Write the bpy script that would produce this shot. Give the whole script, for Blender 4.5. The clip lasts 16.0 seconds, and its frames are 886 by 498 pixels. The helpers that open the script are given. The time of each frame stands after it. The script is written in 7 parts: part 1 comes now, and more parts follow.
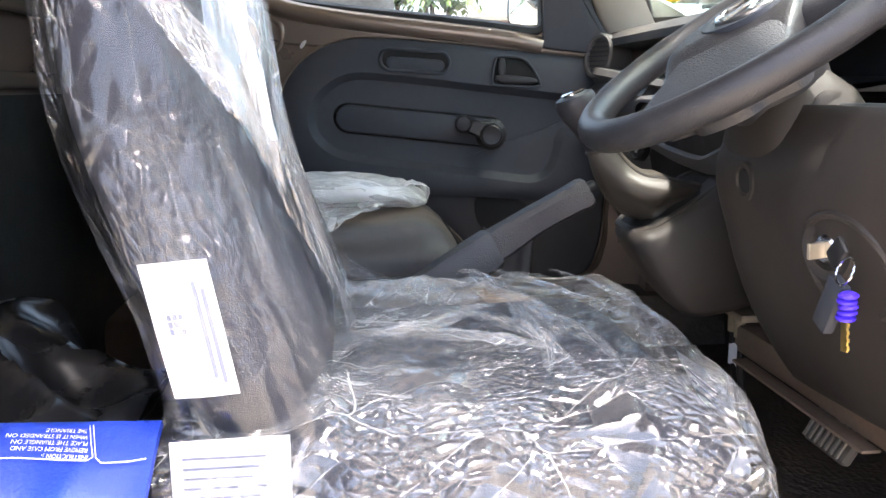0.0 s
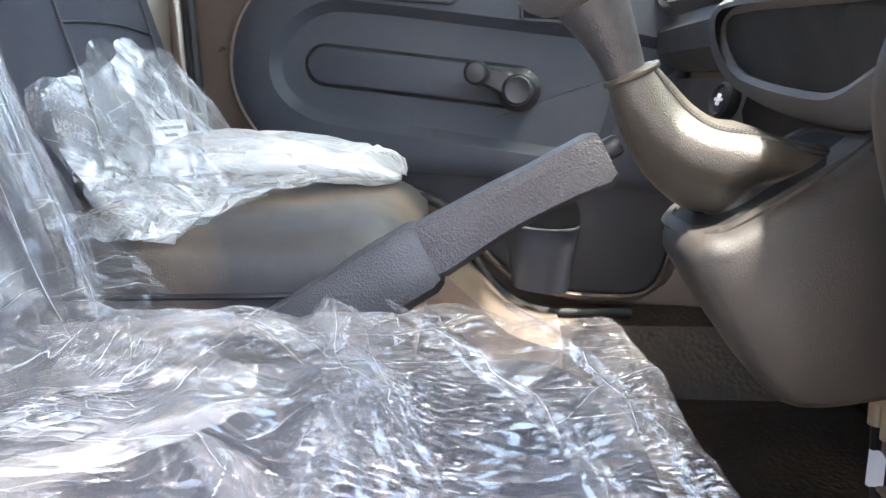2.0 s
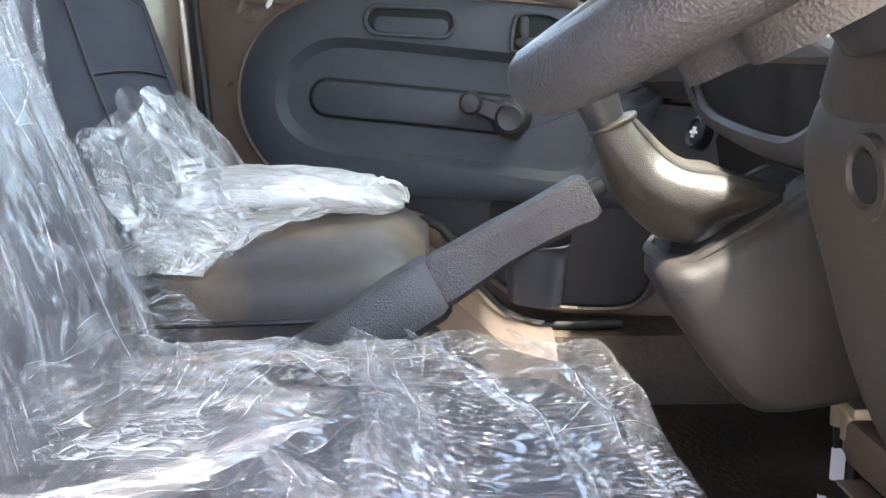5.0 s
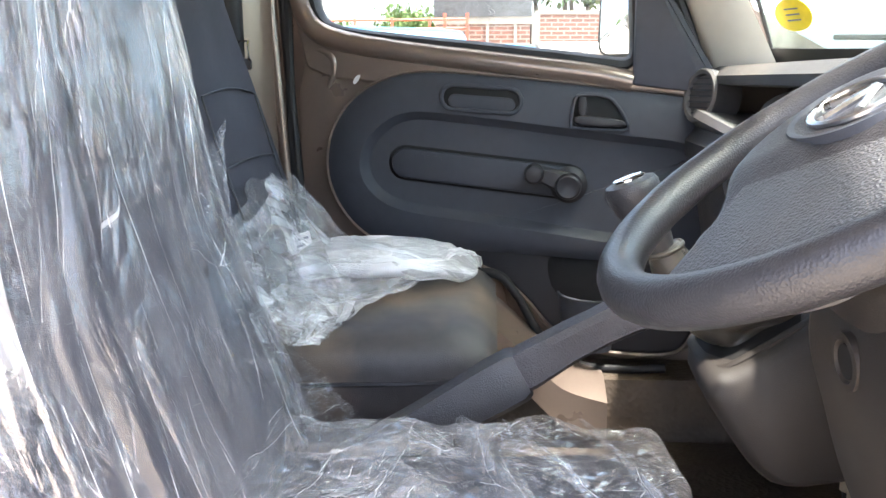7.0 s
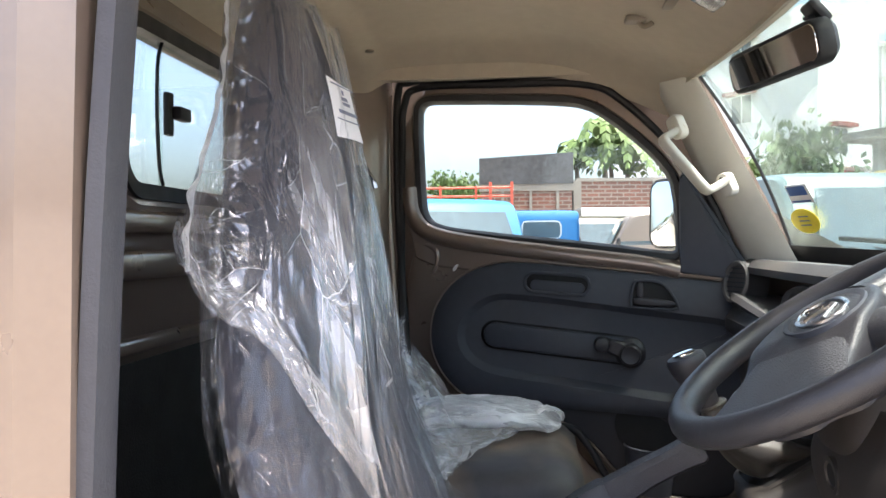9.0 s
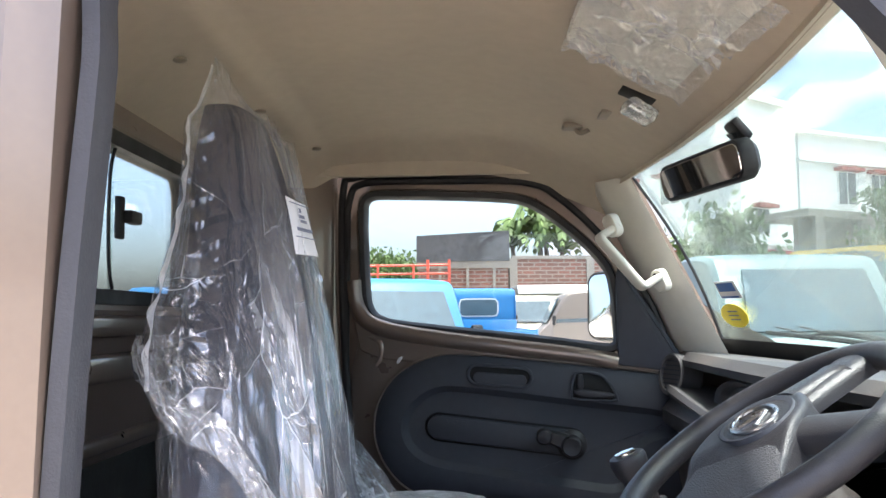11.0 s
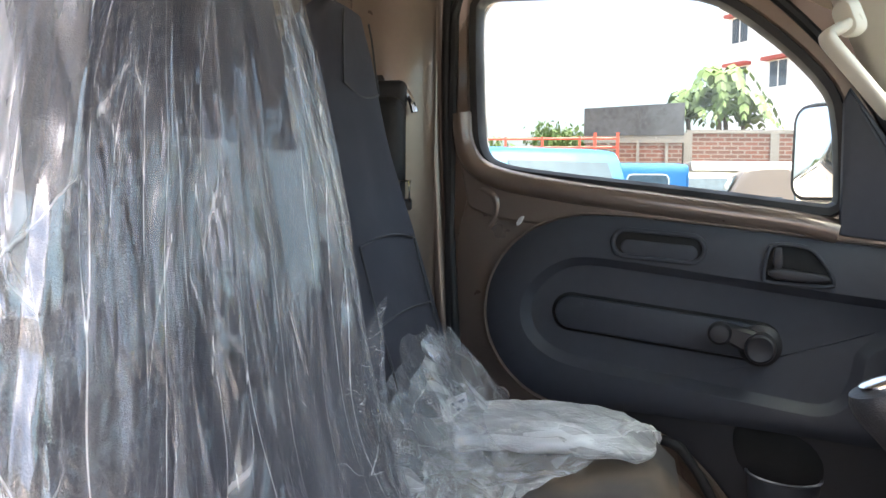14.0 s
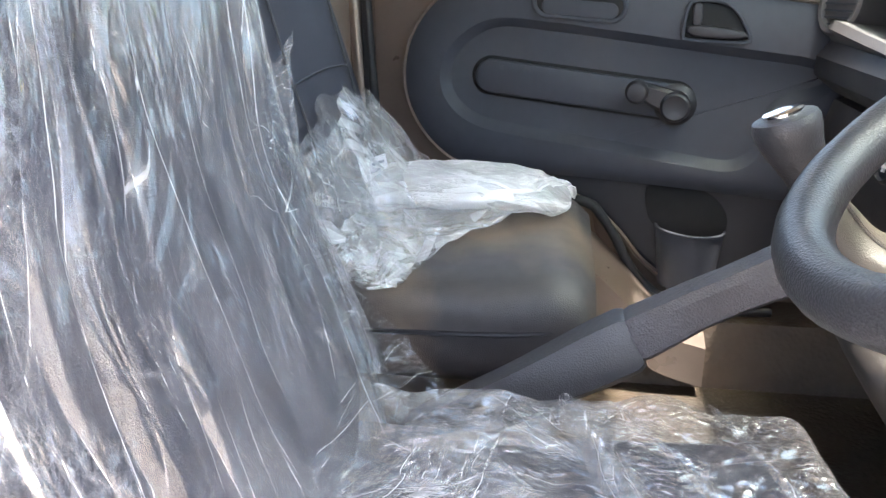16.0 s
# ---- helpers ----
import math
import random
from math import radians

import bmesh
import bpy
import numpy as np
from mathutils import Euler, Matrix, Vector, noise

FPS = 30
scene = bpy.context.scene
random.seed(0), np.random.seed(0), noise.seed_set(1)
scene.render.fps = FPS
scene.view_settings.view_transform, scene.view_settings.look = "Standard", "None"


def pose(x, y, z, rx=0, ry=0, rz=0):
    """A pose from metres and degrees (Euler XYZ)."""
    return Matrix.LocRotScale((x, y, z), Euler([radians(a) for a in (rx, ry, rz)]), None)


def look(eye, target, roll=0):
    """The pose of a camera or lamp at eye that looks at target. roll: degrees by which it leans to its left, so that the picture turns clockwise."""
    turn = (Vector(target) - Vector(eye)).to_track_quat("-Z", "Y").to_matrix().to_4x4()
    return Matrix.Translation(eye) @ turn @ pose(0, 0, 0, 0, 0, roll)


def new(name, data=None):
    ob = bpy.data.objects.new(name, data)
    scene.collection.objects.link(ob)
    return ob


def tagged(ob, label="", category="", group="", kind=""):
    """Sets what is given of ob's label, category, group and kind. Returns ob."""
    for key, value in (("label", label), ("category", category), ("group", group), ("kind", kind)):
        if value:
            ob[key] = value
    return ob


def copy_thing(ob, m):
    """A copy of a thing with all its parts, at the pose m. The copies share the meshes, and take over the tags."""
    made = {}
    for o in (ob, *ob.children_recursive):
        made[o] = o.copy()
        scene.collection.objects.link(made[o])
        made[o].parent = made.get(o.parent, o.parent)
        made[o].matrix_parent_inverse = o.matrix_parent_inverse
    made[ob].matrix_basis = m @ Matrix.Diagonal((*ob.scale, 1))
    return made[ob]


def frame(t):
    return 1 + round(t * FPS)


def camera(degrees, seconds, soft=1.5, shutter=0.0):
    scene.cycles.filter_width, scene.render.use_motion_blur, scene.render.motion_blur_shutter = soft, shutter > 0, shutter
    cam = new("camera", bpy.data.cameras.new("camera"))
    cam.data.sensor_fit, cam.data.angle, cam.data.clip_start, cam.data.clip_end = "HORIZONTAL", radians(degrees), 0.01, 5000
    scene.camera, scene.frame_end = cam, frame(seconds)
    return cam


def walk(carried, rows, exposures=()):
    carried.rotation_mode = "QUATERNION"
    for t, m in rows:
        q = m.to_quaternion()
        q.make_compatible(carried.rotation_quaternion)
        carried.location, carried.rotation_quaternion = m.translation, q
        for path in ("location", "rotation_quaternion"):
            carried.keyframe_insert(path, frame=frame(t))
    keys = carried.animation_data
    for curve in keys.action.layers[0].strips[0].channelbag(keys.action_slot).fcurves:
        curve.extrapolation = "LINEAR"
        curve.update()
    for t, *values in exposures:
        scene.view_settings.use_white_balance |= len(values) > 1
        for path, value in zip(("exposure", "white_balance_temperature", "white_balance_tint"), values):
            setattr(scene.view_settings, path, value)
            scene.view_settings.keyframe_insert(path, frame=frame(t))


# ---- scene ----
# Cab of a small pickup truck, seen through its open driver's door.
# x forward, y towards the passenger side, z up from the yard's ground.
LENS = 56.1
cam = camera(LENS, 16.0)
PATH = [
    (0, (-0.092, -1.154, 1.319), (0.119, 0.796, 0.934), -0.3),
    (0.5, (-0.005, -0.970, 1.277), (0.151, 0.993, 0.927), 0.1),
    (1, (0.083, -0.760, 1.245), (0.189, 1.208, 0.906), 0.2),
    (1.5, (0.108, -0.676, 1.227), (0.111, 1.290, 0.861), 0.9),
    (2, (0.120, -0.663, 1.231), (0.083, 1.297, 0.829), 0.6),
    (2.5, (0.124, -0.676, 1.232), (0.074, 1.279, 0.817), 0.5),
    (3, (0.123, -0.693, 1.225), (0.063, 1.262, 0.806), 0.3),
    (3.5, (0.119, -0.713, 1.240), (0.069, 1.240, 0.808), 0.2),
    (5.8, (0.090, -0.785, 1.312), (0.077, 1.181, 0.947), -0.9),
    (6, (0.074, -0.819, 1.333), (0.053, 1.144, 0.955), -0.2),
    (6.5, (0.095, -0.822, 1.375), (0.005, 1.134, 0.963), 0.0),
    (7, (0.062, -0.897, 1.406), (-0.047, 1.060, 1.008), -0.2),
    (7.5, (0.067, -0.967, 1.470), (-0.151, 0.989, 1.115), -0.2),
    (8, (0.046, -1.052, 1.520), (-0.314, 0.895, 1.296), 0.3),
    (8.2, (0.021, -1.123, 1.467), (-0.322, 0.845, 1.364), 0.4),
    (10.3, (-0.021, -1.304, 1.485), (-0.081, 0.694, 1.547), -0.2),
    (10.5, (-0.020, -1.304, 1.495), (-0.084, 0.692, 1.602), 0.2),
    (11, (-0.025, -1.299, 1.507), (-0.084, 0.693, 1.673), -0.5),
    (11.5, (-0.026, -1.295, 1.520), (-0.101, 0.696, 1.685), -0.6),
    (12, (-0.029, -1.231, 1.527), (-0.165, 0.758, 1.690), -0.8),
    (12.5, (-0.008, -1.043, 1.554), (-0.335, 0.925, 1.711), -0.7),
    (13, (0.000, -0.868, 1.579), (-0.484, 1.057, 1.724), -0.3),
    (13.5, (0.011, -0.791, 1.539), (-0.548, 1.142, 1.614), 0.2),
    (14, (0.011, -0.764, 1.453), (-0.444, 1.190, 1.321), 0.7),
    (14.5, (0.016, -0.734, 1.444), (-0.367, 1.196, 1.046), 0.4),
    (15, (0.010, -0.715, 1.395), (-0.332, 1.199, 0.871), 0.5),
    (15.5, (0.014, -0.736, 1.387), (-0.259, 1.162, 0.800), -0.1),
    (16, (0.022, -0.762, 1.411), (-0.239, 1.121, 0.791), 0.3),

]
walk(cam, [(t, look(eye, target, roll)) for t, eye, target, roll in PATH],
     [(0.0, 3.08, 6500, 10), (0.5, 3.5, 6500, 10), (1.0, 4.05, 6500, 10), (2.0, 4.22, 6500, 10), (3.5, 4.15, 6500, 10), (6.0, 4.0, 6500, 10), (6.5, 4.1, 6500, 10), (7.0, 3.65, 6500, 10), (8.0, 2.65, 6500, 10), (10.5, 2.35, 6050, 10), (12.0, 2.38, 6100, 10), (13.0, 2.45, 6450, 10), (14.0, 2.78, 6500, 10), (15.0, 3.88, 6500, 10), (15.5, 3.85, 6500, 10), (16.0, 3.8, 6500, 10)])

# ---------------------------------------------------------------- light
SUN = Vector((0.22, -0.12, 1.0)).normalized()
world = bpy.data.worlds.new("sky")
scene.world = world
world.use_nodes = True
wn = world.node_tree.nodes
sky = wn.new("ShaderNodeTexSky")
sky.sky_type, sky.sun_disc = "NISHITA", False
sky.sun_elevation = math.asin(SUN.z)
sky.sun_rotation = math.atan2(SUN.x, SUN.y)
sky.dust_density, sky.air_density = 6.0, 0.8
sky.ozone_density = 0.5
wn["Background"].inputs["Strength"].default_value = 0.15
world.node_tree.links.new(sky.outputs[0], wn["Background"].inputs["Color"])
sun = new("sun", bpy.data.lights.new("sun", "SUN"))
sun.data.energy, sun.data.angle, sun.data.color = 1.5, radians(2.0), (1.0, 0.95, 0.88)
sun.matrix_world = look(SUN * 30, (0, 0, 0))

# ---------------------------------------------------------------- mesh tools
def smooth(me, angle=38):
    me.shade_smooth()
    me.set_sharp_from_angle(angle=radians(angle))


def mesh_of(name, bm, mat, angle=38):
    bmesh.ops.recalc_face_normals(bm, faces=bm.faces[:])
    me = bpy.data.meshes.new(name)
    bm.to_mesh(me)
    bm.free()
    for m in (mat if isinstance(mat, (list, tuple)) else [mat]):
        me.materials.append(m)
    smooth(me, angle)
    return me


def thing(name, at, label="", category="", group="", kind=""):
    ob = new(name)
    ob.location = at
    ob.empty_display_size = 0.05
    bpy.context.view_layer.update()
    return tagged(ob, label, category, group, kind)


def part(name, bm, mat, parent, label="", angle=38):
    ob = new(name, mesh_of(name, bm, mat, angle))
    ob.parent = parent
    if parent.parent is None and parent.data is None:
        ob.matrix_parent_inverse = Matrix.Translation(parent.location).inverted()
    return tagged(ob, label)


def solo(name, bm, mat, label="", category="", group="", kind="", angle=38):
    ob = new(name, mesh_of(name, bm, mat, angle))
    return tagged(ob, label, category, group, kind)


def B():
    return bmesh.new()


def box(bm, a, b, bevel=0.0, seg=2, m=None):
    vs = [bm.verts.new((x, y, z)) for x in (a[0], b[0]) for y in (a[1], b[1]) for z in (a[2], b[2])]
    fs = [bm.faces.new([vs[i] for i in q]) for q in ((0, 1, 3, 2), (4, 6, 7, 5), (0, 4, 5, 1), (2, 3, 7, 6), (0, 2, 6, 4), (1, 5, 7, 3))]
    if bevel > 0:
        es = list({e for f in fs for e in f.edges})
        r = bmesh.ops.bevel(bm, geom=es, offset=bevel, segments=seg, profile=0.5, affect="EDGES")
        vs = list({v for f in r["faces"] for v in f.verts})
    if m is not None:
        for v in vs:
            v.co = m @ v.co
    return bm


def lay_out(bm, rows, closed):
    """A flat layout of a grid's faces in metres, for patterns that follow the sheet."""
    n = len(rows[0])
    uv = bm.loops.layers.uv.verify()
    mid, side = rows[len(rows) // 2], [r[n // 2] for r in rows]
    us, vs = [0.0], [0.0]
    for i in range(1, n + 1):
        us.append(us[-1] + (mid[i % n].co - mid[i - 1].co).length)
    for a, b in zip(side, side[1:]):
        vs.append(vs[-1] + (b.co - a.co).length)
    return uv, us, vs


def grid_faces(bm, rows, closed):
    uv, us, vs = lay_out(bm, rows, closed)
    n = len(rows[0])
    for k, (a, b) in enumerate(zip(rows, rows[1:])):
        for i in range(n if closed else n - 1):
            j = (i + 1) % n
            f = bm.faces.new((a[i], a[j], b[j], b[i]))
            for lp, c in zip(f.loops, ((i, k), (i + 1, k), (i + 1, k + 1), (i, k + 1))):
                lp[uv].uv = (us[c[0]], vs[c[1]])


def loft(bm, loops, cap=True, closed=True):
    rows = [[bm.verts.new(p) for p in lp] for lp in loops]
    grid_faces(bm, rows, closed)
    if cap:
        bm.faces.new(rows[0][::-1])
        bm.faces.new(rows[-1])
    return bm


def bez(pts, n):
    """Points along a smooth line through pts, evenly in number."""
    pts = [Vector(p) for p in pts]
    out = []
    m = len(pts) - 1
    for k in range(n):
        u = k / (n - 1) * m
        i = min(int(u), m - 1)
        f = u - i
        p0, p1, p2, p3 = pts[max(i - 1, 0)], pts[i], pts[i + 1], pts[min(i + 2, m)]
        out.append(0.5 * ((2 * p1) + (p2 - p0) * f + (2 * p0 - 5 * p1 + 4 * p2 - p3) * f * f + (3 * p1 - p0 - 3 * p2 + p3) * f ** 3))
    return out


def tube(bm, pts, r, seg=10, closed=False, cap=True):
    pts = [Vector(p) for p in pts]
    n = len(pts)
    up = Vector((0.13, 0.27, 0.95)).normalized()
    loops = []
    for i, p in enumerate(pts):
        a = pts[(i - 1) % n] if closed or i else p
        b = pts[(i + 1) % n] if closed or i < n - 1 else p
        t = (b - a).normalized()
        u = (up - t * up.dot(t))
        if u.length < 0.05:
            u = Vector((1, 0, 0)) - t * t.x
        u.normalize()
        w = t.cross(u)
        rr = r(i / max(n - 1, 1)) if callable(r) else r
        loops.append([p + (u * math.cos(2 * math.pi * k / seg) + w * math.sin(2 * math.pi * k / seg)) * rr for k in range(seg)])
    if closed:
        loops.append(loops[0])
        rows = [[bm.verts.new(q) for q in lp] for lp in loops[:-1]]
        rows.append(rows[0])
        for a, b in zip(rows, rows[1:]):
            for i in range(seg):
                j = (i + 1) % seg
                bm.faces.new((a[i], a[j], b[j], b[i]))
        return bm
    return loft(bm, loops, cap)


def frame_of(o, axis, up=(0, 0, 1)):
    """A matrix at o whose z is axis."""
    z = Vector(axis).normalized()
    x = Vector(up).cross(z)
    if x.length < 1e-4:
        x = Vector((1, 0, 0)).cross(z)
    x.normalize()
    y = z.cross(x)
    m = Matrix((x, y, z)).transposed().to_4x4()
    m.translation = Vector(o)
    return m


def lathe(bm, m, prof, seg=24, cap=True):
    loops = [[m @ Vector((r * math.cos(2 * math.pi * k / seg), r * math.sin(2 * math.pi * k / seg), z)) for k in range(seg)] for r, z in prof]
    return loft(bm, loops, cap)


def capsule(cx, cy, half, r, ang=0.0, n=24):
    """Outline of a rounded bar: centre, half length of its axis, radius."""
    ca, sa = math.cos(ang), math.sin(ang)
    out = []
    for k in range(n):
        a = 2 * math.pi * k / n
        x = math.cos(a) * r + (half if math.cos(a) > 0 else -half)
        y = math.sin(a) * r
        out.append((cx + x * ca - y * sa, cy + x * sa + y * ca))
    return out


def rrect(x0, y0, x1, y1, r, n=6):
    out = []
    for cx, cy, a0 in ((x1 - r, y1 - r, 0), (x0 + r, y1 - r, 90), (x0 + r, y0 + r, 180), (x1 - r, y0 + r, 270)):
        for k in range(n):
            a = radians(a0 + 90 * k / (n - 1))
            out.append((cx + r * math.cos(a), cy + r * math.sin(a)))
    return out


def resample(pts, n, rounded=0):
    """n points spread evenly along the closed outline pts, with its corners worn off."""
    p = [Vector(q) for q in pts]
    for _ in range(rounded):
        q = []
        for i in range(len(p)):
            a, b = p[i], p[(i + 1) % len(p)]
            q += [a.lerp(b, 0.25), a.lerp(b, 0.75)]
        p = q
    ln = [(p[(i + 1) % len(p)] - p[i]).length for i in range(len(p))]
    tot = sum(ln)
    out, i, acc = [], 0, 0.0
    for k in range(n):
        d = tot * k / n
        while acc + ln[i] < d:
            acc += ln[i]
            i += 1
        out.append(p[i].lerp(p[(i + 1) % len(p)], (d - acc) / ln[i]))
    return out


def inset(loop, d):
    n = len(loop)
    area = sum(loop[i].x * loop[(i + 1) % n].y - loop[(i + 1) % n].x * loop[i].y for i in range(n))
    s = 1 if area > 0 else -1
    out = []
    for i in range(n):
        t = (loop[(i + 1) % n] - loop[i - 1])
        t = t.normalized() if t.length > 1e-9 else Vector((1, 0))
        out.append(loop[i] + Vector((-t.y, t.x)) * d * s)
    return out


def surf(bm, f, nu, nv, closed_u=False):
    rows = [[bm.verts.new(f(i / (nu if closed_u else nu - 1), j / (nv - 1))) for i in range(nu)] for j in range(nv)]
    grid_faces(bm, rows, closed_u)
    return bm


def shell(bm, f, g, nu, nv):
    """A sheet with thickness between the surfaces f and g."""
    a = [[bm.verts.new(f(i / (nu - 1), j / (nv - 1))) for i in range(nu)] for j in range(nv)]
    b = [[bm.verts.new(g(i / (nu - 1), j / (nv - 1))) for i in range(nu)] for j in range(nv)]
    for j in range(nv - 1):
        for i in range(nu - 1):
            bm.faces.new((a[j][i], a[j][i + 1], a[j + 1][i + 1], a[j + 1][i]))
            bm.faces.new((b[j][i], b[j + 1][i], b[j + 1][i + 1], b[j][i + 1]))
    for i in range(nu - 1):
        bm.faces.new((a[0][i], b[0][i], b[0][i + 1], a[0][i + 1]))
        bm.faces.new((a[-1][i], a[-1][i + 1], b[-1][i + 1], b[-1][i]))
    for j in range(nv - 1):
        bm.faces.new((a[j][0], a[j + 1][0], b[j + 1][0], b[j][0]))
        bm.faces.new((a[j][-1], b[j][-1], b[j + 1][-1], a[j + 1][-1]))
    return bm


def lerp_table(tab, x):
    if x <= tab[0][0]:
        return tab[0][1]
    for (a, va), (b, vb) in zip(tab, tab[1:]):
        if x <= b:
            f = (x - a) / (b - a)
            return va + (vb - va) * f
    return tab[-1][1]


def smooth_table(tab, x):
    """A smooth curve through the table's points."""
    xs = [t[0] for t in tab]
    x = min(max(x, xs[0]), xs[-1])
    i = max(k for k in range(len(xs) - 1) if xs[k] <= x)
    def slope(k):
        if k == 0 or k == len(tab) - 1:
            a, b = (0, 1) if k == 0 else (-2, -1)
            return (tab[b][1] - tab[a][1]) / (tab[b][0] - tab[a][0])
        return (tab[k + 1][1] - tab[k - 1][1]) / (tab[k + 1][0] - tab[k - 1][0])
    h = xs[i + 1] - xs[i]
    t = (x - xs[i]) / h
    return ((2 * t ** 3 - 3 * t * t + 1) * tab[i][1] + (t ** 3 - 2 * t * t + t) * h * slope(i)
            + (-2 * t ** 3 + 3 * t * t) * tab[i + 1][1] + (t ** 3 - t * t) * h * slope(i + 1))


def n3(x, y, z):
    return noise.noise(Vector((x, y, z)))


def ridge(x, y, z):
    return 1 - min(abs(noise.noise(Vector((x, y, z)))) * 2.2, 1)


def folded(x, y, z):
    """Flat facets that meet in straight creases: zero on a crease, rising away from it."""
    d = noise.voronoi(Vector((x, y, z)))[0]
    return min(d[1] - d[0], 0.6)


# ---------------------------------------------------------------- materials
def mat(name, color, rough=0.5, metal=0.0, var=0.15, scale=8.0, bump=0.0, bump_scale=200.0, coat=0.0, spec=0.5,
        dust=0.0, dust_color=(0.42, 0.35, 0.27), rough_var=0.1, voronoi=False):
    """A surface with a broad and a fine variation, fine relief and, if asked, dust in patches."""
    m = bpy.data.materials.new(name)
    m.use_nodes = True
    nt = m.node_tree
    nd, lk = nt.nodes, nt.links
    p = nd["Principled BSDF"]
    tc = nd.new("ShaderNodeTexCoord")
    n1 = nd.new("ShaderNodeTexNoise")
    n1.inputs["Scale"].default_value, n1.inputs["Detail"].default_value = scale, 6
    n2 = nd.new("ShaderNodeTexNoise")
    n2.inputs["Scale"].default_value, n2.inputs["Detail"].default_value = scale * 9, 4
    lk.new(tc.outputs["Object"], n1.inputs["Vector"])
    lk.new(tc.outputs["Object"], n2.inputs["Vector"])
    add = nd.new("ShaderNodeMath")
    add.operation = "ADD"
    lk.new(n1.outputs["Fac"], add.inputs[0])
    lk.new(n2.outputs["Fac"], add.inputs[1])
    mp = nd.new("ShaderNodeMapRange")
    mp.inputs["From Min"].default_value, mp.inputs["From Max"].default_value = 0.6, 1.4
    mp.inputs["To Min"].default_value, mp.inputs["To Max"].default_value = 1 - var, 1 + var
    lk.new(add.outputs[0], mp.inputs["Value"])
    mul = nd.new("ShaderNodeMix")
    mul.data_type, mul.blend_type = "RGBA", "MULTIPLY"
    mul.inputs["Factor"].default_value = 1.0
    mul.inputs["A"].default_value = (*color, 1)
    lk.new(mp.outputs[0], mul.inputs["B"])
    col = mul.outputs["Result"]
    if dust > 0:
        n4 = nd.new("ShaderNodeTexNoise")
        n4.inputs["Scale"].default_value, n4.inputs["Detail"].default_value = scale * 0.7, 8
        lk.new(tc.outputs["Object"], n4.inputs["Vector"])
        mr = nd.new("ShaderNodeMapRange")
        mr.inputs["From Min"].default_value, mr.inputs["From Max"].default_value = 0.46, 0.66
        mr.inputs["To Max"].default_value = dust
        lk.new(n4.outputs["Fac"], mr.inputs["Value"])
        mx = nd.new("ShaderNodeMix")
        mx.data_type = "RGBA"
        lk.new(mr.outputs[0], mx.inputs["Factor"])
        lk.new(col, mx.inputs["A"])
        mx.inputs["B"].default_value = (*dust_color, 1)
        col = mx.outputs["Result"]
    lk.new(col, p.inputs["Base Color"])
    rr = nd.new("ShaderNodeMapRange")
    rr.inputs["From Min"].default_value, rr.inputs["From Max"].default_value = 0.3, 0.7
    rr.inputs["To Min"].default_value, rr.inputs["To Max"].default_value = max(rough - rough_var, 0.02), min(rough + rough_var, 1)
    lk.new(n1.outputs["Fac"], rr.inputs["Value"])
    lk.new(rr.outputs[0], p.inputs["Roughness"])
    p.inputs["Metallic"].default_value = metal
    p.inputs["Specular IOR Level"].default_value = spec
    p.inputs["Coat Weight"].default_value = coat
    p.inputs["Coat Roughness"].default_value = 0.08
    if bump > 0:
        if voronoi:
            n3_ = nd.new("ShaderNodeTexVoronoi")
            n3_.inputs["Scale"].default_value = bump_scale
            out = n3_.outputs["Distance"]
        else:
            n3_ = nd.new("ShaderNodeTexNoise")
            n3_.inputs["Scale"].default_value, n3_.inputs["Detail"].default_value = bump_scale, 3
            out = n3_.outputs["Fac"]
        lk.new(tc.outputs["Object"], n3_.inputs["Vector"])
        bp = nd.new("ShaderNodeBump")
        bp.inputs["Strength"].default_value, bp.inputs["Distance"].default_value = bump, 0.002
        lk.new(out, bp.inputs["Height"])
        lk.new(bp.outputs[0], p.inputs["Normal"])
    return m


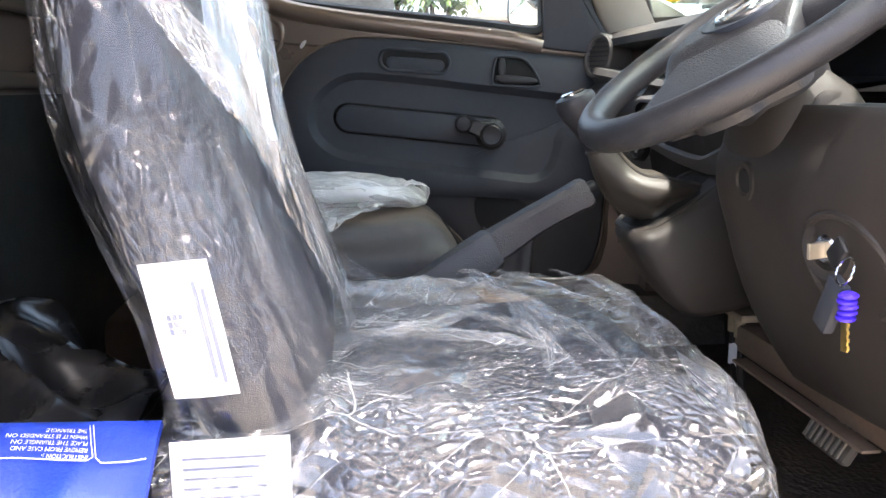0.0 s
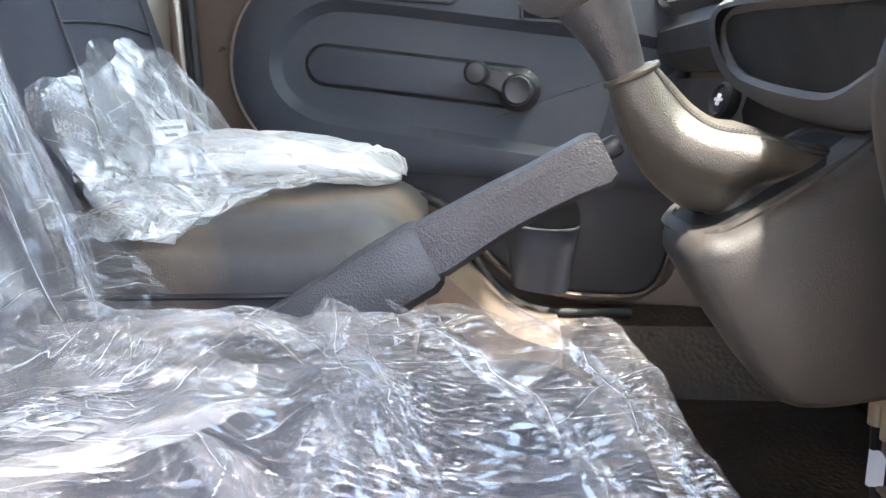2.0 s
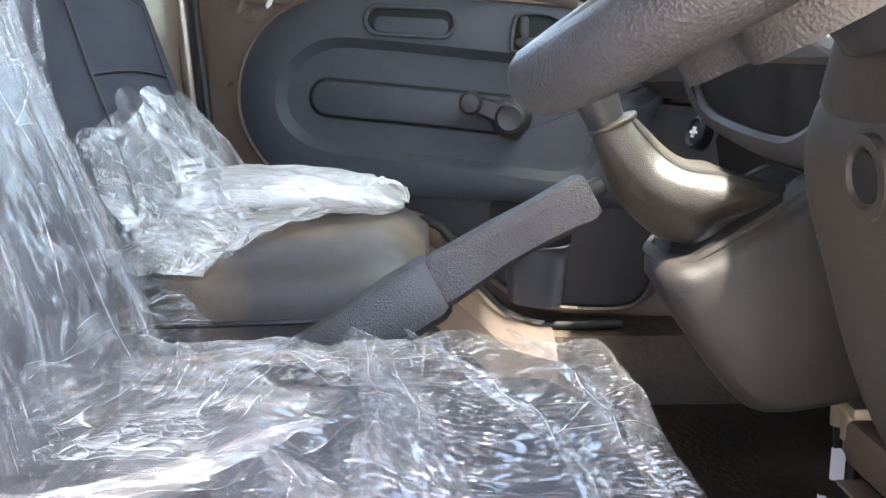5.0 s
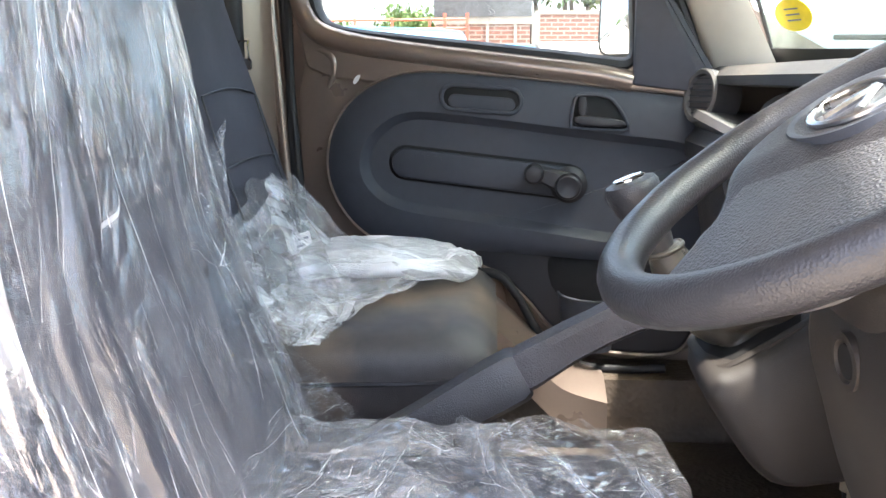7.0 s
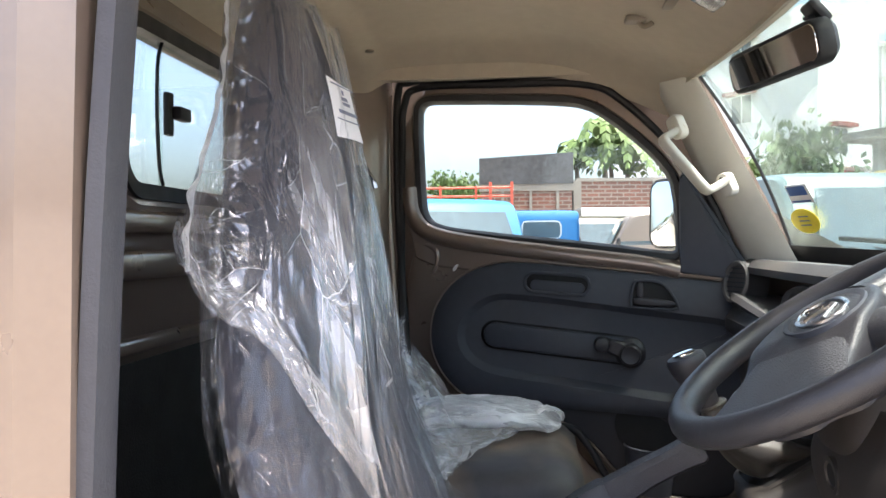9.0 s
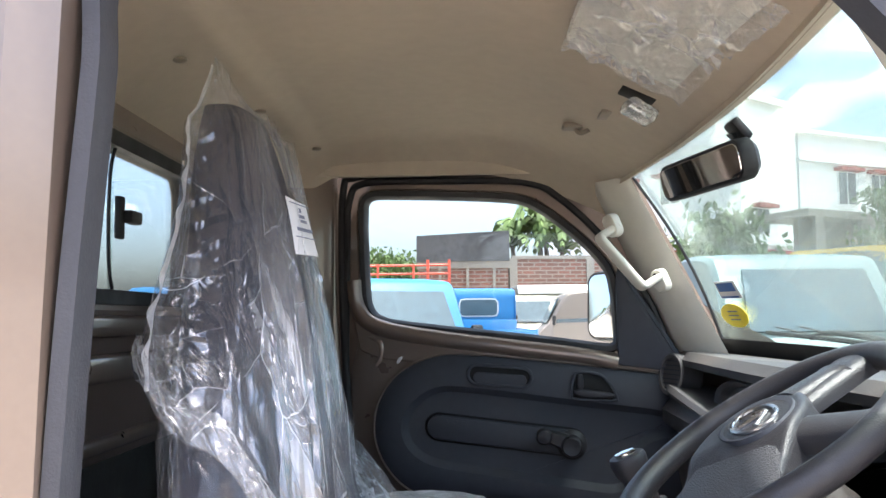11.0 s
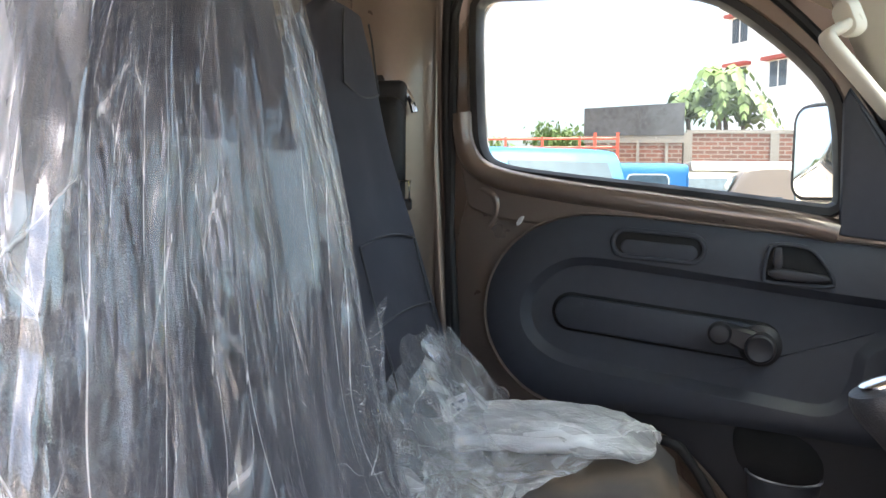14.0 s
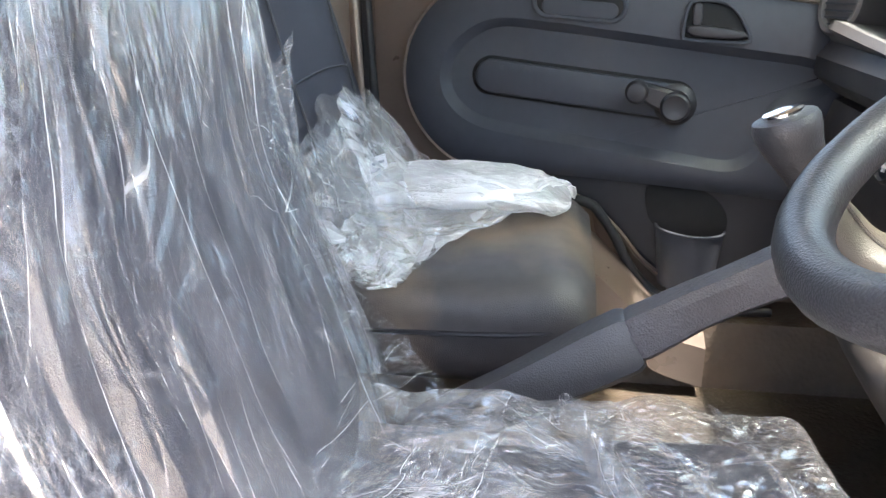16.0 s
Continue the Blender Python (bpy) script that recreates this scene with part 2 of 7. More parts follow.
def glass_mat(name, tint=(0.93, 0.97, 0.95), gloss=0.06, haze=0.0):
    """Thin window glass: clear with a faint mirror."""
    m = bpy.data.materials.new(name)
    m.use_nodes = True
    nd, lk = m.node_tree.nodes, m.node_tree.links
    nd.remove(nd["Principled BSDF"])
    tr, gl, mx = nd.new("ShaderNodeBsdfTransparent"), nd.new("ShaderNodeBsdfGlossy"), nd.new("ShaderNodeMixShader")
    tr.inputs["Color"].default_value = (*tint, 1)
    gl.inputs["Roughness"].default_value = 0.02
    lw = nd.new("ShaderNodeLayerWeight")
    lw.inputs["Blend"].default_value = 0.12
    mr = nd.new("ShaderNodeMapRange")
    mr.inputs["To Min"].default_value, mr.inputs["To Max"].default_value = gloss * 0.6, 0.5
    lk.new(lw.outputs["Fresnel"], mr.inputs["Value"])
    lk.new(mr.outputs[0], mx.inputs["Fac"])
    lk.new(tr.outputs[0], mx.inputs[1])
    lk.new(gl.outputs[0], mx.inputs[2])
    end = mx.outputs[0]
    if haze > 0:
        df, m2 = nd.new("ShaderNodeBsdfDiffuse"), nd.new("ShaderNodeMixShader")
        df.inputs["Color"].default_value = (0.8, 0.85, 0.82, 1)
        nz = nd.new("ShaderNodeTexNoise")
        nz.inputs["Scale"].default_value, nz.inputs["Detail"].default_value = 5, 8
        mr2 = nd.new("ShaderNodeMapRange")
        mr2.inputs["From Min"].default_value, mr2.inputs["From Max"].default_value = 0.0, 1.2
        mr2.inputs["To Max"].default_value = haze
        lk.new(nz.outputs["Fac"], mr2.inputs["Value"])
        lk.new(mr2.outputs[0], m2.inputs["Fac"])
        lk.new(end, m2.inputs[1])
        lk.new(df.outputs[0], m2.inputs[2])
        end = m2.outputs[0]
    lk.new(end, nd["Material Output"].inputs["Surface"])
    return m


def film_mat(name, milky=0.03, gloss=0.2, angles=(90, 62, 118), cell=0.05, stretch=4.0, slope=0.5, rough=0.08, crease=0.5, crinkle=1.0, face=0.55, even=0.0, cover=0.0):
    """Clear polythene on a sheet laid out in metres: flat facets that meet in sharp creases along the given
    angles, patches of fine crinkles, and whitened lines where the film has been folded."""
    m = bpy.data.materials.new(name)
    m.use_nodes = True
    nd, lk = m.node_tree.nodes, m.node_tree.links
    nd.remove(nd["Principled BSDF"])
    tc = nd.new("ShaderNodeTexCoord")
    flat = tc.outputs["UV"]

    def calc(op, a, b=None):
        n = nd.new("ShaderNodeMath")
        n.operation = op
        for i, v in enumerate((a, b)):
            if isinstance(v, (int, float)):
                n.inputs[i].default_value = v
            elif v is not None:
                lk.new(v, n.inputs[i])
        return n.outputs[0]

    def nz(scale, detail, seed, out="Fac", squash=(1, 1)):
        n, mp = nd.new("ShaderNodeTexNoise"), nd.new("ShaderNodeMapping")
        n.noise_dimensions = "2D"
        n.inputs["Scale"].default_value, n.inputs["Detail"].default_value = scale, detail
        mp.inputs["Location"].default_value = (seed, seed * 0.7, 0)
        mp.inputs["Scale"].default_value = (*squash, 1)
        lk.new(flat, mp.inputs["Vector"])
        lk.new(mp.outputs[0], n.inputs["Vector"])
        return n.outputs[out]

    bend = nd.new("ShaderNodeVectorMath")
    bend.operation = "MULTIPLY_ADD"
    lk.new(nz(9.0, 1.0, 2.0, "Color"), bend.inputs[0])
    bend.inputs[1].default_value = (0.03, 0.03, 0.0)
    lk.new(flat, bend.inputs[2])

    def facets(angle, w, long, seed):
        """Distance to the nearest crease, in widths of a facet."""
        n, mp, rot = nd.new("ShaderNodeTexVoronoi"), nd.new("ShaderNodeMapping"), nd.new("ShaderNodeMapping")
        n.voronoi_dimensions, n.feature = "2D", "DISTANCE_TO_EDGE"
        n.inputs["Scale"].default_value = 1.0
        own = nd.new("ShaderNodeTexVoronoi")
        own.voronoi_dimensions = "2D"
        own.inputs["Scale"].default_value = 1.0
        lk.new(mp.outputs[0], own.inputs["Vector"])
        rot.inputs["Rotation"].default_value = (0, 0, -radians(angle))
        lk.new(bend.outputs[0], rot.inputs["Vector"])
        mp.inputs["Location"].default_value = (seed, seed * 1.7, 0)
        mp.inputs["Scale"].default_value = (1 / (w * long), 1 / w, 1)
        lk.new(rot.outputs[0], mp.inputs["Vector"])
        lk.new(mp.outputs[0], n.inputs["Vector"])
        sep = nd.new("ShaderNodeSeparateColor")
        lk.new(own.outputs["Color"], sep.inputs[0])
        return n.outputs["Distance"], sep.outputs[0]

    def fall(value, b):
        n = nd.new("ShaderNodeMapRange")
        n.interpolation_type = "SMOOTHSTEP"
        for k, v in (("From Min", 0.0), ("From Max", b), ("To Min", 1.0), ("To Max", 0.0)):
            n.inputs[k].default_value = v
        lk.new(value, n.inputs["Value"])
        return n.outputs[0]

    def total(vals):
        out = vals[0]
        for v in vals[1:]:
            out = calc("ADD", out, v)
        return out

    lines, heights, hazes = [], [], []
    for i, (k, st, sl, thin) in enumerate(((1.0, stretch, 0.45, 0.010), (0.40, stretch * 1.3, 0.75, 0.025), (0.13, stretch * 0.8, 1.7 * crinkle, 0.07))):
        for j in range(2 if i else 1):
            ang = angles[(i + j) % len(angles)]
            mask = nd_map(nd, lk, nz(5.0 + 3 * i, 2.0, 7.0 + 10 * i + 5 * j), (0.42, 0.48, 0.52)[i] - cover, (0.56, 0.60, 0.60)[i] - cover, 0.0 if i else 0.35, 1.0)
            d, own = facets(ang, cell * k, st, 3.0 + i * 9 + j * 4)
            heights.append(calc("MULTIPLY", calc("MULTIPLY", calc("MINIMUM", d, 0.3), mask), cell * k * sl * slope))
            lines.append(calc("MULTIPLY", calc("MULTIPLY", fall(d, thin), mask), (0.7, 0.4, 0.22 * crinkle)[i]))
            hazes.append(calc("MULTIPLY", calc("POWER", own, 5.0), (2.6, 2.2, 1.0)[i]))
    heights.append(calc("MULTIPLY", nz(10.0, 2.0, 40.0), 0.02 * slope))
    cloud = nd_map(nd, lk, nz(7.0, 3.0, 77.0), 0.42, 0.70, 0.35, 2.2)
    pleat = calc("ADD", calc("MULTIPLY", calc("MULTIPLY", calc("ADD", total(hazes), 0.25), cloud), 1.0 - even), 1.3 * even)
    bp = nd.new("ShaderNodeBump")
    bp.inputs["Strength"].default_value, bp.inputs["Distance"].default_value = 1.0, 1.0
    lk.new(total(heights), bp.inputs["Height"])
    tr = nd.new("ShaderNodeBsdfTransparent")
    tr.inputs["Color"].default_value = (0.96, 0.97, 0.975, 1)
    gl = nd.new("ShaderNodeBsdfGlossy")
    gl.inputs["Roughness"].default_value = rough
    gl.inputs["Color"].default_value = (1, 1, 1, 1)
    lk.new(bp.outputs[0], gl.inputs["Normal"])
    df, tl, dt = nd.new("ShaderNodeBsdfDiffuse"), nd.new("ShaderNodeBsdfTranslucent"), nd.new("ShaderNodeMixShader")
    df.inputs["Color"].default_value = tl.inputs["Color"].default_value = (0.88, 0.89, 0.9, 1)
    lk.new(bp.outputs[0], df.inputs["Normal"])
    dt.inputs["Fac"].default_value = 0.4
    lk.new(df.outputs[0], dt.inputs[1])
    lk.new(tl.outputs[0], dt.inputs[2])
    m1, m2 = nd.new("ShaderNodeMixShader"), nd.new("ShaderNodeMixShader")
    veil = calc("ADD", calc("MULTIPLY", total(lines), crease), calc("MULTIPLY", pleat, milky))
    lk.new(calc("MINIMUM", veil, 0.92), m1.inputs["Fac"])
    lk.new(tr.outputs[0], m1.inputs[1])
    lk.new(dt.outputs[0], m1.inputs[2])
    lw = nd.new("ShaderNodeLayerWeight")
    lw.inputs["Blend"].default_value = 0.35
    lk.new(bp.outputs[0], lw.inputs["Normal"])
    lk.new(nd_map(nd, lk, lw.outputs["Facing"], 0, 1, gloss * face, min(gloss * 1.8, 0.9)), m2.inputs["Fac"])
    lk.new(m1.outputs[0], m2.inputs[1])
    lk.new(gl.outputs[0], m2.inputs[2])
    lk.new(m2.outputs[0], nd["Material Output"].inputs["Surface"])
    return m


def nd_map(nd, lk, value, a, b, c, d):
    n = nd.new("ShaderNodeMapRange")
    for k, v in (("From Min", a), ("From Max", b), ("To Min", c), ("To Max", d)):
        n.inputs[k].default_value = v
    lk.new(value, n.inputs["Value"])
    return n.outputs[0]


PAINT = mat("taupe_paint", (0.20, 0.157, 0.128), 0.30, 0.4, 0.04, 14, 0.02, 60, coat=0.9, rough_var=0.03)
TRIM = mat("grey_moulded_plastic", (0.043, 0.047, 0.057), 0.58, 0, 0.10, 6, 0.12, 900, spec=0.35)
TRIM_DARK = mat("dark_moulded_plastic", (0.015, 0.015, 0.018), 0.5, 0, 0.12, 6, 0.12, 900)
DASH = mat("charcoal_dash_plastic", (0.055, 0.052, 0.052), 0.55, 0, 0.1, 6, 0.25, 700, dust=0.12)
DASH_LIGHT = mat("grey_dash_plastic", (0.085, 0.082, 0.082), 0.6, 0, 0.1, 6, 0.2, 700)
KNEE = mat("brown_grey_plastic", (0.028, 0.023, 0.0195), 0.55, 0, 0.1, 5, 0.25, 800, dust=0.05)
RUBBER = mat("black_rubber", (0.008, 0.008, 0.009), 0.6, 0, 0.2, 20, 0.1, 300)
SEAL = mat("grey_door_seal", (0.045, 0.047, 0.056), 0.6, 0, 0.12, 14, 0.2, 400)
HEADLINER = mat("beige_headliner", (0.42, 0.36, 0.28), 0.85, 0, 0.06, 4, 0.3, 500)
PILLAR = mat("pale_grey_trim", (0.60, 0.575, 0.50), 0.5, 0, 0.05, 5, 0.1, 700)
FABRIC = mat("dark_seat_fabric", (0.036, 0.037, 0.049), 0.85, 0, 0.12, 10, 0.5, 900)
VINYL = mat("grey_seat_vinyl", (0.042, 0.039, 0.040), 0.55, 0, 0.2, 7, 0.2, 700, dust=0.8, dust_color=(0.20, 0.145, 0.095), voronoi=True)
LEATHER = mat("grained_black_vinyl", (0.028, 0.028, 0.031), 0.42, 0, 0.12, 8, 0.22, 620, voronoi=True)
BOOT = mat("gear_boot_vinyl", (0.050, 0.043, 0.034), 0.42, 0, 0.12, 8, 0.22, 900, voronoi=True)
MATFLOOR = mat("ribbed_rubber_mat", (0.050, 0.040, 0.032), 0.55, 0, 0.4, 5, 0.8, 110, dust=0.6, dust_color=(0.13, 0.09, 0.055), voronoi=True)
CHROME = mat("chrome", (0.75, 0.75, 0.76), 0.14, 1.0, 0.03, 20)
STEEL = mat("zinc_steel", (0.45, 0.38, 0.28), 0.4, 0.6, 0.15, 14)
BROWN_STEEL = mat("painted_bracket", (0.17, 0.12, 0.085), 0.5, 0.1, 0.15, 12)
PAPER = mat("white_paper", (0.78, 0.77, 0.78), 0.7, 0, 0.03, 12)
INK = mat("grey_ink", (0.18, 0.19, 0.25), 0.7, 0, 0.05, 30)
# black parts, and plates whose black gives the shade of recesses
BLACK = mat("black_and_recess_shade", (0.004, 0.004, 0.004), 0.8, 0, 0.1, 10)
GLASS = glass_mat("window_glass")
SCREEN = glass_mat("windscreen_glass", (0.86, 0.95, 0.92), 0.08, 0.22)
MIRROR = mat("mirror_glass", (0.88, 0.89, 0.9), 0.015, 1.0, 0.01, 5, rough_var=0.005)
FILM = film_mat("loose_clear_film", 0.017, 0.072, (88, 76, 102), 0.05, 7.0, 0.48, 0.07, 0.62, 1.3)
# milky facets whiten this film in place of its silver reflection
FLANK = film_mat("stretched_clear_film", 0.052, 0.14, (70, 35, 120), 0.07, 2.4, 0.45, 0.12, 0.55, 0.6, 0.9, 0.1)
FLAT_ANGLES = (75, 30, 110)
FILM_FLAT = film_mat("creased_clear_film", 0.046, 0.13, FLAT_ANGLES, 0.06, 3.0, 0.5, 0.10, 0.42, 1.2, 0.7, 0.2, 0.04)
BAGFILM = film_mat("milky_folded_film", 0.045, 0.12, (90, 75, 105), 0.03, 5.0, 0.45, 0.12, 0.5, 1.0, 0.6, 0.4)
HEMFILM = film_mat("doubled_hem_film", 0.13, 0.14, (90, 60, 120), 0.03, 4.0, 0.5, 0.13, 0.3, 1.0, 0.6, 0.4)
FILM_THIN = film_mat("thin_clear_film", 0.012, 0.08, (90, 60, 120), 0.05, 3.0, 0.4, 0.12, 0.3)

# ---------------------------------------------------------------- cab shell
FLOOR_Z = 0.74
REAR_X = -0.56


def roof_z(x, y):
    z = smooth_table([(-0.62, 1.80), (-0.52, 1.865), (-0.44, 1.905), (-0.38, 1.915), (-0.35, 1.935), (-0.15, 1.945), (0.05, 1.935), (0.2, 1.885), (0.36, 1.81), (0.42, 1.78)], x)
    s = min(abs(y) / 0.66, 1.05)
    return z - 0.035 * s ** 3 - 0.05 * max(0.0, (s - 0.86) / 0.14) ** 2


def header_x(y):
    return 0.360 - 0.062 * (abs(y) / 0.7) ** 2.4


def base_x(y):
    return 0.72 - 0.16 * (y / 0.6) ** 2


def roof_in(u, v):
    y = -0.665 + 1.33 * u
    x = REAR_X - 0.01 + (header_x(y) - REAR_X + 0.01) * v
    return Vector((x, y, roof_z(x, y)))


def roof_out(u, v):
    y = -0.70 + 1.40 * u
    x = REAR_X - 0.06 + (header_x(y) + 0.03 - REAR_X + 0.06) * v
    return Vector((x, y, roof_z(x, y * 0.95) + 0.05))


headliner = solo("ceiling", shell(B(), roof_in, lambda u, v: roof_in(u, v) + Vector((0, 0, 0.012)), 44, 44), HEADLINER,
                 "beige moulded headliner of the cab", "headliner", kind="structure", angle=60)
solo("roof", shell(B(), roof_out, lambda u, v: roof_out(u, v) + Vector((0, 0, 0.008)), 30, 30), PAINT, "taupe painted steel cab roof", "roof", kind="structure", angle=60)

bm = B()
box(bm, (REAR_X - 0.02, -0.70, FLOOR_Z - 0.05), (0.95, 0.70, FLOOR_Z), 0.004)
solo("floor", bm, MATFLOOR, "dusty black ribbed rubber floor mat", "floor", kind="structure")

# rear wall with its window opening
RW = (-0.20, 0.24, 1.555, 1.765)       # y0, y1, z0, z1 of the rear window
outer = resample([(-0.70, FLOOR_Z), (0.70, FLOOR_Z), (0.70, 1.84), (-0.70, 1.84)], 96)
inner = resample(rrect(RW[0] - 0.02, RW[2] - 0.02, RW[1] + 0.02, RW[3] + 0.02, 0.055), 96)


def align(a, b):
    """b turned so that its points lie opposite those of a."""
    n = len(a)
    ca = sum(a, Vector((0, 0))) / n
    cb = sum(b, Vector((0, 0))) / n
    best = min(range(n), key=lambda k: sum((((a[i] - ca).normalized()) - ((b[(i + k) % n] - cb).normalized())).length for i in range(0, n, 4)))
    return b[best:] + b[:best]


inner = align(outer, inner)
bm = B()
at_x = lambda lp, x: [Vector((x, p.x, p.y)) for p in lp]
loft(bm, [at_x(outer, REAR_X - 0.03), at_x(outer, REAR_X), at_x(inset(inner, -0.035), REAR_X), at_x(inset(inner, -0.012), REAR_X + 0.014), at_x(inner, REAR_X + 0.012), at_x(inner, REAR_X - 0.03)], cap=False)
rear = solo("wall_rear", bm, PAINT, "taupe painted steel rear wall of the cab with pressed ribs", "wall", kind="structure")
for z, h, pro in ((1.50, 0.016, 0.02), (1.44, 0.02, 0.028), (1.33, 0.012, 0.016)):
    bm = B()
    box(bm, (REAR_X + 0.001, -0.66, z - h), (REAR_X + pro, 0.66, z + h), 0.008, 3)
    part("rib", bm, PAINT, rear)
# black sheet added over the lower wall as the dark cavity behind the seats
bm = B()
surf(bm, lambda u, v: Vector((REAR_X + 0.010 + 0.006 * ridge(u * 3, v * 2, 1), -0.66 + 1.32 * u, FLOOR_Z + 0.01 + (1.30 - FLOOR_Z) * v)), 40, 20)
part("dark_backing", bm, mat("black_cavity_shade", (0.010, 0.0095, 0.009), 0.9, 0, 0.3, 12, 0.6, 300), rear, "black sheet for the darkness behind the seats", angle=180)
window = thing("window_2", (REAR_X, 0.02, RW[2]), "sliding rear cab window in a black rubber seal", "window", kind="structure")
g0 = inner
bm = B()
loft(bm, [at_x(inset(g0, -0.004), REAR_X + 0.018), at_x(inset(g0, 0.018), REAR_X + 0.016), at_x(inset(g0, 0.018), REAR_X - 0.02), at_x(inset(g0, -0.004), REAR_X - 0.022), at_x(inset(g0, -0.004), REAR_X + 0.018)], cap=False)
part("rubber_seal", bm, RUBBER, window)
bm = B()
box(bm, (REAR_X - 0.006, RW[0] - 0.015, RW[2] - 0.012), (REAR_X - 0.002, -0.06, RW[3] + 0.012))
part("pane", bm, GLASS, window).visible_shadow = False
bm = B()
box(bm, (REAR_X + 0.002, -0.085, RW[2] - 0.012), (REAR_X + 0.006, RW[1] + 0.012, RW[3] + 0.012))
part("pane", bm, GLASS, window).visible_shadow = False
bm = B()
tube(bm, bez([(REAR_X + 0.006, -0.075, RW[3] + 0.005), (REAR_X + 0.006, -0.092, RW[3] - 0.03), (REAR_X + 0.006, -0.096, 1.66), (REAR_X + 0.006, -0.09, RW[2] + 0.03), (REAR_X + 0.006, -0.078, RW[2])], 16), 0.003, 6)
part("sliding_edge", bm, RUBBER, window)
bm = B()
box(bm, (REAR_X + 0.006, -0.078, 1.63), (REAR_X + 0.016, -0.058, 1.695), 0.003)
box(bm, (REAR_X + 0.012, -0.066, 1.655), (REAR_X + 0.03, -0.025, 1.675), 0.004)
part("latch", bm, RUBBER, window, "black plastic window latch")


def glass_pt(u, v):
    y = -0.60 + 1.20 * u
    yt = y * 0.93
    a = Vector((base_x(y), y, 1.415))
    b = Vector((header_x(yt) + 0.02, yt, 1.825))
    bulge = 0.02 * math.sin(math.pi * v)
    return a.lerp(b, v) + Vector((bulge, 0, bulge * 0.5))


windscreen = thing("window_1", (0.6, 0, 1.42), "slightly dusty windscreen with a black printed edge", "windscreen", kind="structure")
ws = part("pane", shell(B(), glass_pt, lambda u, v: glass_pt(u, v) + Vector((0.004, 0, 0.004)), 24, 16), SCREEN, windscreen)
ws.visible_shadow = False
edge = [glass_pt(k / 30, 0) for k in range(31)] + [glass_pt(1, k / 20) for k in range(1, 21)] + [glass_pt(1 - k / 30, 1) for k in range(1, 31)] + [glass_pt(0, 1 - k / 20) for k in range(1, 20)]
bm = B()
tube(bm, [p + Vector((-0.002, 0, 0)) for p in edge], 0.0035, 8, closed=True)
part("rubber_seal", bm, RUBBER, windscreen)

bm = B()
shell(bm, lambda u, v: glass_pt(u, 0.10 * v * (1 - 0.35 * math.sin(math.pi * u))) + Vector((-0.004, 0, -0.002)), lambda u, v: glass_pt(u, 0.10 * v * (1 - 0.35 * math.sin(math.pi * u))) + Vector((-0.003, 0, -0.0015)), 24, 3)
part("printed_edge", bm, RUBBER, windscreen, "black printed lower edge")
# wipers parked outside the glass
for y0, y1 in ((0.50, 0.05), (0.10, -0.40)):
    wp = thing("wiper", glass_pt(0.5, 0.04), "black wiper arm resting on the windscreen", "wiper", "wipers")
    q0, q1 = glass_pt((y0 + 0.6) / 1.2, 0.10) + Vector((0.020, 0, 0.012)), glass_pt((y1 + 0.6) / 1.2, 0.03) + Vector((0.022, 0, 0.014))
    part("arm", tube(B(), bez([q1 + Vector((0.03, -0.03, -0.03)), q1, q0.lerp(q1, 0.45) + Vector((0.012, 0, 0.014)), q0.lerp(q1, 0.3)], 14), 0.006, 8), RUBBER, wp)
    part("blade", tube(B(), bez([q0, q0.lerp(q1, 0.5) + Vector((0.002, 0, 0.002)), q1 + Vector((0, 0, -0.004))], 14), 0.005, 6), RUBBER, wp)

# header strip between headliner and glass
bm = B()
shell(bm, lambda u, v: Vector((header_x(-0.58 + 1.16 * u) - 0.01 + 0.04 * v, -0.58 + 1.16 * u, roof_z(header_x(-0.58 + 1.16 * u), -0.58 + 1.16 * u) - 0.004 + 0.02 * v)),
      lambda u, v: Vector((header_x(-0.58 + 1.16 * u) - 0.01 + 0.04 * v, -0.58 + 1.16 * u, roof_z(header_x(-0.58 + 1.16 * u), -0.58 + 1.16 * u) + 0.03 + 0.02 * v)), 24, 3)
solo("trim_header", bm, HEADLINER, "beige edge of the headliner along the windscreen", "trim", kind="structure")

# A pillars: pale inner trim, painted outer part, black door seal
for side, lab in ((1, "passenger"), (-1, "driver")):
    bm = B()
    loops = []
    for k in range(13):
        v = k / 12
        y = 0.60 - 0.045 * v
        c = Vector((base_x(0.6) - 0.01, 0.60, 1.40)).lerp(Vector((header_x(0.56) + 0.0, 0.565, 1.815)), v)
        w = 0.075 - 0.02 * v
        sec = [(0.012, -0.03), (0.018, 0.0), (0.0, 0.03), (-w * 0.55, 0.06), (-w, 0.085), (-w * 1.08, 0.07), (-w * 0.92, 0.035), (-w * 0.5, 0.004), (-0.012, -0.022)]
        loops.append([Vector((c.x + a, side * (c.y + b), c.z)) for a, b in sec])
    loft(bm, loops)
    solo("trim_pillar", bm, PILLAR, "pale grey moulded trim on the windscreen pillar", "pillar trim", kind="structure", angle=50)
    bm = B()
    loops = []
    for k in range(13):
        v = -0.25 + 1.25 * k / 12
        c = Vector((base_x(0.6) - 0.02, 0.665, 1.40)).lerp(Vector((header_x(0.56) - 0.01, 0.635, 1.83)), v)
        sec = [(0.045, -0.03), (0.055, 0.02), (0.02, 0.05), (-0.04, 0.045), (-0.055, 0.02), (-0.05, 0.0), (0.0, -0.01)]
        loops.append([Vector((c.x + a, side * (c.y + b), c.z)) for a, b in sec])
    loft(bm, loops)
    solo("wall_pillar_front", bm, PAINT, "taupe painted steel windscreen pillar", "pillar", kind="structure", angle=50)

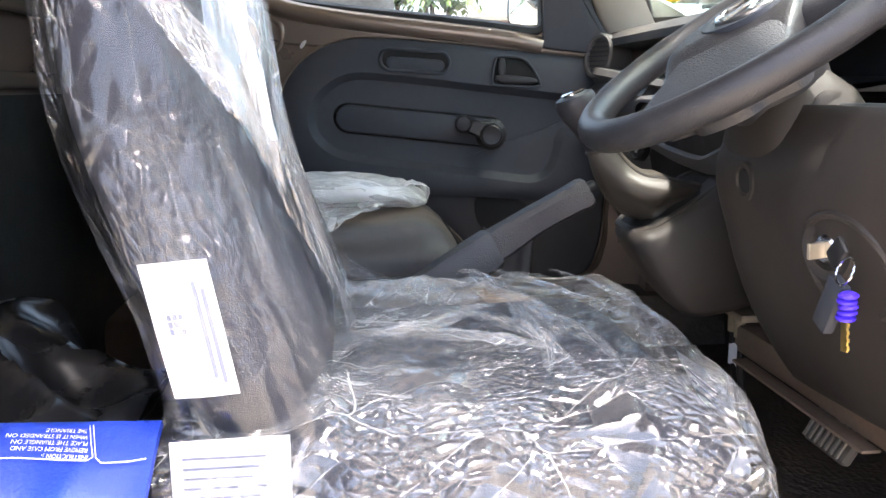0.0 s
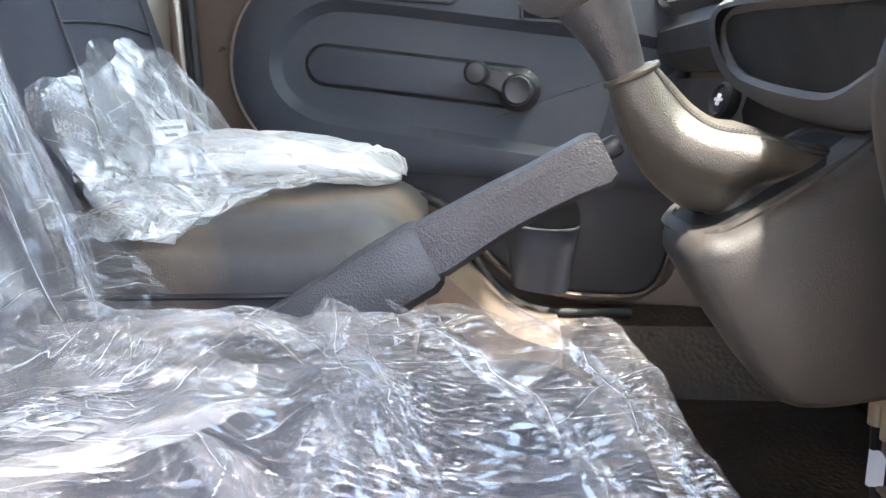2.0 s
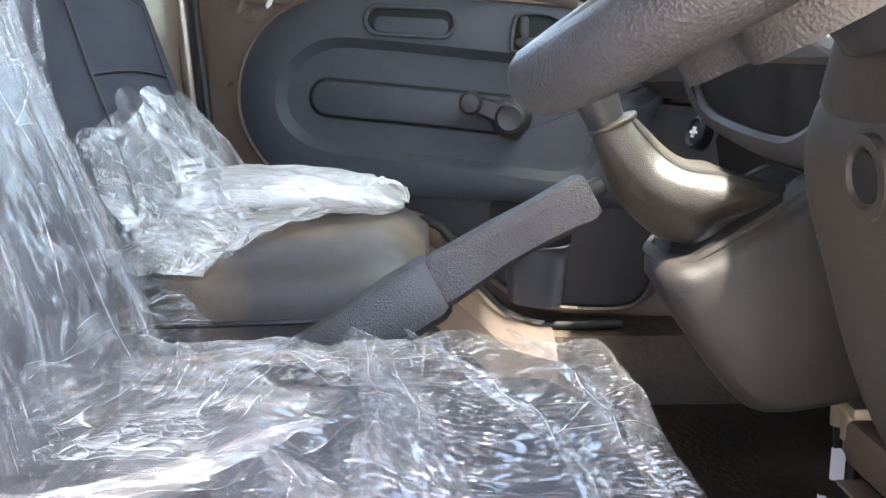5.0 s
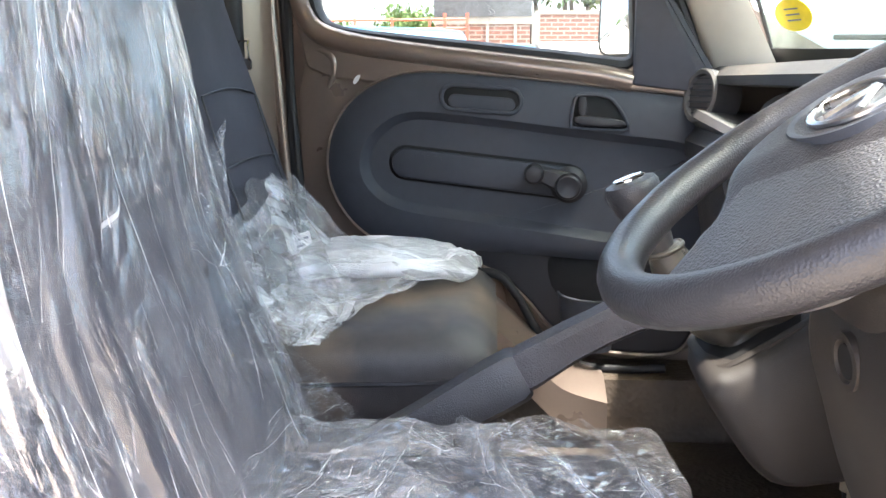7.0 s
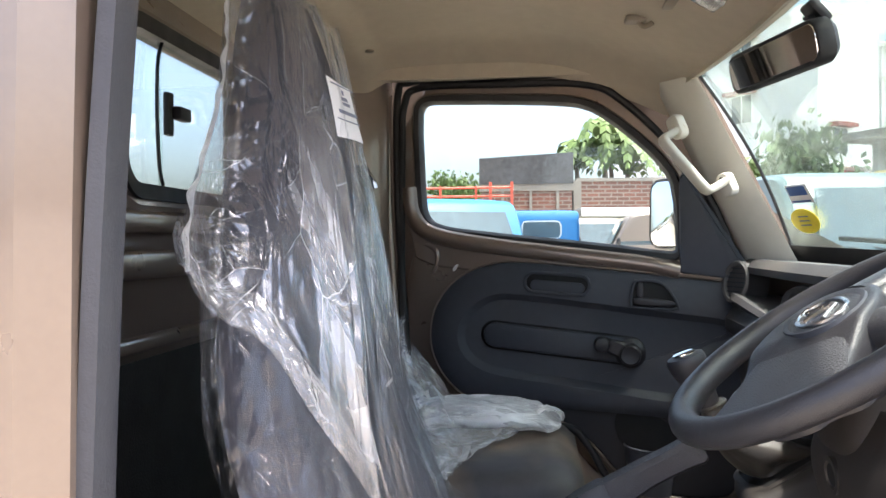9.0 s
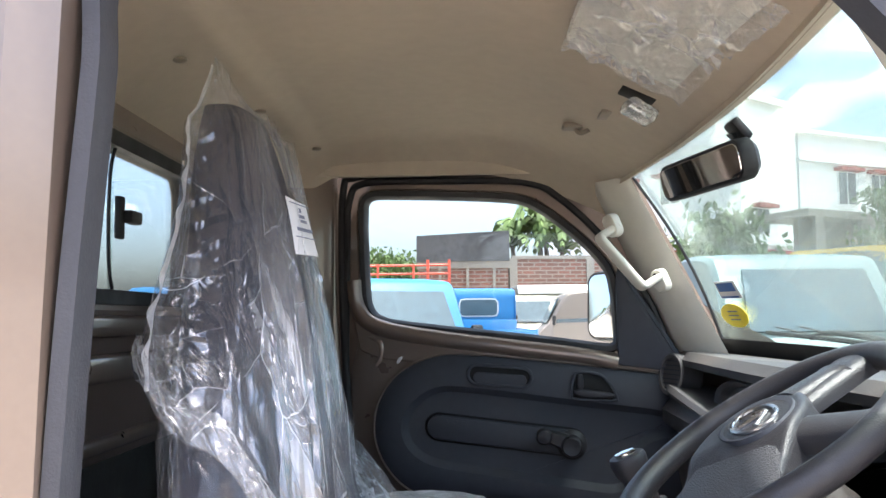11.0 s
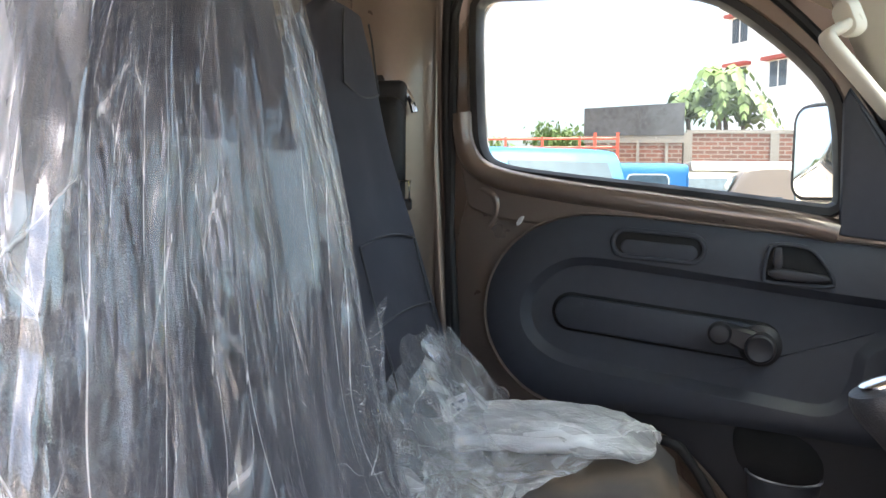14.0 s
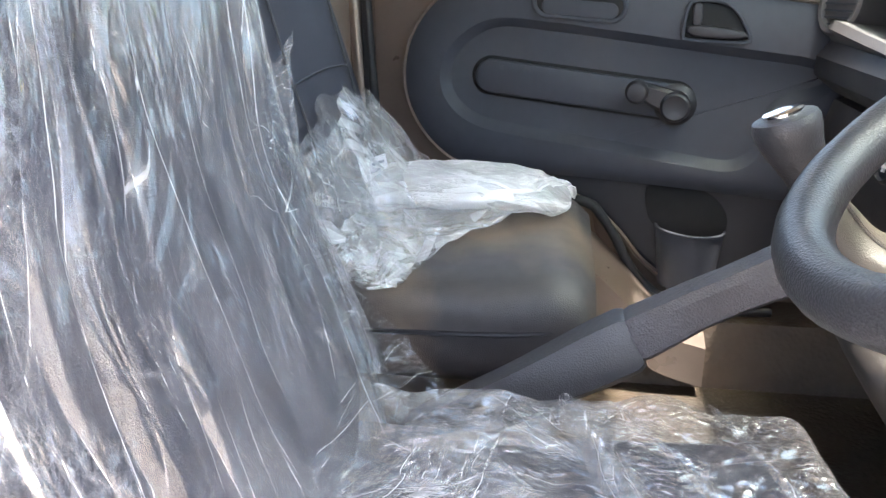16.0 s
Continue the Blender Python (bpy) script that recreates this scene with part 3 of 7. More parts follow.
# driver's side: rear pillar, roof rail, sill, seal round the door opening
bm = B()
prof = [(-0.336, -0.655), (-0.336, -0.70), (-0.362, -0.728), (-0.46, -0.742), (-0.62, -0.745), (-0.62, -0.70), (-0.42, -0.665)]
loft(bm, [[Vector((x + dx, y, z)) for x, y in prof] for z, dx in ((0.60, -0.01), (0.95, -0.01), (1.10, -0.008), (1.3, -0.004), (1.5, 0.0), (1.75, 0.008), (1.88, 0.02))])
solo("wall_pillar_rear", bm, PAINT, "glossy taupe painted pillar behind the driver's door", "pillar", kind="structure", angle=30)
bm = B()
loft(bm, [[Vector((x, y, z)) for y, z in ((-0.665, 1.855), (-0.70, 1.865), (-0.735, 1.90), (-0.70, 1.955), (-0.64, 1.93))] for x in [-0.62 + k * 0.09 for k in range(11)]])
solo("wall_rail_driver", bm, PAINT, "taupe painted roof rail over the driver's door", "roof rail", kind="structure", angle=60)
bm = B()
loft(bm, [[Vector((x, y, z)) for y, z in ((-0.62, 0.745), (-0.66, 0.80), (-0.72, 0.80), (-0.745, 0.74), (-0.745, 0.55), (-0.62, 0.55))] for x in (-0.62, -0.2, 0.3, 0.9)])
solo("wall_sill_driver", bm, PAINT, "taupe painted door sill", "sill", kind="structure")


def seal_line(side):
    pts = [(-0.02, 0.93), (-0.12, 0.985), (-0.28, 1.0), (-0.345, 1.04), (-0.339, 1.15), (-0.334, 1.30), (-0.324, 1.50), (-0.314, 1.70), (-0.31, 1.79), (-0.24, 1.842), (-0.1, 1.852), (0.1, 1.848), (0.2, 1.826), (0.275, 1.76), (0.40, 1.60), (0.52, 1.42), (0.56, 1.25), (0.57, 1.0), (0.52, 0.84), (0.35, 0.80), (0.1, 0.82)]
    return [Vector((x, side * (0.675 - max(0, z - 1.5) * 0.05), z)) for x, z in pts]


def strip_along(bm, line, w, d, closed=True):
    n = len(line)
    loops = []
    for i, p in enumerate(line):
        t = (line[(i + 1) % n] - line[i - 1]).normalized()
        o = Vector((0, 1, 0))
        a = t.cross(o).normalized()
        loops.append([p + a * (w * c) + o * (d * s) for c, s in ((-0.5, -0.5), (0.5, -0.5), (0.62, 0.0), (0.5, 0.5), (-0.5, 0.5), (-0.62, 0))])
    rows = [[bm.verts.new(q) for q in lp] for lp in loops]
    rows.append(rows[0])
    for a, b in zip(rows, rows[1:]):
        for i in range(6):
            j = (i + 1) % 6
            bm.faces.new((a[i], a[j], b[j], b[i]))
    return bm


line = seal_line(-1)
line = bez(line + [line[0]], 120)[:-1]
seal = thing("trim_door_seal", (0, -0.68, 0.8), "grey rubber seal round the open driver's doorway", "door seal", kind="structure")
part("bulb", strip_along(B(), line, 0.014, 0.034), SEAL, seal)
bm = B()
for i in range(0, 420):
    k = i / 420 * len(line)
    a, b = line[int(k)], line[(int(k) + 1) % len(line)]
    p = a.lerp(b, k - int(k))
    if p.z < 1.0:
        continue
    t = (b - a).normalized()
    m = frame_of(p + Vector((0, 0.017, 0)), (0, 1, 0), t)
    box(bm, (-0.0012, -0.013, 0), (0.0012, -0.005, 0.003), m=m)
part("serrated_lip", bm, RUBBER, seal)

# passenger side: body side round the door
bm = B()
loft(bm, [[Vector((x, y, z)) for x, y in ((-0.355, 0.70), (-0.345, 0.735), (-0.36, 0.77), (-0.60, 0.78), (-0.60, 0.66), (-0.47, 0.655), (-0.40, 0.665))] for z in (0.70, 1.0, 1.3, 1.6, 1.84, 1.90)])
solo("wall_pillar_belt", bm, PAINT, "taupe painted pillar behind the passenger door", "pillar", kind="structure", angle=40)
bm = B()
loft(bm, [[Vector((x, y, z)) for y, z in ((0.645, 1.845), (0.70, 1.85), (0.735, 1.90), (0.70, 1.955), (0.64, 1.93))] for x in [-0.62 + k * 0.09 for k in range(11)]])
solo("wall_rail_passenger", bm, HEADLINER, "pale moulded roof rail over the passenger door", "roof rail", kind="structure", angle=60)
# this sill borrows the dark mat material for the shade it lies in
bm = B()
loft(bm, [[Vector((x, y, z)) for y, z in ((0.58, 0.745), (0.61, 0.85), (0.70, 0.86), (0.76, 0.80), (0.76, 0.55), (0.58, 0.55))] for x in (-0.1, 0.15, 0.4, 0.9)])
solo("wall_sill_passenger", bm, MATFLOOR, "door sill darkened with the mat material for its shade", "sill", kind="structure")
bm = B()
arch = bez([(-0.50, 1.045), (-0.30, 1.045), (-0.05, 1.04), (0.05, 1.015), (0.14, 0.94), (0.20, 0.885), (0.28, 0.86)], 24)
loft(bm, [[Vector((p.x, y, p.y + dz)) for y, dz in ((0.54, -0.03), (0.60, 0.0), (0.67, 0.0), (0.70, -0.02), (0.70, -0.10), (0.54, -0.10))] for p in arch])
solo("wall_arch_passenger", bm, PAINT, "dusty taupe wheel arch below the passenger door", "wheel arch", kind="structure")
bm = B()
loft(bm, [[Vector((p.x, -y, p.y + dz - 0.07)) for y, dz in ((0.585, -0.03), (0.60, 0.0), (0.67, 0.0), (0.72, -0.02), (0.745, -0.10), (0.585, -0.10))] for p in arch])
solo("wall_arch_driver", bm, PAINT, "taupe painted wheel arch below the driver's doorway", "wheel arch", kind="structure")
for side in (1, -1):
    bm = B()
    box(bm, (-0.60, min(side * 0.35, side * 0.69), FLOOR_Z), (-0.06, max(side * 0.35, side * 0.69), 0.90), 0.03, 3)
    solo("wall_seat_box", bm, PAINT, "taupe painted steel box under the seat", "seat box", kind="structure")
# closing wall out of sight; its black paints the darkness under the dash
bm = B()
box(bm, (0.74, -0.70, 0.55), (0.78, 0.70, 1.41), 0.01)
solo("wall_bulkhead", bm, BLACK, "unseen bulkhead, blackened as the dark behind the dashboard", "bulkhead", kind="structure")
for side in (1, -1):
    bm = B()
    loft(bm, [[Vector((x, side * y, z)) for x, z in ((0.56, 0.56), (0.80, 0.56), (0.80, 1.42), (0.60, 1.42), (0.575, 1.1))] for y in (0.64, 0.75)])
    solo("wall_cowl_side", bm, PAINT, "taupe painted cowl side", "cowl", kind="structure")
bm = B()
surf(bm, lambda u, v: Vector((base_x(-0.66 + 1.32 * u) + 0.0 + 0.30 * v, -0.74 + 1.48 * u, 1.40 - 0.05 * v - 0.25 * v ** 3)), 20, 8)
solo("wall_cowl", bm, BLACK, "black cowl below the windscreen", "cowl", kind="structure")

# ---------------------------------------------------------------- passenger door (tapers inwards towards the front)
def D(s, z, d=0.0):
    """A point on the door: s forward along it, z up, d outwards."""
    return Vector((0.083 + 0.9925 * s + 0.1219 * d, 0.675 - 0.1219 * s + 0.9925 * d, z))


def dl(loop, d):
    return [D(p.x, p.y, d) for p in loop]


def plate(bm, outline, d_in, d_out, bevel=0.003, n=64, rounded=0):
    """A raised plate with a bevelled edge; d_in is its inner (room) face."""
    lp = resample(outline, n, rounded)
    loft(bm, [dl(lp, d_out), dl(lp, d_in + bevel), dl(inset(lp, bevel * 0.35), d_in + bevel * 0.3), dl(inset(lp, bevel), d_in)])
    return bm


def bezel(bm, outline, width, d_in, d_out, n=64, rounded=0, depth=None):
    """A raised rim that falls into a recess."""
    lp = resample(outline, n, rounded)
    i1, i2, i3 = inset(lp, width * 0.3), inset(lp, width * 0.7), inset(lp, width)
    loops = [dl(lp, d_out), dl(lp, d_in + width * 0.3), dl(i1, d_in), dl(i2, d_in), dl(i3, d_in + width * 0.3)]
    loops.append(dl(i3, depth if depth is not None else d_out))
    loft(bm, loops, cap=False)
    return bm


door = thing("door_1", D(0, 0.9), "closed passenger door with grey plastic panel and window crank", "car door", kind="structure")
WIN = [(-0.363, 1.782), (-0.351, 1.803), (-0.30, 1.8015), (-0.18, 1.797), (-0.03, 1.788), (0.03, 1.778), (0.08, 1.748), (0.155, 1.685), (0.205, 1.63), (0.224, 1.59), (0.233, 1.455), (0.228, 1.442), (0.20, 1.445), (0.053, 1.464), (-0.25, 1.496), (-0.325, 1.509), (-0.348, 1.53), (-0.355, 1.57)]
WINR = resample([Vector(p) for p in WIN], 200, 1)
OUT = [(-0.40, 1.845), (-0.18, 1.842), (0.03, 1.832), (0.11, 1.79), (0.21, 1.69), (0.30, 1.56), (0.36, 1.40), (0.36, 1.36), (0.0, 1.40), (-0.30, 1.40), (-0.40, 1.44)]
OUTR = align(WINR, resample([Vector(p) for p in OUT], 200, 1))
bm = B()
loft(bm, [dl(OUTR, 0.05), dl(OUTR, 0.004), dl(inset(OUTR, 0.004), 0.0), dl(inset(WINR, -0.022), 0.0), dl(inset(WINR, -0.014), 0.010), dl(inset(WINR, -0.004), 0.014), dl(inset(WINR, -0.004), 0.05), dl(OUTR, 0.05)], cap=False)
part("window_frame", bm, PAINT, door, "taupe painted window frame")
bm = B()
loft(bm, [dl(inset(WINR, -0.019), 0.004), dl(inset(WINR, -0.016), -0.003), dl(inset(WINR, -0.004), -0.001), dl(inset(WINR, 0.002), 0.010), dl(inset(WINR, 0.002), 0.03), dl(inset(WINR, -0.019), 0.03)], cap=False)
part("window_seal", bm, RUBBER, door)
bm = B()
loft(bm, [dl(inset(WINR, -0.002), 0.020), dl(inset(WINR, -0.002), 0.024)])
part("pane", bm, GLASS, door, "clear side window glass").visible_shadow = False

bm = B()
tube(bm, [D(s_, z_, -0.004) for s_, z_ in bez([(-0.405, 1.10), (-0.408, 1.4), (-0.405, 1.7), (-0.398, 1.80), (-0.36, 1.838), (-0.18, 1.838), (0.03, 1.828), (0.115, 1.785), (0.215, 1.685), (0.305, 1.555), (0.365, 1.40)], 90)], 0.009, 8)
part("body_seal", bm, RUBBER, door, "black rubber seal round the door")

LOW = [(-0.40, 1.47), (-0.30, 1.47), (0.0, 1.43), (0.25, 1.41), (0.38, 1.40), (0.40, 1.0), (0.37, 0.885), (0.20, 0.872), (0.10, 0.915), (0.03, 1.02), (-0.02, 1.05), (-0.15, 1.055), (-0.36, 1.055), (-0.395, 1.10)]
BODY = align(WINR, resample([(-0.60, 1.93), (0.0, 1.93), (0.12, 1.88), (0.33, 1.66), (0.52, 1.42), (0.70, 1.40), (0.70, 0.50), (0.10, 0.50), (0.05, 0.80), (-0.1, 0.95), (-0.60, 0.95)], 200))
bm = B()
loft(bm, [dl(BODY, 0.085), dl(BODY, 0.075), dl(inset(WINR, -0.012), 0.075), dl(inset(WINR, -0.012), 0.085), dl(BODY, 0.085)], cap=False)
part("outer_skin", bm, PAINT, door)
bm = B()
plate(bm, LOW, 0.008, 0.06, 0.006, 140, 1)
part("inner_skin", bm, PAINT, door, "taupe painted door skin")
bm = B()
path = bez([(-0.385, 1.60), (-0.375, 1.535), (-0.33, 1.492), (-0.2, 1.466), (0.0, 1.441), (0.16, 1.421), (0.238, 1.405)], 40)
rows = []
for i, p in enumerate(path):
    t = (path[min(i + 1, 39)] - path[max(i - 1, 0)]).normalized()
    up = Vector((-t.y, t.x)) if t.x > 0 else Vector((t.y, -t.x))
    rows.append([D(*(Vector((p.x, p.y)) + up * h), d) for d, h in ((0.008, 0.018), (-0.001, 0.016), (-0.008, 0.0125), (-0.014, 0.008), (-0.018, 0.002), (-0.019, -0.005), (-0.017, -0.012), (-0.011, -0.019), (0.0, -0.024), (0.008, -0.025))])
loft(bm, rows)
part("sill_bead", bm, PAINT, door, "rounded painted bead under the window")

PANEL = [(0.385, 1.37), (0.235, 1.388), (0.05, 1.408), (-0.11, 1.422), (-0.19, 1.421), (-0.274, 1.386), (-0.325, 1.322), (-0.341, 1.25), (-0.328, 1.185), (-0.285, 1.124), (-0.222, 1.085), (-0.12, 1.07), (-0.02, 1.055), (0.05, 1.0), (0.10, 0.935), (0.17, 0.896), (0.31, 0.888), (0.362, 0.91), (0.385, 1.04)]
REC = [(0.375, 1.292), (0.20, 1.310), (-0.13, 1.350), (-0.19, 1.347), (-0.235, 1.320), (-0.265, 1.283), (-0.272, 1.245), (-0.262, 1.208), (-0.228, 1.174), (-0.174, 1.155), (0.0, 1.136), (0.175, 1.112), (0.226, 1.107), (0.262, 1.125), (0.28, 1.17), (0.285, 1.22), (0.37, 1.24)]
PR = resample([Vector(p) for p in PANEL], 200, 2)
RR = align(PR, resample([Vector(p) for p in REC], 200, 2))
RING = [(0.385, 1.37), (0.235, 1.388), (0.05, 1.408), (-0.11, 1.422), (-0.19, 1.421), (-0.274, 1.386), (-0.325, 1.322), (-0.341, 1.25), (-0.328, 1.185), (-0.285, 1.124), (-0.222, 1.090), (-0.14, 1.085), (0.0, 1.082), (0.18, 1.072), (0.30, 1.064), (0.385, 1.06)]
GR = align(RR, resample([Vector(p) for p in RING], 200, 2))
# the lower panel's darker plastic stands for shade below the ledge
bm = B()
loft(bm, [dl(PR, 0.014), dl(PR, 0.008), dl(inset(PR, 0.003), 0.0062), dl(inset(PR, 0.006), 0.0058)])
part("panel_base", bm, TRIM_DARK, door, "moulded lower door panel, darkened for its shade")
bm = B()
ring_at = lambda f: [p.lerp(q, f) for p, q in zip(inset(GR, 0.004), inset(RR, -0.003))]
loft(bm, [dl(GR, 0.012), dl(GR, -0.002)] + [dl(ring_at(f), -0.005 - 0.011 * (1 - (1 - f) ** 3)) for f in (0.0, 0.06, 0.14, 0.25, 0.4, 0.6, 0.8, 0.96)]
     + [dl(RR, -0.0158), dl(inset(RR, 0.002), -0.0145), dl(inset(RR, 0.012), 0.0005), dl(inset(RR, 0.016), 0.0035), dl(inset(RR, 0.024), 0.0045)])
part("trim_panel", bm, TRIM, door, "grey moulded trim panel with an oval recess", angle=25)
bm = B()
lp = inset(PR, -0.004)
loft(bm, [dl(lp, 0.006), dl(lp, -0.006), dl(inset(lp, 0.003), -0.008), dl(inset(lp, 0.006), -0.003)], cap=False)
part("panel_piping", bm, PAINT, door)

ANG = math.atan2(-0.036, 0.342)
# flat black plate paints the shaded groove round the crank bar
bm = B()
plate(bm, capsule(-0.027, 1.2343, 0.156, 0.034, ANG, 48), 0.0022, 0.006, 0.001, 96)
part("groove_shade", bm, BLACK, door)
bm = B()
plate(bm, capsule(-0.027, 1.2343, 0.154, 0.029, ANG, 48), -0.006, 0.004, 0.004, 96)
arm = part("crank_plate", bm, TRIM, door, "raised rounded bar behind the crank")
bm = B()
for k in range(7):
    s, z = -0.165 + 0.008 * k, 1.262 - 0.001 * k
    if k % 3 != 1:
        box(bm, (0, 0, 0), (0.005, 0.007, 0.0012), m=frame_of(D(s, z, -0.006), D(0, 0, -1) - D(0, 0, 0)))
part("moulded_mark", bm, TRIM, door)

# window crank
CN = (D(0, 0, -1) - D(0, 0, 0)).normalized()
crank = thing("window_crank", D(0.129, 1.215), "black plastic window winder on the door", "window crank")
bm = B()
lathe(bm, frame_of(D(0.129, 1.215, -0.004), CN), [(0.034, 0), (0.034, 0.006), (0.028, 0.010), (0.024, 0.012), (0.024, 0.040), (0.0225, 0.044), (0.019, 0.046), (0.017, 0.045)], 32)
part("boss", bm, TRIM_DARK, crank)
bm = B()
a, b = Vector((0.129, 1.217)), Vector((0.066, 1.241))
t = (b - a).normalized()
nrm = Vector((-t.y, t.x))
loops = []
for f, w, d0, d1 in ((-0.05, 0.020, -0.018, -0.038), (0.3, 0.019, -0.018, -0.040), (0.65, 0.016, -0.020, -0.042), (1.0, 0.014, -0.022, -0.040), (1.12, 0.008, -0.024, -0.036)):
    c = a.lerp(b, f)
    loops.append([D(*(c + nrm * w * x), d0 + (d1 - d0) * y) for x, y in ((-1, 0), (-1, 0.7), (-0.7, 1), (0.7, 1), (1, 0.7), (1, 0))])
loft(bm, loops)
part("arm", bm, TRIM_DARK, crank)
bm = B()
lathe(bm, frame_of(D(0.068, 1.240, -0.036), CN), [(0.009, 0), (0.010, 0.006), (0.016, 0.012), (0.0185, 0.024), (0.018, 0.036), (0.014, 0.042), (0.006, 0.044)], 24)
part("knob", bm, TRIM_DARK, crank)

# pull cup and inner handle
pull = thing("pull_cup", D(-0.035, 1.37), "oval recessed pull in the door panel", "door pull")
bm = B()
bezel(bm, capsule(-0.035, 1.3715, 0.052, 0.0265, ANG * 0.7, 48), 0.008, -0.022, -0.010, 80, depth=-0.0165)
part("rim", bm, TRIM, pull)
# black plate gives the pull cup its shaded depth
bm = B()
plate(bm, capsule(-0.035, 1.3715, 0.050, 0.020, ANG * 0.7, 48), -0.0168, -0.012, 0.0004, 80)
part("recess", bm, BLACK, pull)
bm = B()
plate(bm, capsule(-0.034, 1.365, 0.050, 0.0125, ANG * 0.7, 48), -0.0195, -0.0164, 0.002, 64)
part("grip", bm, TRIM, pull)

handle = thing("inner_handle", D(0.18, 1.35), "dark plastic inner door handle in its recess", "door handle")
HO = [(0.126, 1.322), (0.132, 1.372), (0.142, 1.384), (0.19, 1.382), (0.212, 1.368), (0.236, 1.330), (0.236, 1.312), (0.18, 1.314), (0.135, 1.316)]
bm = B()
bezel(bm, HO, 0.006, -0.022, -0.010, 80, 1, depth=-0.0165)
part("rim", bm, TRIM, handle)
# depth behind the lever is shade, painted as a black plate
bm = B()
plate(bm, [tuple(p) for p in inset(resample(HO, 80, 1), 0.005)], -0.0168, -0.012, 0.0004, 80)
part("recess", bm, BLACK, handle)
bm = B()
plate(bm, [(0.136, 1.344), (0.20, 1.338), (0.229, 1.332), (0.228, 1.322), (0.18, 1.322), (0.138, 1.326)], -0.026, -0.014, 0.003, 60, 1)
plate(bm, [(0.144, 1.340), (0.143, 1.374), (0.150, 1.377), (0.158, 1.374), (0.159, 1.340)], -0.024, -0.014, 0.002, 40, 1)
part("lever", bm, TRIM_DARK, handle)

# bottle pocket low on the door
bm = B()
rim = []
for k in range(25):
    a = math.pi * k / 24
    rim.append((0.172 - 0.058 * math.cos(a), 0.058 * math.sin(a)))
loops = []
for z, f, dz in ((0.90, 0.80, 0), (0.95, 0.9, 0), (0.985, 0.97, 0), (1.0, 1.0, 0)):
    loops.append([D(0.169 + (s - 0.169) * f, z + (0.169 - s) * 0.05, 0.007 - d * f) for s, d in rim])
inner_l = [[D(0.169 + (s - 0.169) * f, z + (0.169 - s) * 0.05, 0.007 - d * f) for s, d in rim] for z, f in ((1.004, 0.985), (0.998, 0.94), (0.95, 0.85))]
loft(bm, loops + inner_l, cap=False, closed=False)
pocket = part("bottle_pocket", bm, TRIM, door, "moulded bottle pocket with an open rim")
part("pocket_rim", tube(B(), [D(s_, 1.003 + (0.169 - s_) * 0.05, 0.007 - d_) for s_, d_ in rim], 0.0028, 8), TRIM, pocket)
# black plate paints the shaded mouth of the bottle pocket
bm = B()
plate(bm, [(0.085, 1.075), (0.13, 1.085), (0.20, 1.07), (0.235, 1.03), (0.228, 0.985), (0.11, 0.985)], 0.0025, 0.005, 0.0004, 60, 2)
part("pocket_shade", bm, BLACK, door)

# plug, stamped notch, white scratch, mirror corner cover
bm = B()
lathe(bm, frame_of(D(-0.307, 1.089, 0.001), CN), [(0.0165, 0), (0.0165, 0.003), (0.014, 0.004), (0.012, 0.002)], 24)
part("plug", bm, PAINT, door)
bm = B()
tube(bm, [D(s, z, 0.006) for s, z in bez([(-0.372, 1.462), (-0.345, 1.462), (-0.324, 1.448), (-0.322, 1.42), (-0.336, 1.394)], 20)], lambda f: 0.004 + 0.005 * math.sin(math.pi * f), 10)
part("stamped_notch", bm, PAINT, door)
bm = B()
plate(bm, [(-0.285, 1.402), (-0.278, 1.414), (-0.268, 1.418), (-0.270, 1.410), (-0.280, 1.398)], -0.0005, 0.003, 0.0005, 20, 1)
part("scratch", bm, PAPER, door, "small whitish scratch in the paint")
bm = B()
plate(bm, [(0.236, 1.602), (0.238, 1.396), (0.36, 1.382), (0.395, 1.375), (0.378, 1.42), (0.31, 1.53), (0.245, 1.625)], -0.016, 0.02, 0.005, 80, 0)
part("corner_cover", bm, TRIM, door, "grey plastic corner cover")

# black seal round the door on the body
bm = B()
tube(bm, [D(s, z, -0.004) for s, z in bez([(0.0, 1.853), (-0.25, 1.856), (-0.385, 1.853), (-0.415, 1.82), (-0.418, 1.6), (-0.408, 1.4), (-0.395, 1.2), (-0.385, 1.09), (-0.36, 1.05), (-0.25, 1.045), (-0.03, 1.043), (0.03, 1.005), (0.09, 0.91), (0.17, 0.862), (0.32, 0.866)], 90)], 0.009, 10)
solo("trim_passenger_seal", bm, RUBBER, "black rubber door seal", "door seal", kind="structure")
bm = B()
tube(bm, [D(s, z, -0.004) for s, z in bez([(-0.442, 1.82), (-0.442, 1.6), (-0.432, 1.4), (-0.418, 1.2), (-0.405, 1.08)], 40)], 0.012, 10)
solo("trim_pillar_bead", bm, PAINT, "taupe painted flange beside the door seal", "trim", kind="structure")

# outside mirror
mirror = thing("door_mirror", D(0.30, 1.46, 0.15), "white-backed outside mirror with black arm", "wing mirror")
MC = D(0.235, 1.535, 0.16)
mface = frame_of(MC, Vector((-0.72, -0.66, 0.03)))
lp = resample(rrect(-0.075, -0.085, 0.075, 0.085, 0.03), 48)
bm = B()
loft(bm, [[mface @ Vector((p.x, p.y, 0.004)) for p in lp], [mface @ Vector((p.x, p.y, -0.01)) for p in inset(lp, -0.004)], [mface @ Vector((p.x, p.y, -0.05)) for p in inset(lp, 0.012)], [mface @ Vector((p.x, p.y, -0.065)) for p in inset(lp, 0.035)]])
part("housing", bm, RUBBER, mirror)
bm = B()
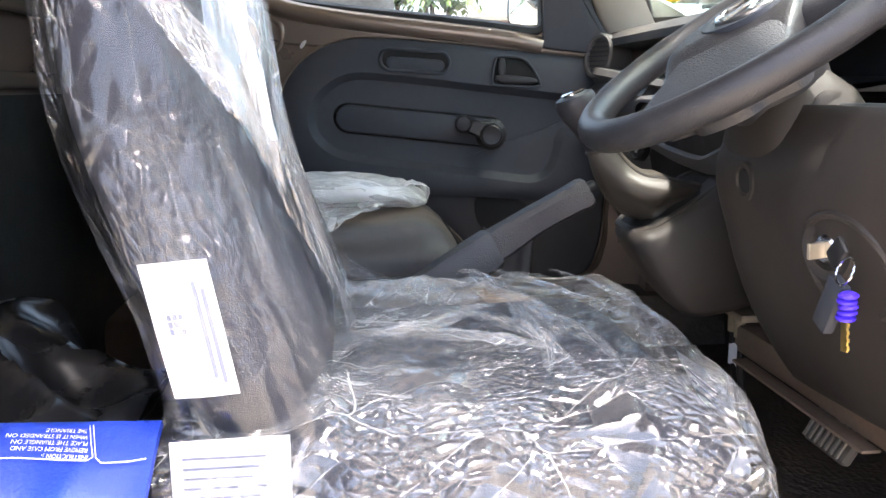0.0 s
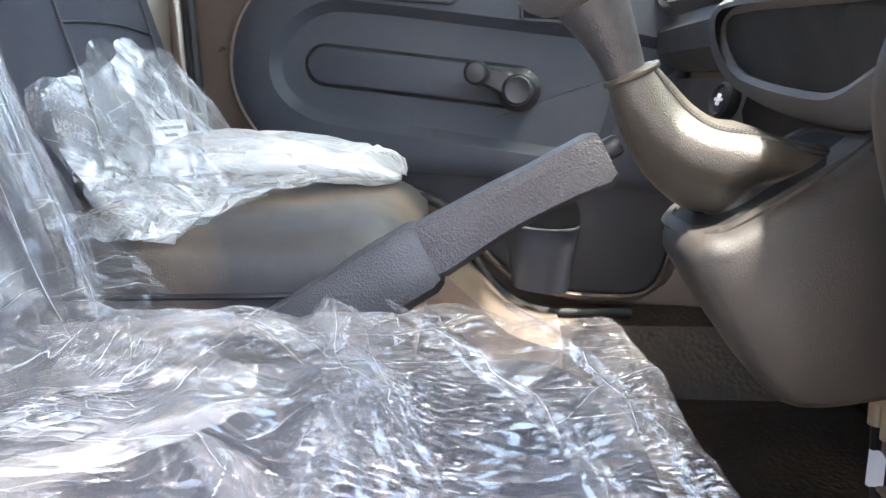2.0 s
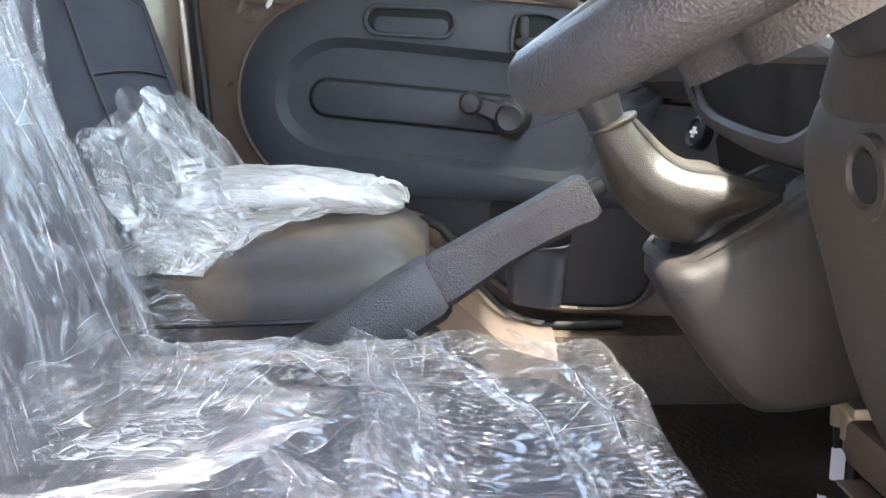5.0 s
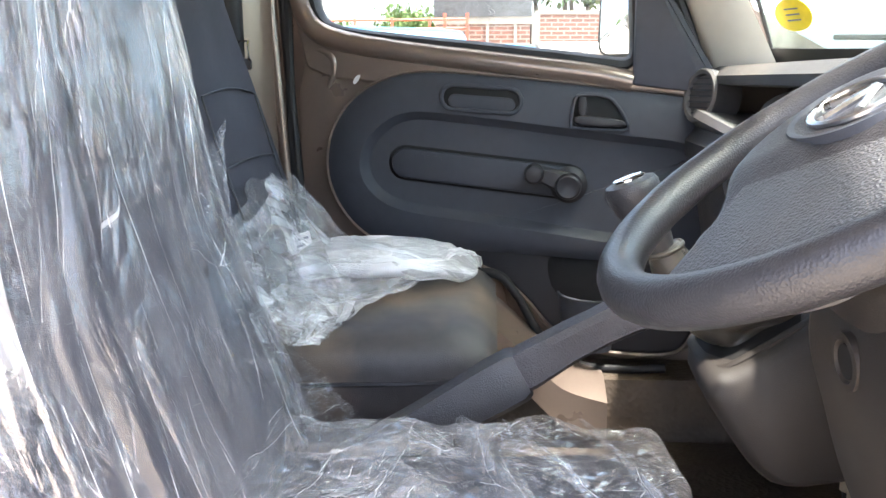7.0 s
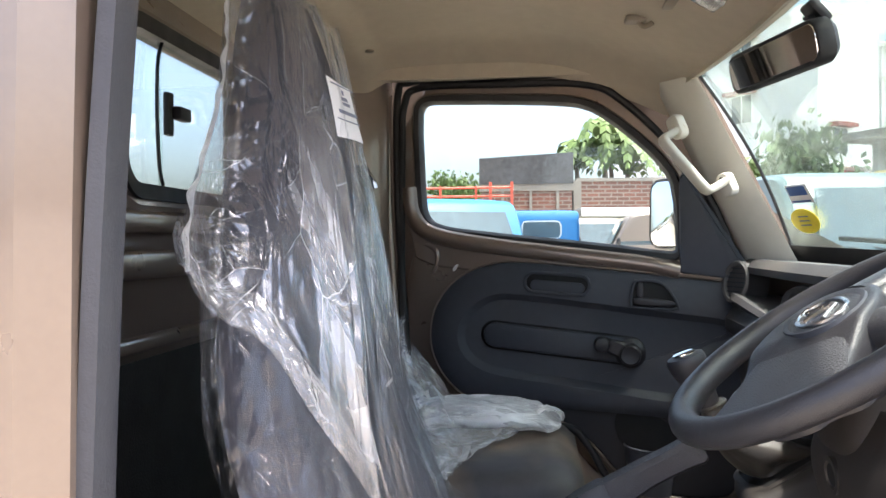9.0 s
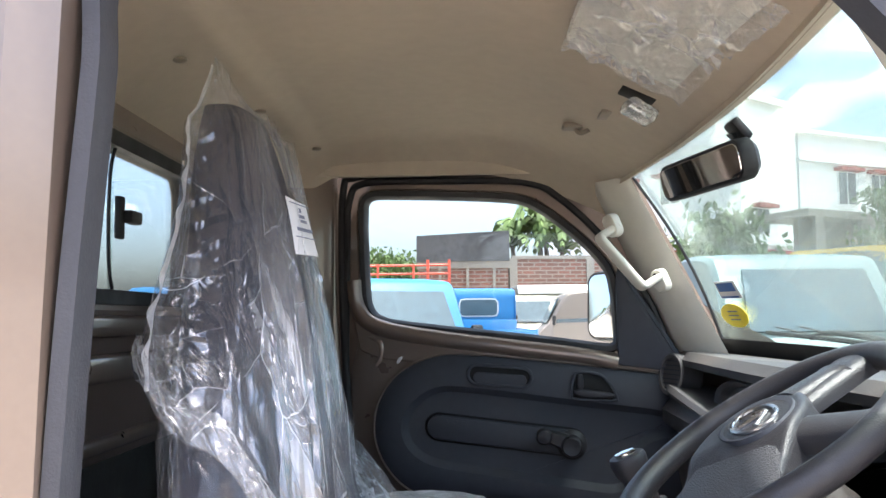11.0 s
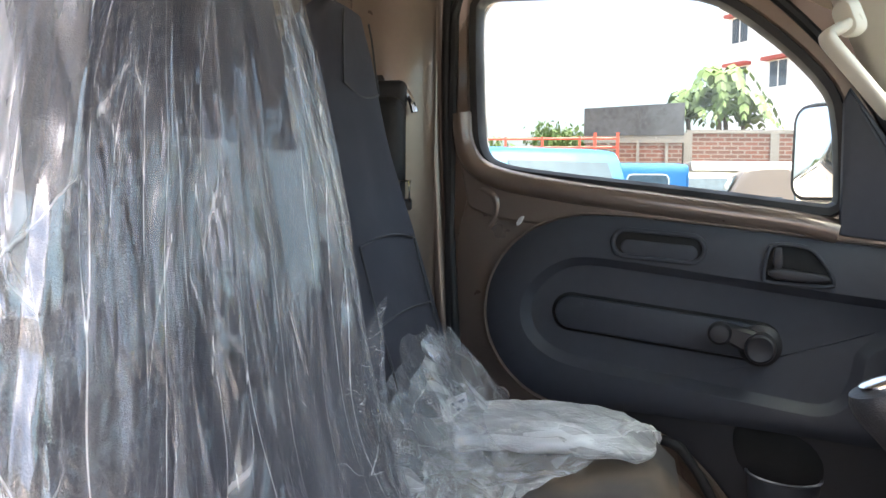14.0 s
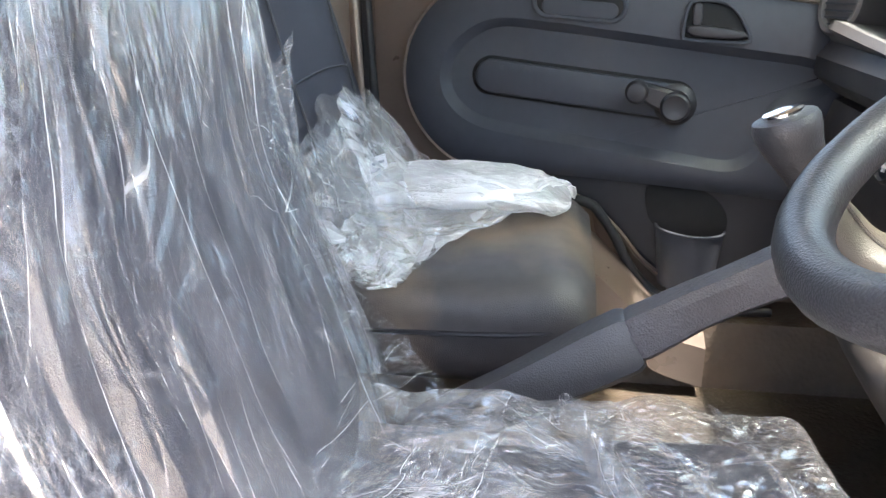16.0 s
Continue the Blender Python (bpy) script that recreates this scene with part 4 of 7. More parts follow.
loft(bm, [[mface @ Vector((p.x, p.y, 0.005)) for p in inset(lp, 0.006)], [mface @ Vector((p.x, p.y, 0.0065)) for p in inset(lp, 0.008)]])
part("mirror_glass", bm, MIRROR, mirror)
bm = B()
tube(bm, bez([mface @ Vector((0, -0.07, -0.03)), mface @ Vector((0.02, -0.11, -0.02)), D(0.30, 1.42, 0.09), D(0.31, 1.42, 0.05)], 14), 0.018, 10)
part("arm", bm, RUBBER, mirror)

# ---------------------------------------------------------------- seats
def sec_loop(cx, cy, hx, hy, z, n=40, e=4.0, lean=None):
    """A rounded-box outline across a seat."""
    out = []
    for k in range(n):
        a = 2 * math.pi * k / n
        c, s = math.cos(a), math.sin(a)
        out.append(Vector((cx + hx * math.copysign(abs(c) ** (2 / e), c), cy + hy * math.copysign(abs(s) ** (2 / e), s), z)))
    return out


def back_tab(tab, z):
    return smooth_table(tab, z)


def backrest(cy, front, half, thick, z0, z1, n=26):
    """Loops of a backrest with a built-in head part: front and half are tables over z."""
    loops = []
    for k in range(n):
        v = k / (n - 1)
        z = z0 + (z1 - z0) * v
        e = min(1.0, 0.35 + 4 * min(v, 1 - v) ** 0.8)
        f, h, t = back_tab(front, z), back_tab(half, z), back_tab(thick, z)
        loops.append(sec_loop(f - t / 2, cy if isinstance(cy, float) else back_tab(cy, z), t / 2 * (0.55 + 0.45 * e), h * (0.80 + 0.20 * e), z, 44, 3.0))
    return loops


def cushion(cy, hy, x0, x1, zb, zt, n=22, crown=0.012, ey=0.5, ez=0.45):
    loops = []
    for k in range(n):
        v = k / (n - 1)
        x = x0 + (x1 - x0) * v
        edge = 1 - (1 - min(1.0, min(v, 1 - v) * 7)) ** 2.2
        zz = zt - 0.035 * (1 - edge) - 0.012 * math.sin(math.pi * v)
        lp = []
        for q in range(44):
            a = 2 * math.pi * q / 44
            c, s = math.cos(a), math.sin(a)
            y = math.copysign(abs(c) ** ey, c) * hy * (0.94 + 0.06 * edge)
            z = (zz + zb) / 2 + math.copysign(abs(s) ** ez, s) * (zz - zb) / 2
            if s > 0:
                z += crown * (abs(y) / hy) ** 2 - 0.006
            lp.append(Vector((x, cy + y, z)))
        loops.append(lp)
    return loops


def seam(bm, pts, r=0.0022):
    return tube(bm, pts, r, 6)


PS, PSB = 0.335, 0.36
pseat = thing("passenger_seat", (-0.15, PS, 0.90), "dark grey passenger seat with dusty vinyl cushion, its cover pulled back", "seat")
bm = B()
P_FRONT = [(1.05, -0.245), (1.2, -0.275), (1.3, -0.305), (1.4, -0.332), (1.5, -0.356), (1.6, -0.37), (1.735, -0.382)]
P_HALF = [(1.05, 0.235), (1.2, 0.25), (1.32, 0.245), (1.45, 0.205), (1.56, 0.150), (1.63, 0.120), (1.68, 0.105), (1.71, 0.082)]
P_THICK = [(1.05, 0.13), (1.3, 0.12), (1.5, 0.10), (1.67, 0.085), (1.71, 0.055)]
loft(bm, backrest(PSB, P_FRONT, P_HALF, P_THICK, 1.05, 1.71))
pback = part("backrest", bm, FABRIC, pseat, "dark fabric backrest with sewn panels", angle=70)
for side in (-1, 1):
    for z0, z1 in ((1.10, 1.385), (1.60, 1.70)):
        part("seam", seam(B(), [(back_tab(P_FRONT, z) + 0.0003, PSB + side * min(0.13, back_tab(P_HALF, z) * 0.58), z) for z in [z0 + (z1 - z0) * k / 12 for k in range(13)]], 0.0016), TRIM_DARK, pback)
for z, bow in ((1.285, 0.006), (1.385, 0.010), (1.60, -0.012)):
    h = min(0.13, back_tab(P_HALF, z) * 0.58)
    part("seam", seam(B(), [(back_tab(P_FRONT, z) + 0.0003, PSB - h + 2 * h * k / 12, z + bow * math.sin(math.pi * k / 12)) for k in range(13)], 0.0016), TRIM_DARK, pback)
bm = B()
loft(bm, cushion(PS, 0.228, -0.36, 0.075, 0.93, 1.108, ey=0.55, ez=0.62))
pcush = part("cushion", bm, VINYL, pseat, "dusty grey vinyl seat cushion", angle=70)
bm = B()
seam(bm, bez([(-0.33, PS - 0.229, 1.02), (-0.15, PS - 0.2285, 1.022), (0.02, PS - 0.226, 1.03), (0.068, PS - 0.18, 1.045)], 24), 0.003)
part("piping", bm, TRIM_DARK, pcush)
bm = B()
seam(bm, bez([(-0.26, PS + 0.10, 1.0925), (-0.1, PS + 0.10, 1.0905), (0.03, PS + 0.09, 1.0925)], 24))
part("piping", bm, TRIM_DARK, pcush)
for x in (-0.30, 0.02):
    for s in (-0.18, 0.18):
        part("mount", box(B(), (x - 0.02, PS + s - 0.02, 0.89), (x + 0.02, PS + s + 0.02, 0.95), 0.005), TRIM_DARK, pseat)

DS = -0.345
dseat = thing("driver_seat", (0.0, DS, 0.85), "dark grey driver's seat still wrapped in clear plastic", "seat")
D_FRONT = [(1.03, -0.10), (1.12, -0.12), (1.21, -0.155), (1.3, -0.185), (1.4, -0.203), (1.555, -0.232), (1.66, -0.252), (1.77, -0.275)]
D_MID = [(1.03, -0.345), (1.35, -0.345), (1.48, -0.33), (1.6, -0.308), (1.77, -0.285)]
D_HALF = [(1.03, 0.225), (1.2, 0.23), (1.35, 0.215), (1.48, 0.18), (1.6, 0.135), (1.69, 0.108), (1.77, 0.09)]
D_THICK = [(1.03, 0.135), (1.2, 0.125), (1.35, 0.12), (1.5, 0.105), (1.6, 0.095), (1.77, 0.075)]
bm = B()
loft(bm, backrest(D_MID, D_FRONT, D_HALF, D_THICK, 1.03, 1.755))
part("backrest", bm, FABRIC, dseat, angle=70)
bm = B()
loft(bm, cushion(DS, 0.225, -0.26, 0.225, 0.90, 1.07))
part("cushion", bm, FABRIC, dseat, angle=70)
for x in (-0.18, 0.15):
    for s in (-0.17, 0.17):
        part("mount", box(B(), (x - 0.02, DS + s - 0.02, 0.74), (x + 0.02, DS + s + 0.02, 0.93), 0.005), TRIM_DARK, dseat)

# ---------------------------------------------------------------- steering wheel
WC, WN = Vector((0.3036, -0.350, 1.3554)), Vector((-0.552, 0, 0.834)).normalized()
wm = frame_of(WC, WN, (0, 1, 0))      # local x points forward and up
wheel = thing("steering_wheel", WC, "black grained steering wheel with a chrome badge", "steering wheel")
R = 0.173
ring = []
for k in range(64):
    a = 2 * math.pi * k / 64
    ring.append(wm @ Vector((R * math.cos(a), R * math.sin(a), 0.012)))
bm = B()
tube(bm, ring, 0.0165, 14, closed=True)
part("rim", bm, LEATHER, wheel)


def wpt(x, y, z):
    return wm @ Vector((x, y, z))


FX = 1 if (wm.to_3x3() @ Vector((1, 0, 0))).x > 0 else -1          # sign that makes local x point forward


def spoke(bm, ang, r0, r1, w0, w1, th=0.012, drop=0.0):
    loops = []
    for k in range(7):
        f = k / 6
        r = r0 + (r1 - r0) * f
        w = w0 + (w1 - w0) * f
        zc = 0.020 - 0.012 * f
        c, s = math.cos(ang), math.sin(ang)
        loops.append([wpt(FX * (r * c - q * w * s), r * s + q * w * c, zc + h * th) for q, h in ((-1, -1), (-1, 0.4), (-0.8, 1), (0.8, 1), (1, 0.4), (1, -1))])
    return loft(bm, loops)


def broad_spoke(bm, ang, r0, r1, w0, w1, lift=0.0):
    """A spoke with a rounded back that sinks into the rim."""
    loops = []
    for k in range(12):
        f = k / 11
        r = r0 + (r1 - r0) * f
        w = w0 + (w1 - w0) * f + 0.010 * max(0.0, f - 0.7) ** 2 / 0.09
        zc = 0.020 - 0.010 * f + lift
        c, s = math.cos(ang), math.sin(ang)
        loops.append([wpt(FX * (r * c - q * w * s), r * s + q * w * c, zc + h * 0.012) for q, h in ((-1, -1), (-1.0, -0.2), (-0.93, 0.35), (-0.75, 0.75), (-0.4, 0.95), (0, 1), (0.4, 0.95), (0.75, 0.75), (0.93, 0.35), (1.0, -0.2), (1, -1))])
    return loft(bm, loops)


part("spoke", broad_spoke(B(), radians(16), 0.05, R - 0.002, 0.034, 0.030), LEATHER, wheel, angle=60)
part("spoke_cover", broad_spoke(B(), radians(16), 0.06, R - 0.040, 0.024, 0.020, 0.006), LEATHER, wheel, angle=60)
part("spoke", broad_spoke(B(), radians(-62), 0.05, R - 0.002, 0.026, 0.022, -0.004), LEATHER, wheel, angle=60)
DIMPLE = mat("dimpled_black_plastic", (0.045, 0.044, 0.047), 0.5, 0, 0.1, 8, 0.5, 520, voronoi=True)
part("spoke", spoke(B(), radians(225), 0.06, R - 0.024, 0.058, 0.082, 0.010), DIMPLE, wheel, "dimpled lower spoke")
HALFPAD = [(0.074, 0.0), (0.070, 0.026), (0.052, 0.054), (0.015, 0.070), (-0.035, 0.070), (-0.072, 0.066), (-0.104, 0.072), (-0.116, 0.066), (-0.120, 0.045), (-0.122, 0.034), (-0.136, 0.026), (-0.140, 0.010)]
PAD = [Matrix.Rotation(radians(45), 2) @ p for p in resample([Vector(p) for p in HALFPAD] + [Vector((x, -y)) for x, y in HALFPAD[:0:-1]], 96, 1)]
PADC = Vector((-0.01, 0.0))


def pad_z(p):
    f = min(max(((p.x + p.y) * 0.707 + 0.085) / 0.06, 0.0), 1.0)
    return 0.021 + 0.014 * f * f * (3 - 2 * f)


bm = B()
loops = []
for k, dz in ((1.0, -0.045), (1.0, -0.010), (0.985, -0.004), (0.95, -0.001), (0.88, 0.0), (0.75, 0.0), (0.6, 0.001), (0.4, 0.001), (0.2, 0.001)):
    lp = [PADC + (Vector(p) - PADC) * k for p in PAD]
    loops.append([wpt(FX * p.x, p.y, pad_z(p) + dz) for p in lp])
loft(bm, loops)
horn = part("horn_pad", bm, LEATHER, wheel, "grained horn pad", angle=50)
ell = lambda a, b, z: [wpt(FX * (0.012 + a * math.cos(t)), b * math.sin(t), z) for t in [2 * math.pi * k / 48 for k in range(48)]]
part("badge_plate", loft(B(), [ell(0.047, 0.060, 0.032), ell(0.044, 0.057, 0.0375), ell(0.041, 0.054, 0.0375), ell(0.037, 0.049, 0.0345), ell(0.01, 0.012, 0.0345)]), TRIM, wheel)
badge = [wpt(FX * (0.010 + 0.026 * math.cos(a)), 0.038 * math.sin(a), 0.0365) for a in [2 * math.pi * k / 40 for k in range(40)]]
bm = B()
tube(bm, badge, 0.0028, 8, closed=True)
for y0, y1, x0, x1 in ((0.0, 0.0, -0.014, 0.028), (0.004, 0.026, 0.026, 0.002), (-0.004, -0.026, 0.026, 0.002)):
    tube(bm, [wpt(FX * x0, y0, 0.0365), wpt(FX * x1, y1, 0.0365)], 0.0036, 8)
part("badge", bm, mat("satin_chrome", (0.42, 0.42, 0.43), 0.28, 1.0, 0.05, 20), wheel, "satin chrome oval badge")
bm = B()
axis = -(wm.to_3x3() @ Vector((0, 0, 1)))
lathe(bm, frame_of(WC + axis * 0.0, axis), [(0.05, 0), (0.055, 0.03), (0.05, 0.06)], 24)
part("column_collar", bm, TRIM_DARK, wheel)

# ---------------------------------------------------------------- column, knee panel, gear console
col = thing("steering_column", (0.36, -0.34, 1.25), "dark plastic steering column cowl with stalks", "steering column")
bm = B()
loops = []
for f, hy, hz, dz in ((0.05, 0.05, 0.04, 0), (0.07, 0.072, 0.055, -0.01), (0.16, 0.08, 0.07, -0.02), (0.30, 0.085, 0.08, -0.03)):
    c = WC + axis * f
    lp = []
    for k in range(28):
        a = 2 * math.pi * k / 28
        cs, sn = math.cos(a), math.sin(a)
        lp.append(c + Vector((0, math.copysign(abs(cs) ** 0.6, cs) * hy, 0)) + (wm.to_3x3() @ Vector((FX, 0, 0))) * (math.copysign(abs(sn) ** 0.6, sn) * hz) + Vector((0, 0, dz)))
    loops.append(lp)
loft(bm, loops)
part("cowl", bm, KNEE, col)
bm = B()
tube(bm, bez([(0.36, -0.40, 1.292), (0.365, -0.46, 1.292), (0.366, -0.56, 1.288), (0.366, -0.60, 1.286)], 14), lambda f: 0.009 + 0.004 * f, 12)
stalk = part("stalk", bm, TRIM_DARK, col, "black light stalk")
bm = B()
lathe(bm, frame_of((0.355, -0.405, 1.292), (0, -1, 0)), [(0.022, 0), (0.022, 0.006), (0.015, 0.01)], 20)
part("stalk_collar", bm, KNEE, col)


def knee_x(y, z):
    base = smooth_table([(0.95, 0.44), (1.0, 0.395), (1.08, 0.345), (1.16, 0.315), (1.24, 0.298), (1.32, 0.34)], z)
    f = min(max((y + 0.30) / 0.10, 0.0), 1.0)
    return base + 0.10 * max(0, -(y + 0.45)) + 0.075 * f * f * (3 - 2 * f)


KT = [(0.0, 1.15), (-0.06, 1.17), (-0.13, 1.19), (-0.19, 1.215), (-0.26, 1.30), (-0.45, 1.30), (-0.68, 1.30)]
KB = [(0.0, 1.03), (-0.05, 1.01), (-0.15, 1.0), (-0.3, 0.99), (-0.45, 1.0), (-0.68, 1.0)]
KTt = [(-y, z) for y, z in KT]
KBt = [(-y, z) for y, z in KB]


def knee(u, v, off=0.0):
    y = 0.0 - 0.68 * u
    zt, zb = lerp_table(KTt, -y), smooth_table(KBt, -y)
    z = zb + (zt - zb) * v
    return Vector((knee_x(y, z) + off, y, z))


panel = thing("knee_panel", (0.36, -0.35, 1.0), "brown-grey grained lower dashboard panel", "dashboard panel")
part("panel", shell(B(), knee, lambda u, v: knee(u, v, 0.05), 60, 34), KNEE, panel, angle=60)
bm = B()
hm = frame_of((0.297, -0.363, 1.224), (-1, 0, -0.12))
lathe(bm, hm, [(0.020, -0.004), (0.020, 0.0015), (0.015, 0.002), (0.013, -0.003)], 24)
part("screw_hole", bm, KNEE, panel)
bm = B()
lathe(bm, hm, [(0.013, -0.004), (0.012, 0.0005), (0.0, 0.0006)], 20)
part("hole_shadow", bm, BLACK, panel)

# gear lever
gear = thing("gear_lever", (0.28, -0.065, 1.13), "gear lever with a stitched vinyl boot", "gear lever")
BY = -0.050
BOOT_SECS = [((0.226, 1.231), (0.256, 1.245), 0.017), ((0.230, 1.212), (0.270, 1.231), 0.021), ((0.241, 1.189), (0.288, 1.214), 0.026),
             ((0.259, 1.164), (0.306, 1.205), 0.034), ((0.279, 1.147), (0.328, 1.203), 0.041), ((0.291, 1.141), (0.347, 1.196), 0.045),
             ((0.297, 1.139), (0.370, 1.190), 0.047), ((0.300, 1.138), (0.387, 1.187), 0.046), ((0.302, 1.134), (0.388, 1.182), 0.044)]
low = bez([(a[0], 0, a[1]) for a, b_, w in BOOT_SECS], 34)
top = bez([(b_[0], 0, b_[1]) for a, b_, w in BOOT_SECS], 34)
wid = bez([(w, 0, 0) for a, b_, w in BOOT_SECS], 34)
loops = []
for i in range(34):
    f = i / 33
    c, h, w = (low[i] + top[i]) / 2, (top[i] - low[i]) / 2, wid[i].x
    lp = []
    for k in range(48):
        a = 2 * math.pi * k / 48
        near = math.sin(a)
        wr = 1 + 0.10 * math.sin(math.pi * f) * math.sin(3 * a + 2.0 + 4 * f) + 0.05 * math.sin(math.pi * f) * (ridge(1.6 * math.cos(a), 1.6 * near, 3 * f) - 0.5)
        wr -= 0.42 * math.exp(-((f - 0.80) / 0.13) ** 2) * math.exp(-((a - 1.75) / 0.55) ** 2)
        wr += 0.08 * math.exp(-((f - 0.58) / 0.10) ** 2) * math.exp(-((a - 1.2) / 0.7) ** 2)
        lp.append(c + h * math.cos(a) * wr + Vector((0, BY - w * math.copysign(abs(near) ** 0.85, near) * wr, 0)))
    loops.append(lp)
bm = B()
loft(bm, loops)
boot = part("boot", bm, BOOT, gear, "creased olive-black vinyl boot", angle=80)
bm = B()
tube(bm, [loops[1][k] + (loops[1][k] - (low[1] + top[1]) / 2 - Vector((0, BY, 0))) * 0.06 for k in range(48)], 0.0028, 8, closed=True)
part("boot_collar", bm, BOOT, gear)
bm = B()
kc = bez([(0.241, BY, 1.228), (0.228, BY, 1.258), (0.212, BY, 1.286), (0.203, BY, 1.308)], 14)
tube(bm, kc, lambda f: smooth_table([(0, 0.014), (0.25, 0.017), (0.5, 0.022), (0.75, 0.0275), (0.92, 0.026), (1, 0.015)], f), 20)
part("knob", bm, LEATHER, gear, "pear-shaped grained knob")
bm = B()
kd = (Vector(kc[-1]) - Vector(kc[-3])).normalized()
lathe(bm, frame_of(Vector(kc[-1]), kd), [(0.0165, -0.002), (0.0165, 0.0015), (0.014, 0.0025), (0.004, 0.003)], 24)
part("shift_plate", bm, CHROME, gear)
for off in (5, 6):
    bm = B()
    for i in range(1, 31):
        q0, q1 = loops[i][off], loops[i + 1][off]
        out = (q0 - (low[i] + top[i]) / 2 - Vector((0, BY, 0))).normalized() * 0.0005
        for g in (0.0, 0.5):
            tube(bm, [q0.lerp(q1, g) + out, q0.lerp(q1, g + 0.32) + out], 0.0008, 5)
    part("boot_stitching", bm, TRIM_DARK, boot)
bm = B()
tube(bm, [lp[5].lerp(lp[6], 0.5) for lp in loops[1:31]], 0.0011, 6)
part("boot_seam", bm, BOOT, boot)
# console under the lever: its top slopes up forwards, its side faces the driver
SIDE = resample([(0.270, 1.108), (0.275, 1.128), (0.298, 1.134), (0.344, 1.162), (0.387, 1.196), (0.47, 1.25), (0.47, 1.035), (0.38, 1.014), (0.345, 1.014), (0.322, 1.032), (0.297, 1.066), (0.276, 1.098)], 100, 1)
bm = B()
loft(bm, [[Vector((p.x, y, p.y)) for p in inset(SIDE, d)] for y, d in ((0.03, 0.045), (0.025, 0.028), (0.01, 0.016), (-0.03, 0.006), (-0.08, 0.002), (-0.125, 0.0), (-0.134, 0.004), (-0.14, 0.012))])
console = thing("gear_console", (0.36, -0.06, 1.0), "brown-grey grained console below the gear lever", "console")
part("body", bm, KNEE, console)
rl = resample(rrect(-0.072, -0.066, 0.072, 0.066, 0.03), 56)
cm = Matrix.Translation((0.340, -0.056, 1.1605)) @ Matrix.Rotation(radians(-33), 4, "Y")
bm = B()
loft(bm, [[cm @ Vector((p.x, p.y, z)) for p in lp] for lp, z in ((rl, -0.01), (rl, 0.002), (inset(rl, 0.004), 0.004), (inset(rl, 0.010), 0.003), (inset(rl, 0.012), -0.008))], cap=False)
part("boot_ring", bm, KNEE, console)
# black plate paints the shaded gap between ring and boot
bm = B()
loft(bm, [[cm @ Vector((p.x, p.y, z)) for p in inset(rl, 0.010)] for z in (-0.006, 0.0005)])
part("slot", bm, BLACK, console)

# handbrake
hb = thing("handbrake", (0.06, -0.055, 1.05), "dark plastic handbrake lever with knurled grip", "handbrake")
GRIP = mat("knurled_grip", (0.050, 0.046, 0.050), 0.5, 0, 0.08, 8, 0.45, 560, voronoi=True)


def lever_sec(c, w, h, ax):
    n = Vector((-ax.z, 0, ax.x))
    return [c + Vector((0, w * a, 0)) + n * (h * b) for a, b in ((-1, -0.75), (-1, 0.6), (-0.7, 1), (0.7, 1), (1, 0.6), (1, -0.75), (0.7, -1), (-0.7, -1))]


HA = Vector((0.135, 0, 0.074)).normalized()
bm = B()
loft(bm, [lever_sec(Vector((x, -0.055, z)), w, h, HA) for x, z, w, h in ((0.096, 1.104, 0.020, 0.0205), (0.104, 1.109, 0.0215, 0.0215), (0.125, 1.122, 0.021, 0.0200), (0.15, 1.138, 0.0200, 0.0185), (0.18, 1.154, 0.0195, 0.0180), (0.205, 1.167, 0.0195, 0.0190), (0.220, 1.174, 0.0195, 0.0205), (0.226, 1.178, 0.017, 0.0175))])
part("grip", bm, GRIP, hb)
bm = B()
loft(bm, [lever_sec(Vector((x, -0.055, z)), w, h, HA) for x, z, w, h in ((-0.10, 0.985, 0.019, 0.022), (0.0, 1.043, 0.021, 0.024), (0.07, 1.086, 0.0235, 0.027), (0.093, 1.100, 0.0240, 0.0265), (0.099, 1.104, 0.0225, 0.0235))])
part("sleeve", bm, LEATHER, hb)
bm = B()
lathe(bm, frame_of((0.221, -0.055, 1.178), HA), [(0.0085, 0), (0.0085, 0.014), (0.007, 0.017), (0.002, 0.018)], 16)
part("button", bm, TRIM_DARK, hb)

# ---------------------------------------------------------------- dashboard
dash = thing("dashboard", (0.5, 0.1, 1.2), "charcoal dashboard with open shelf and storage bin", "dashboard")


def dash_front(y):
    return 0.40 + 0.015 * (y / 0.6) ** 2 + 0.04 * max(0, -y) 


bm = B()
loft(bm, [[Vector((dash_front(y) + dx, y, z)) for dx, z in ((0.03, 1.412), (0.05, 1.428), (0.12, 1.425), (0.34, 1.405), (0.34, 1.385), (0.05, 1.395), (0.032, 1.398))] for y in [-0.66 + 1.32 * k / 24 for k in range(25)]])
part("top", bm, DASH, dash, "charcoal dashboard top")
bm = B()
loft(bm, [[Vector((dash_front(y) + dx, y, z)) for dx, z in ((0.0, 1.325 + 0.06 * (y - 0.3)), (0.006, 1.335 + 0.07 * (y - 0.3)), (0.02, 1.335 + 0.07 * (y - 0.3)), (0.22, 1.33), (0.22, 1.308), (0.02, 1.312))] for y in [-0.20 + 0.84 * k / 18 for k in range(19)]])
part("shelf", bm, DASH_LIGHT, dash)
bm = B()
box(bm, (0.61, -0.66, 1.30), (0.63, 0.66, 1.40))
part("shelf_back", bm, TRIM_DARK, dash)
bm = B()
loft(bm, [[Vector((dash_front(y) + dx, y, z)) for dx, z in ((0.015, 1.325), (-0.005, 1.30), (0.0, 1.27), (0.03, 1.245), (0.20, 1.245), (0.20, 1.325))] for y in [0.235 + 0.41 * k / 14 for k in range(15)]])
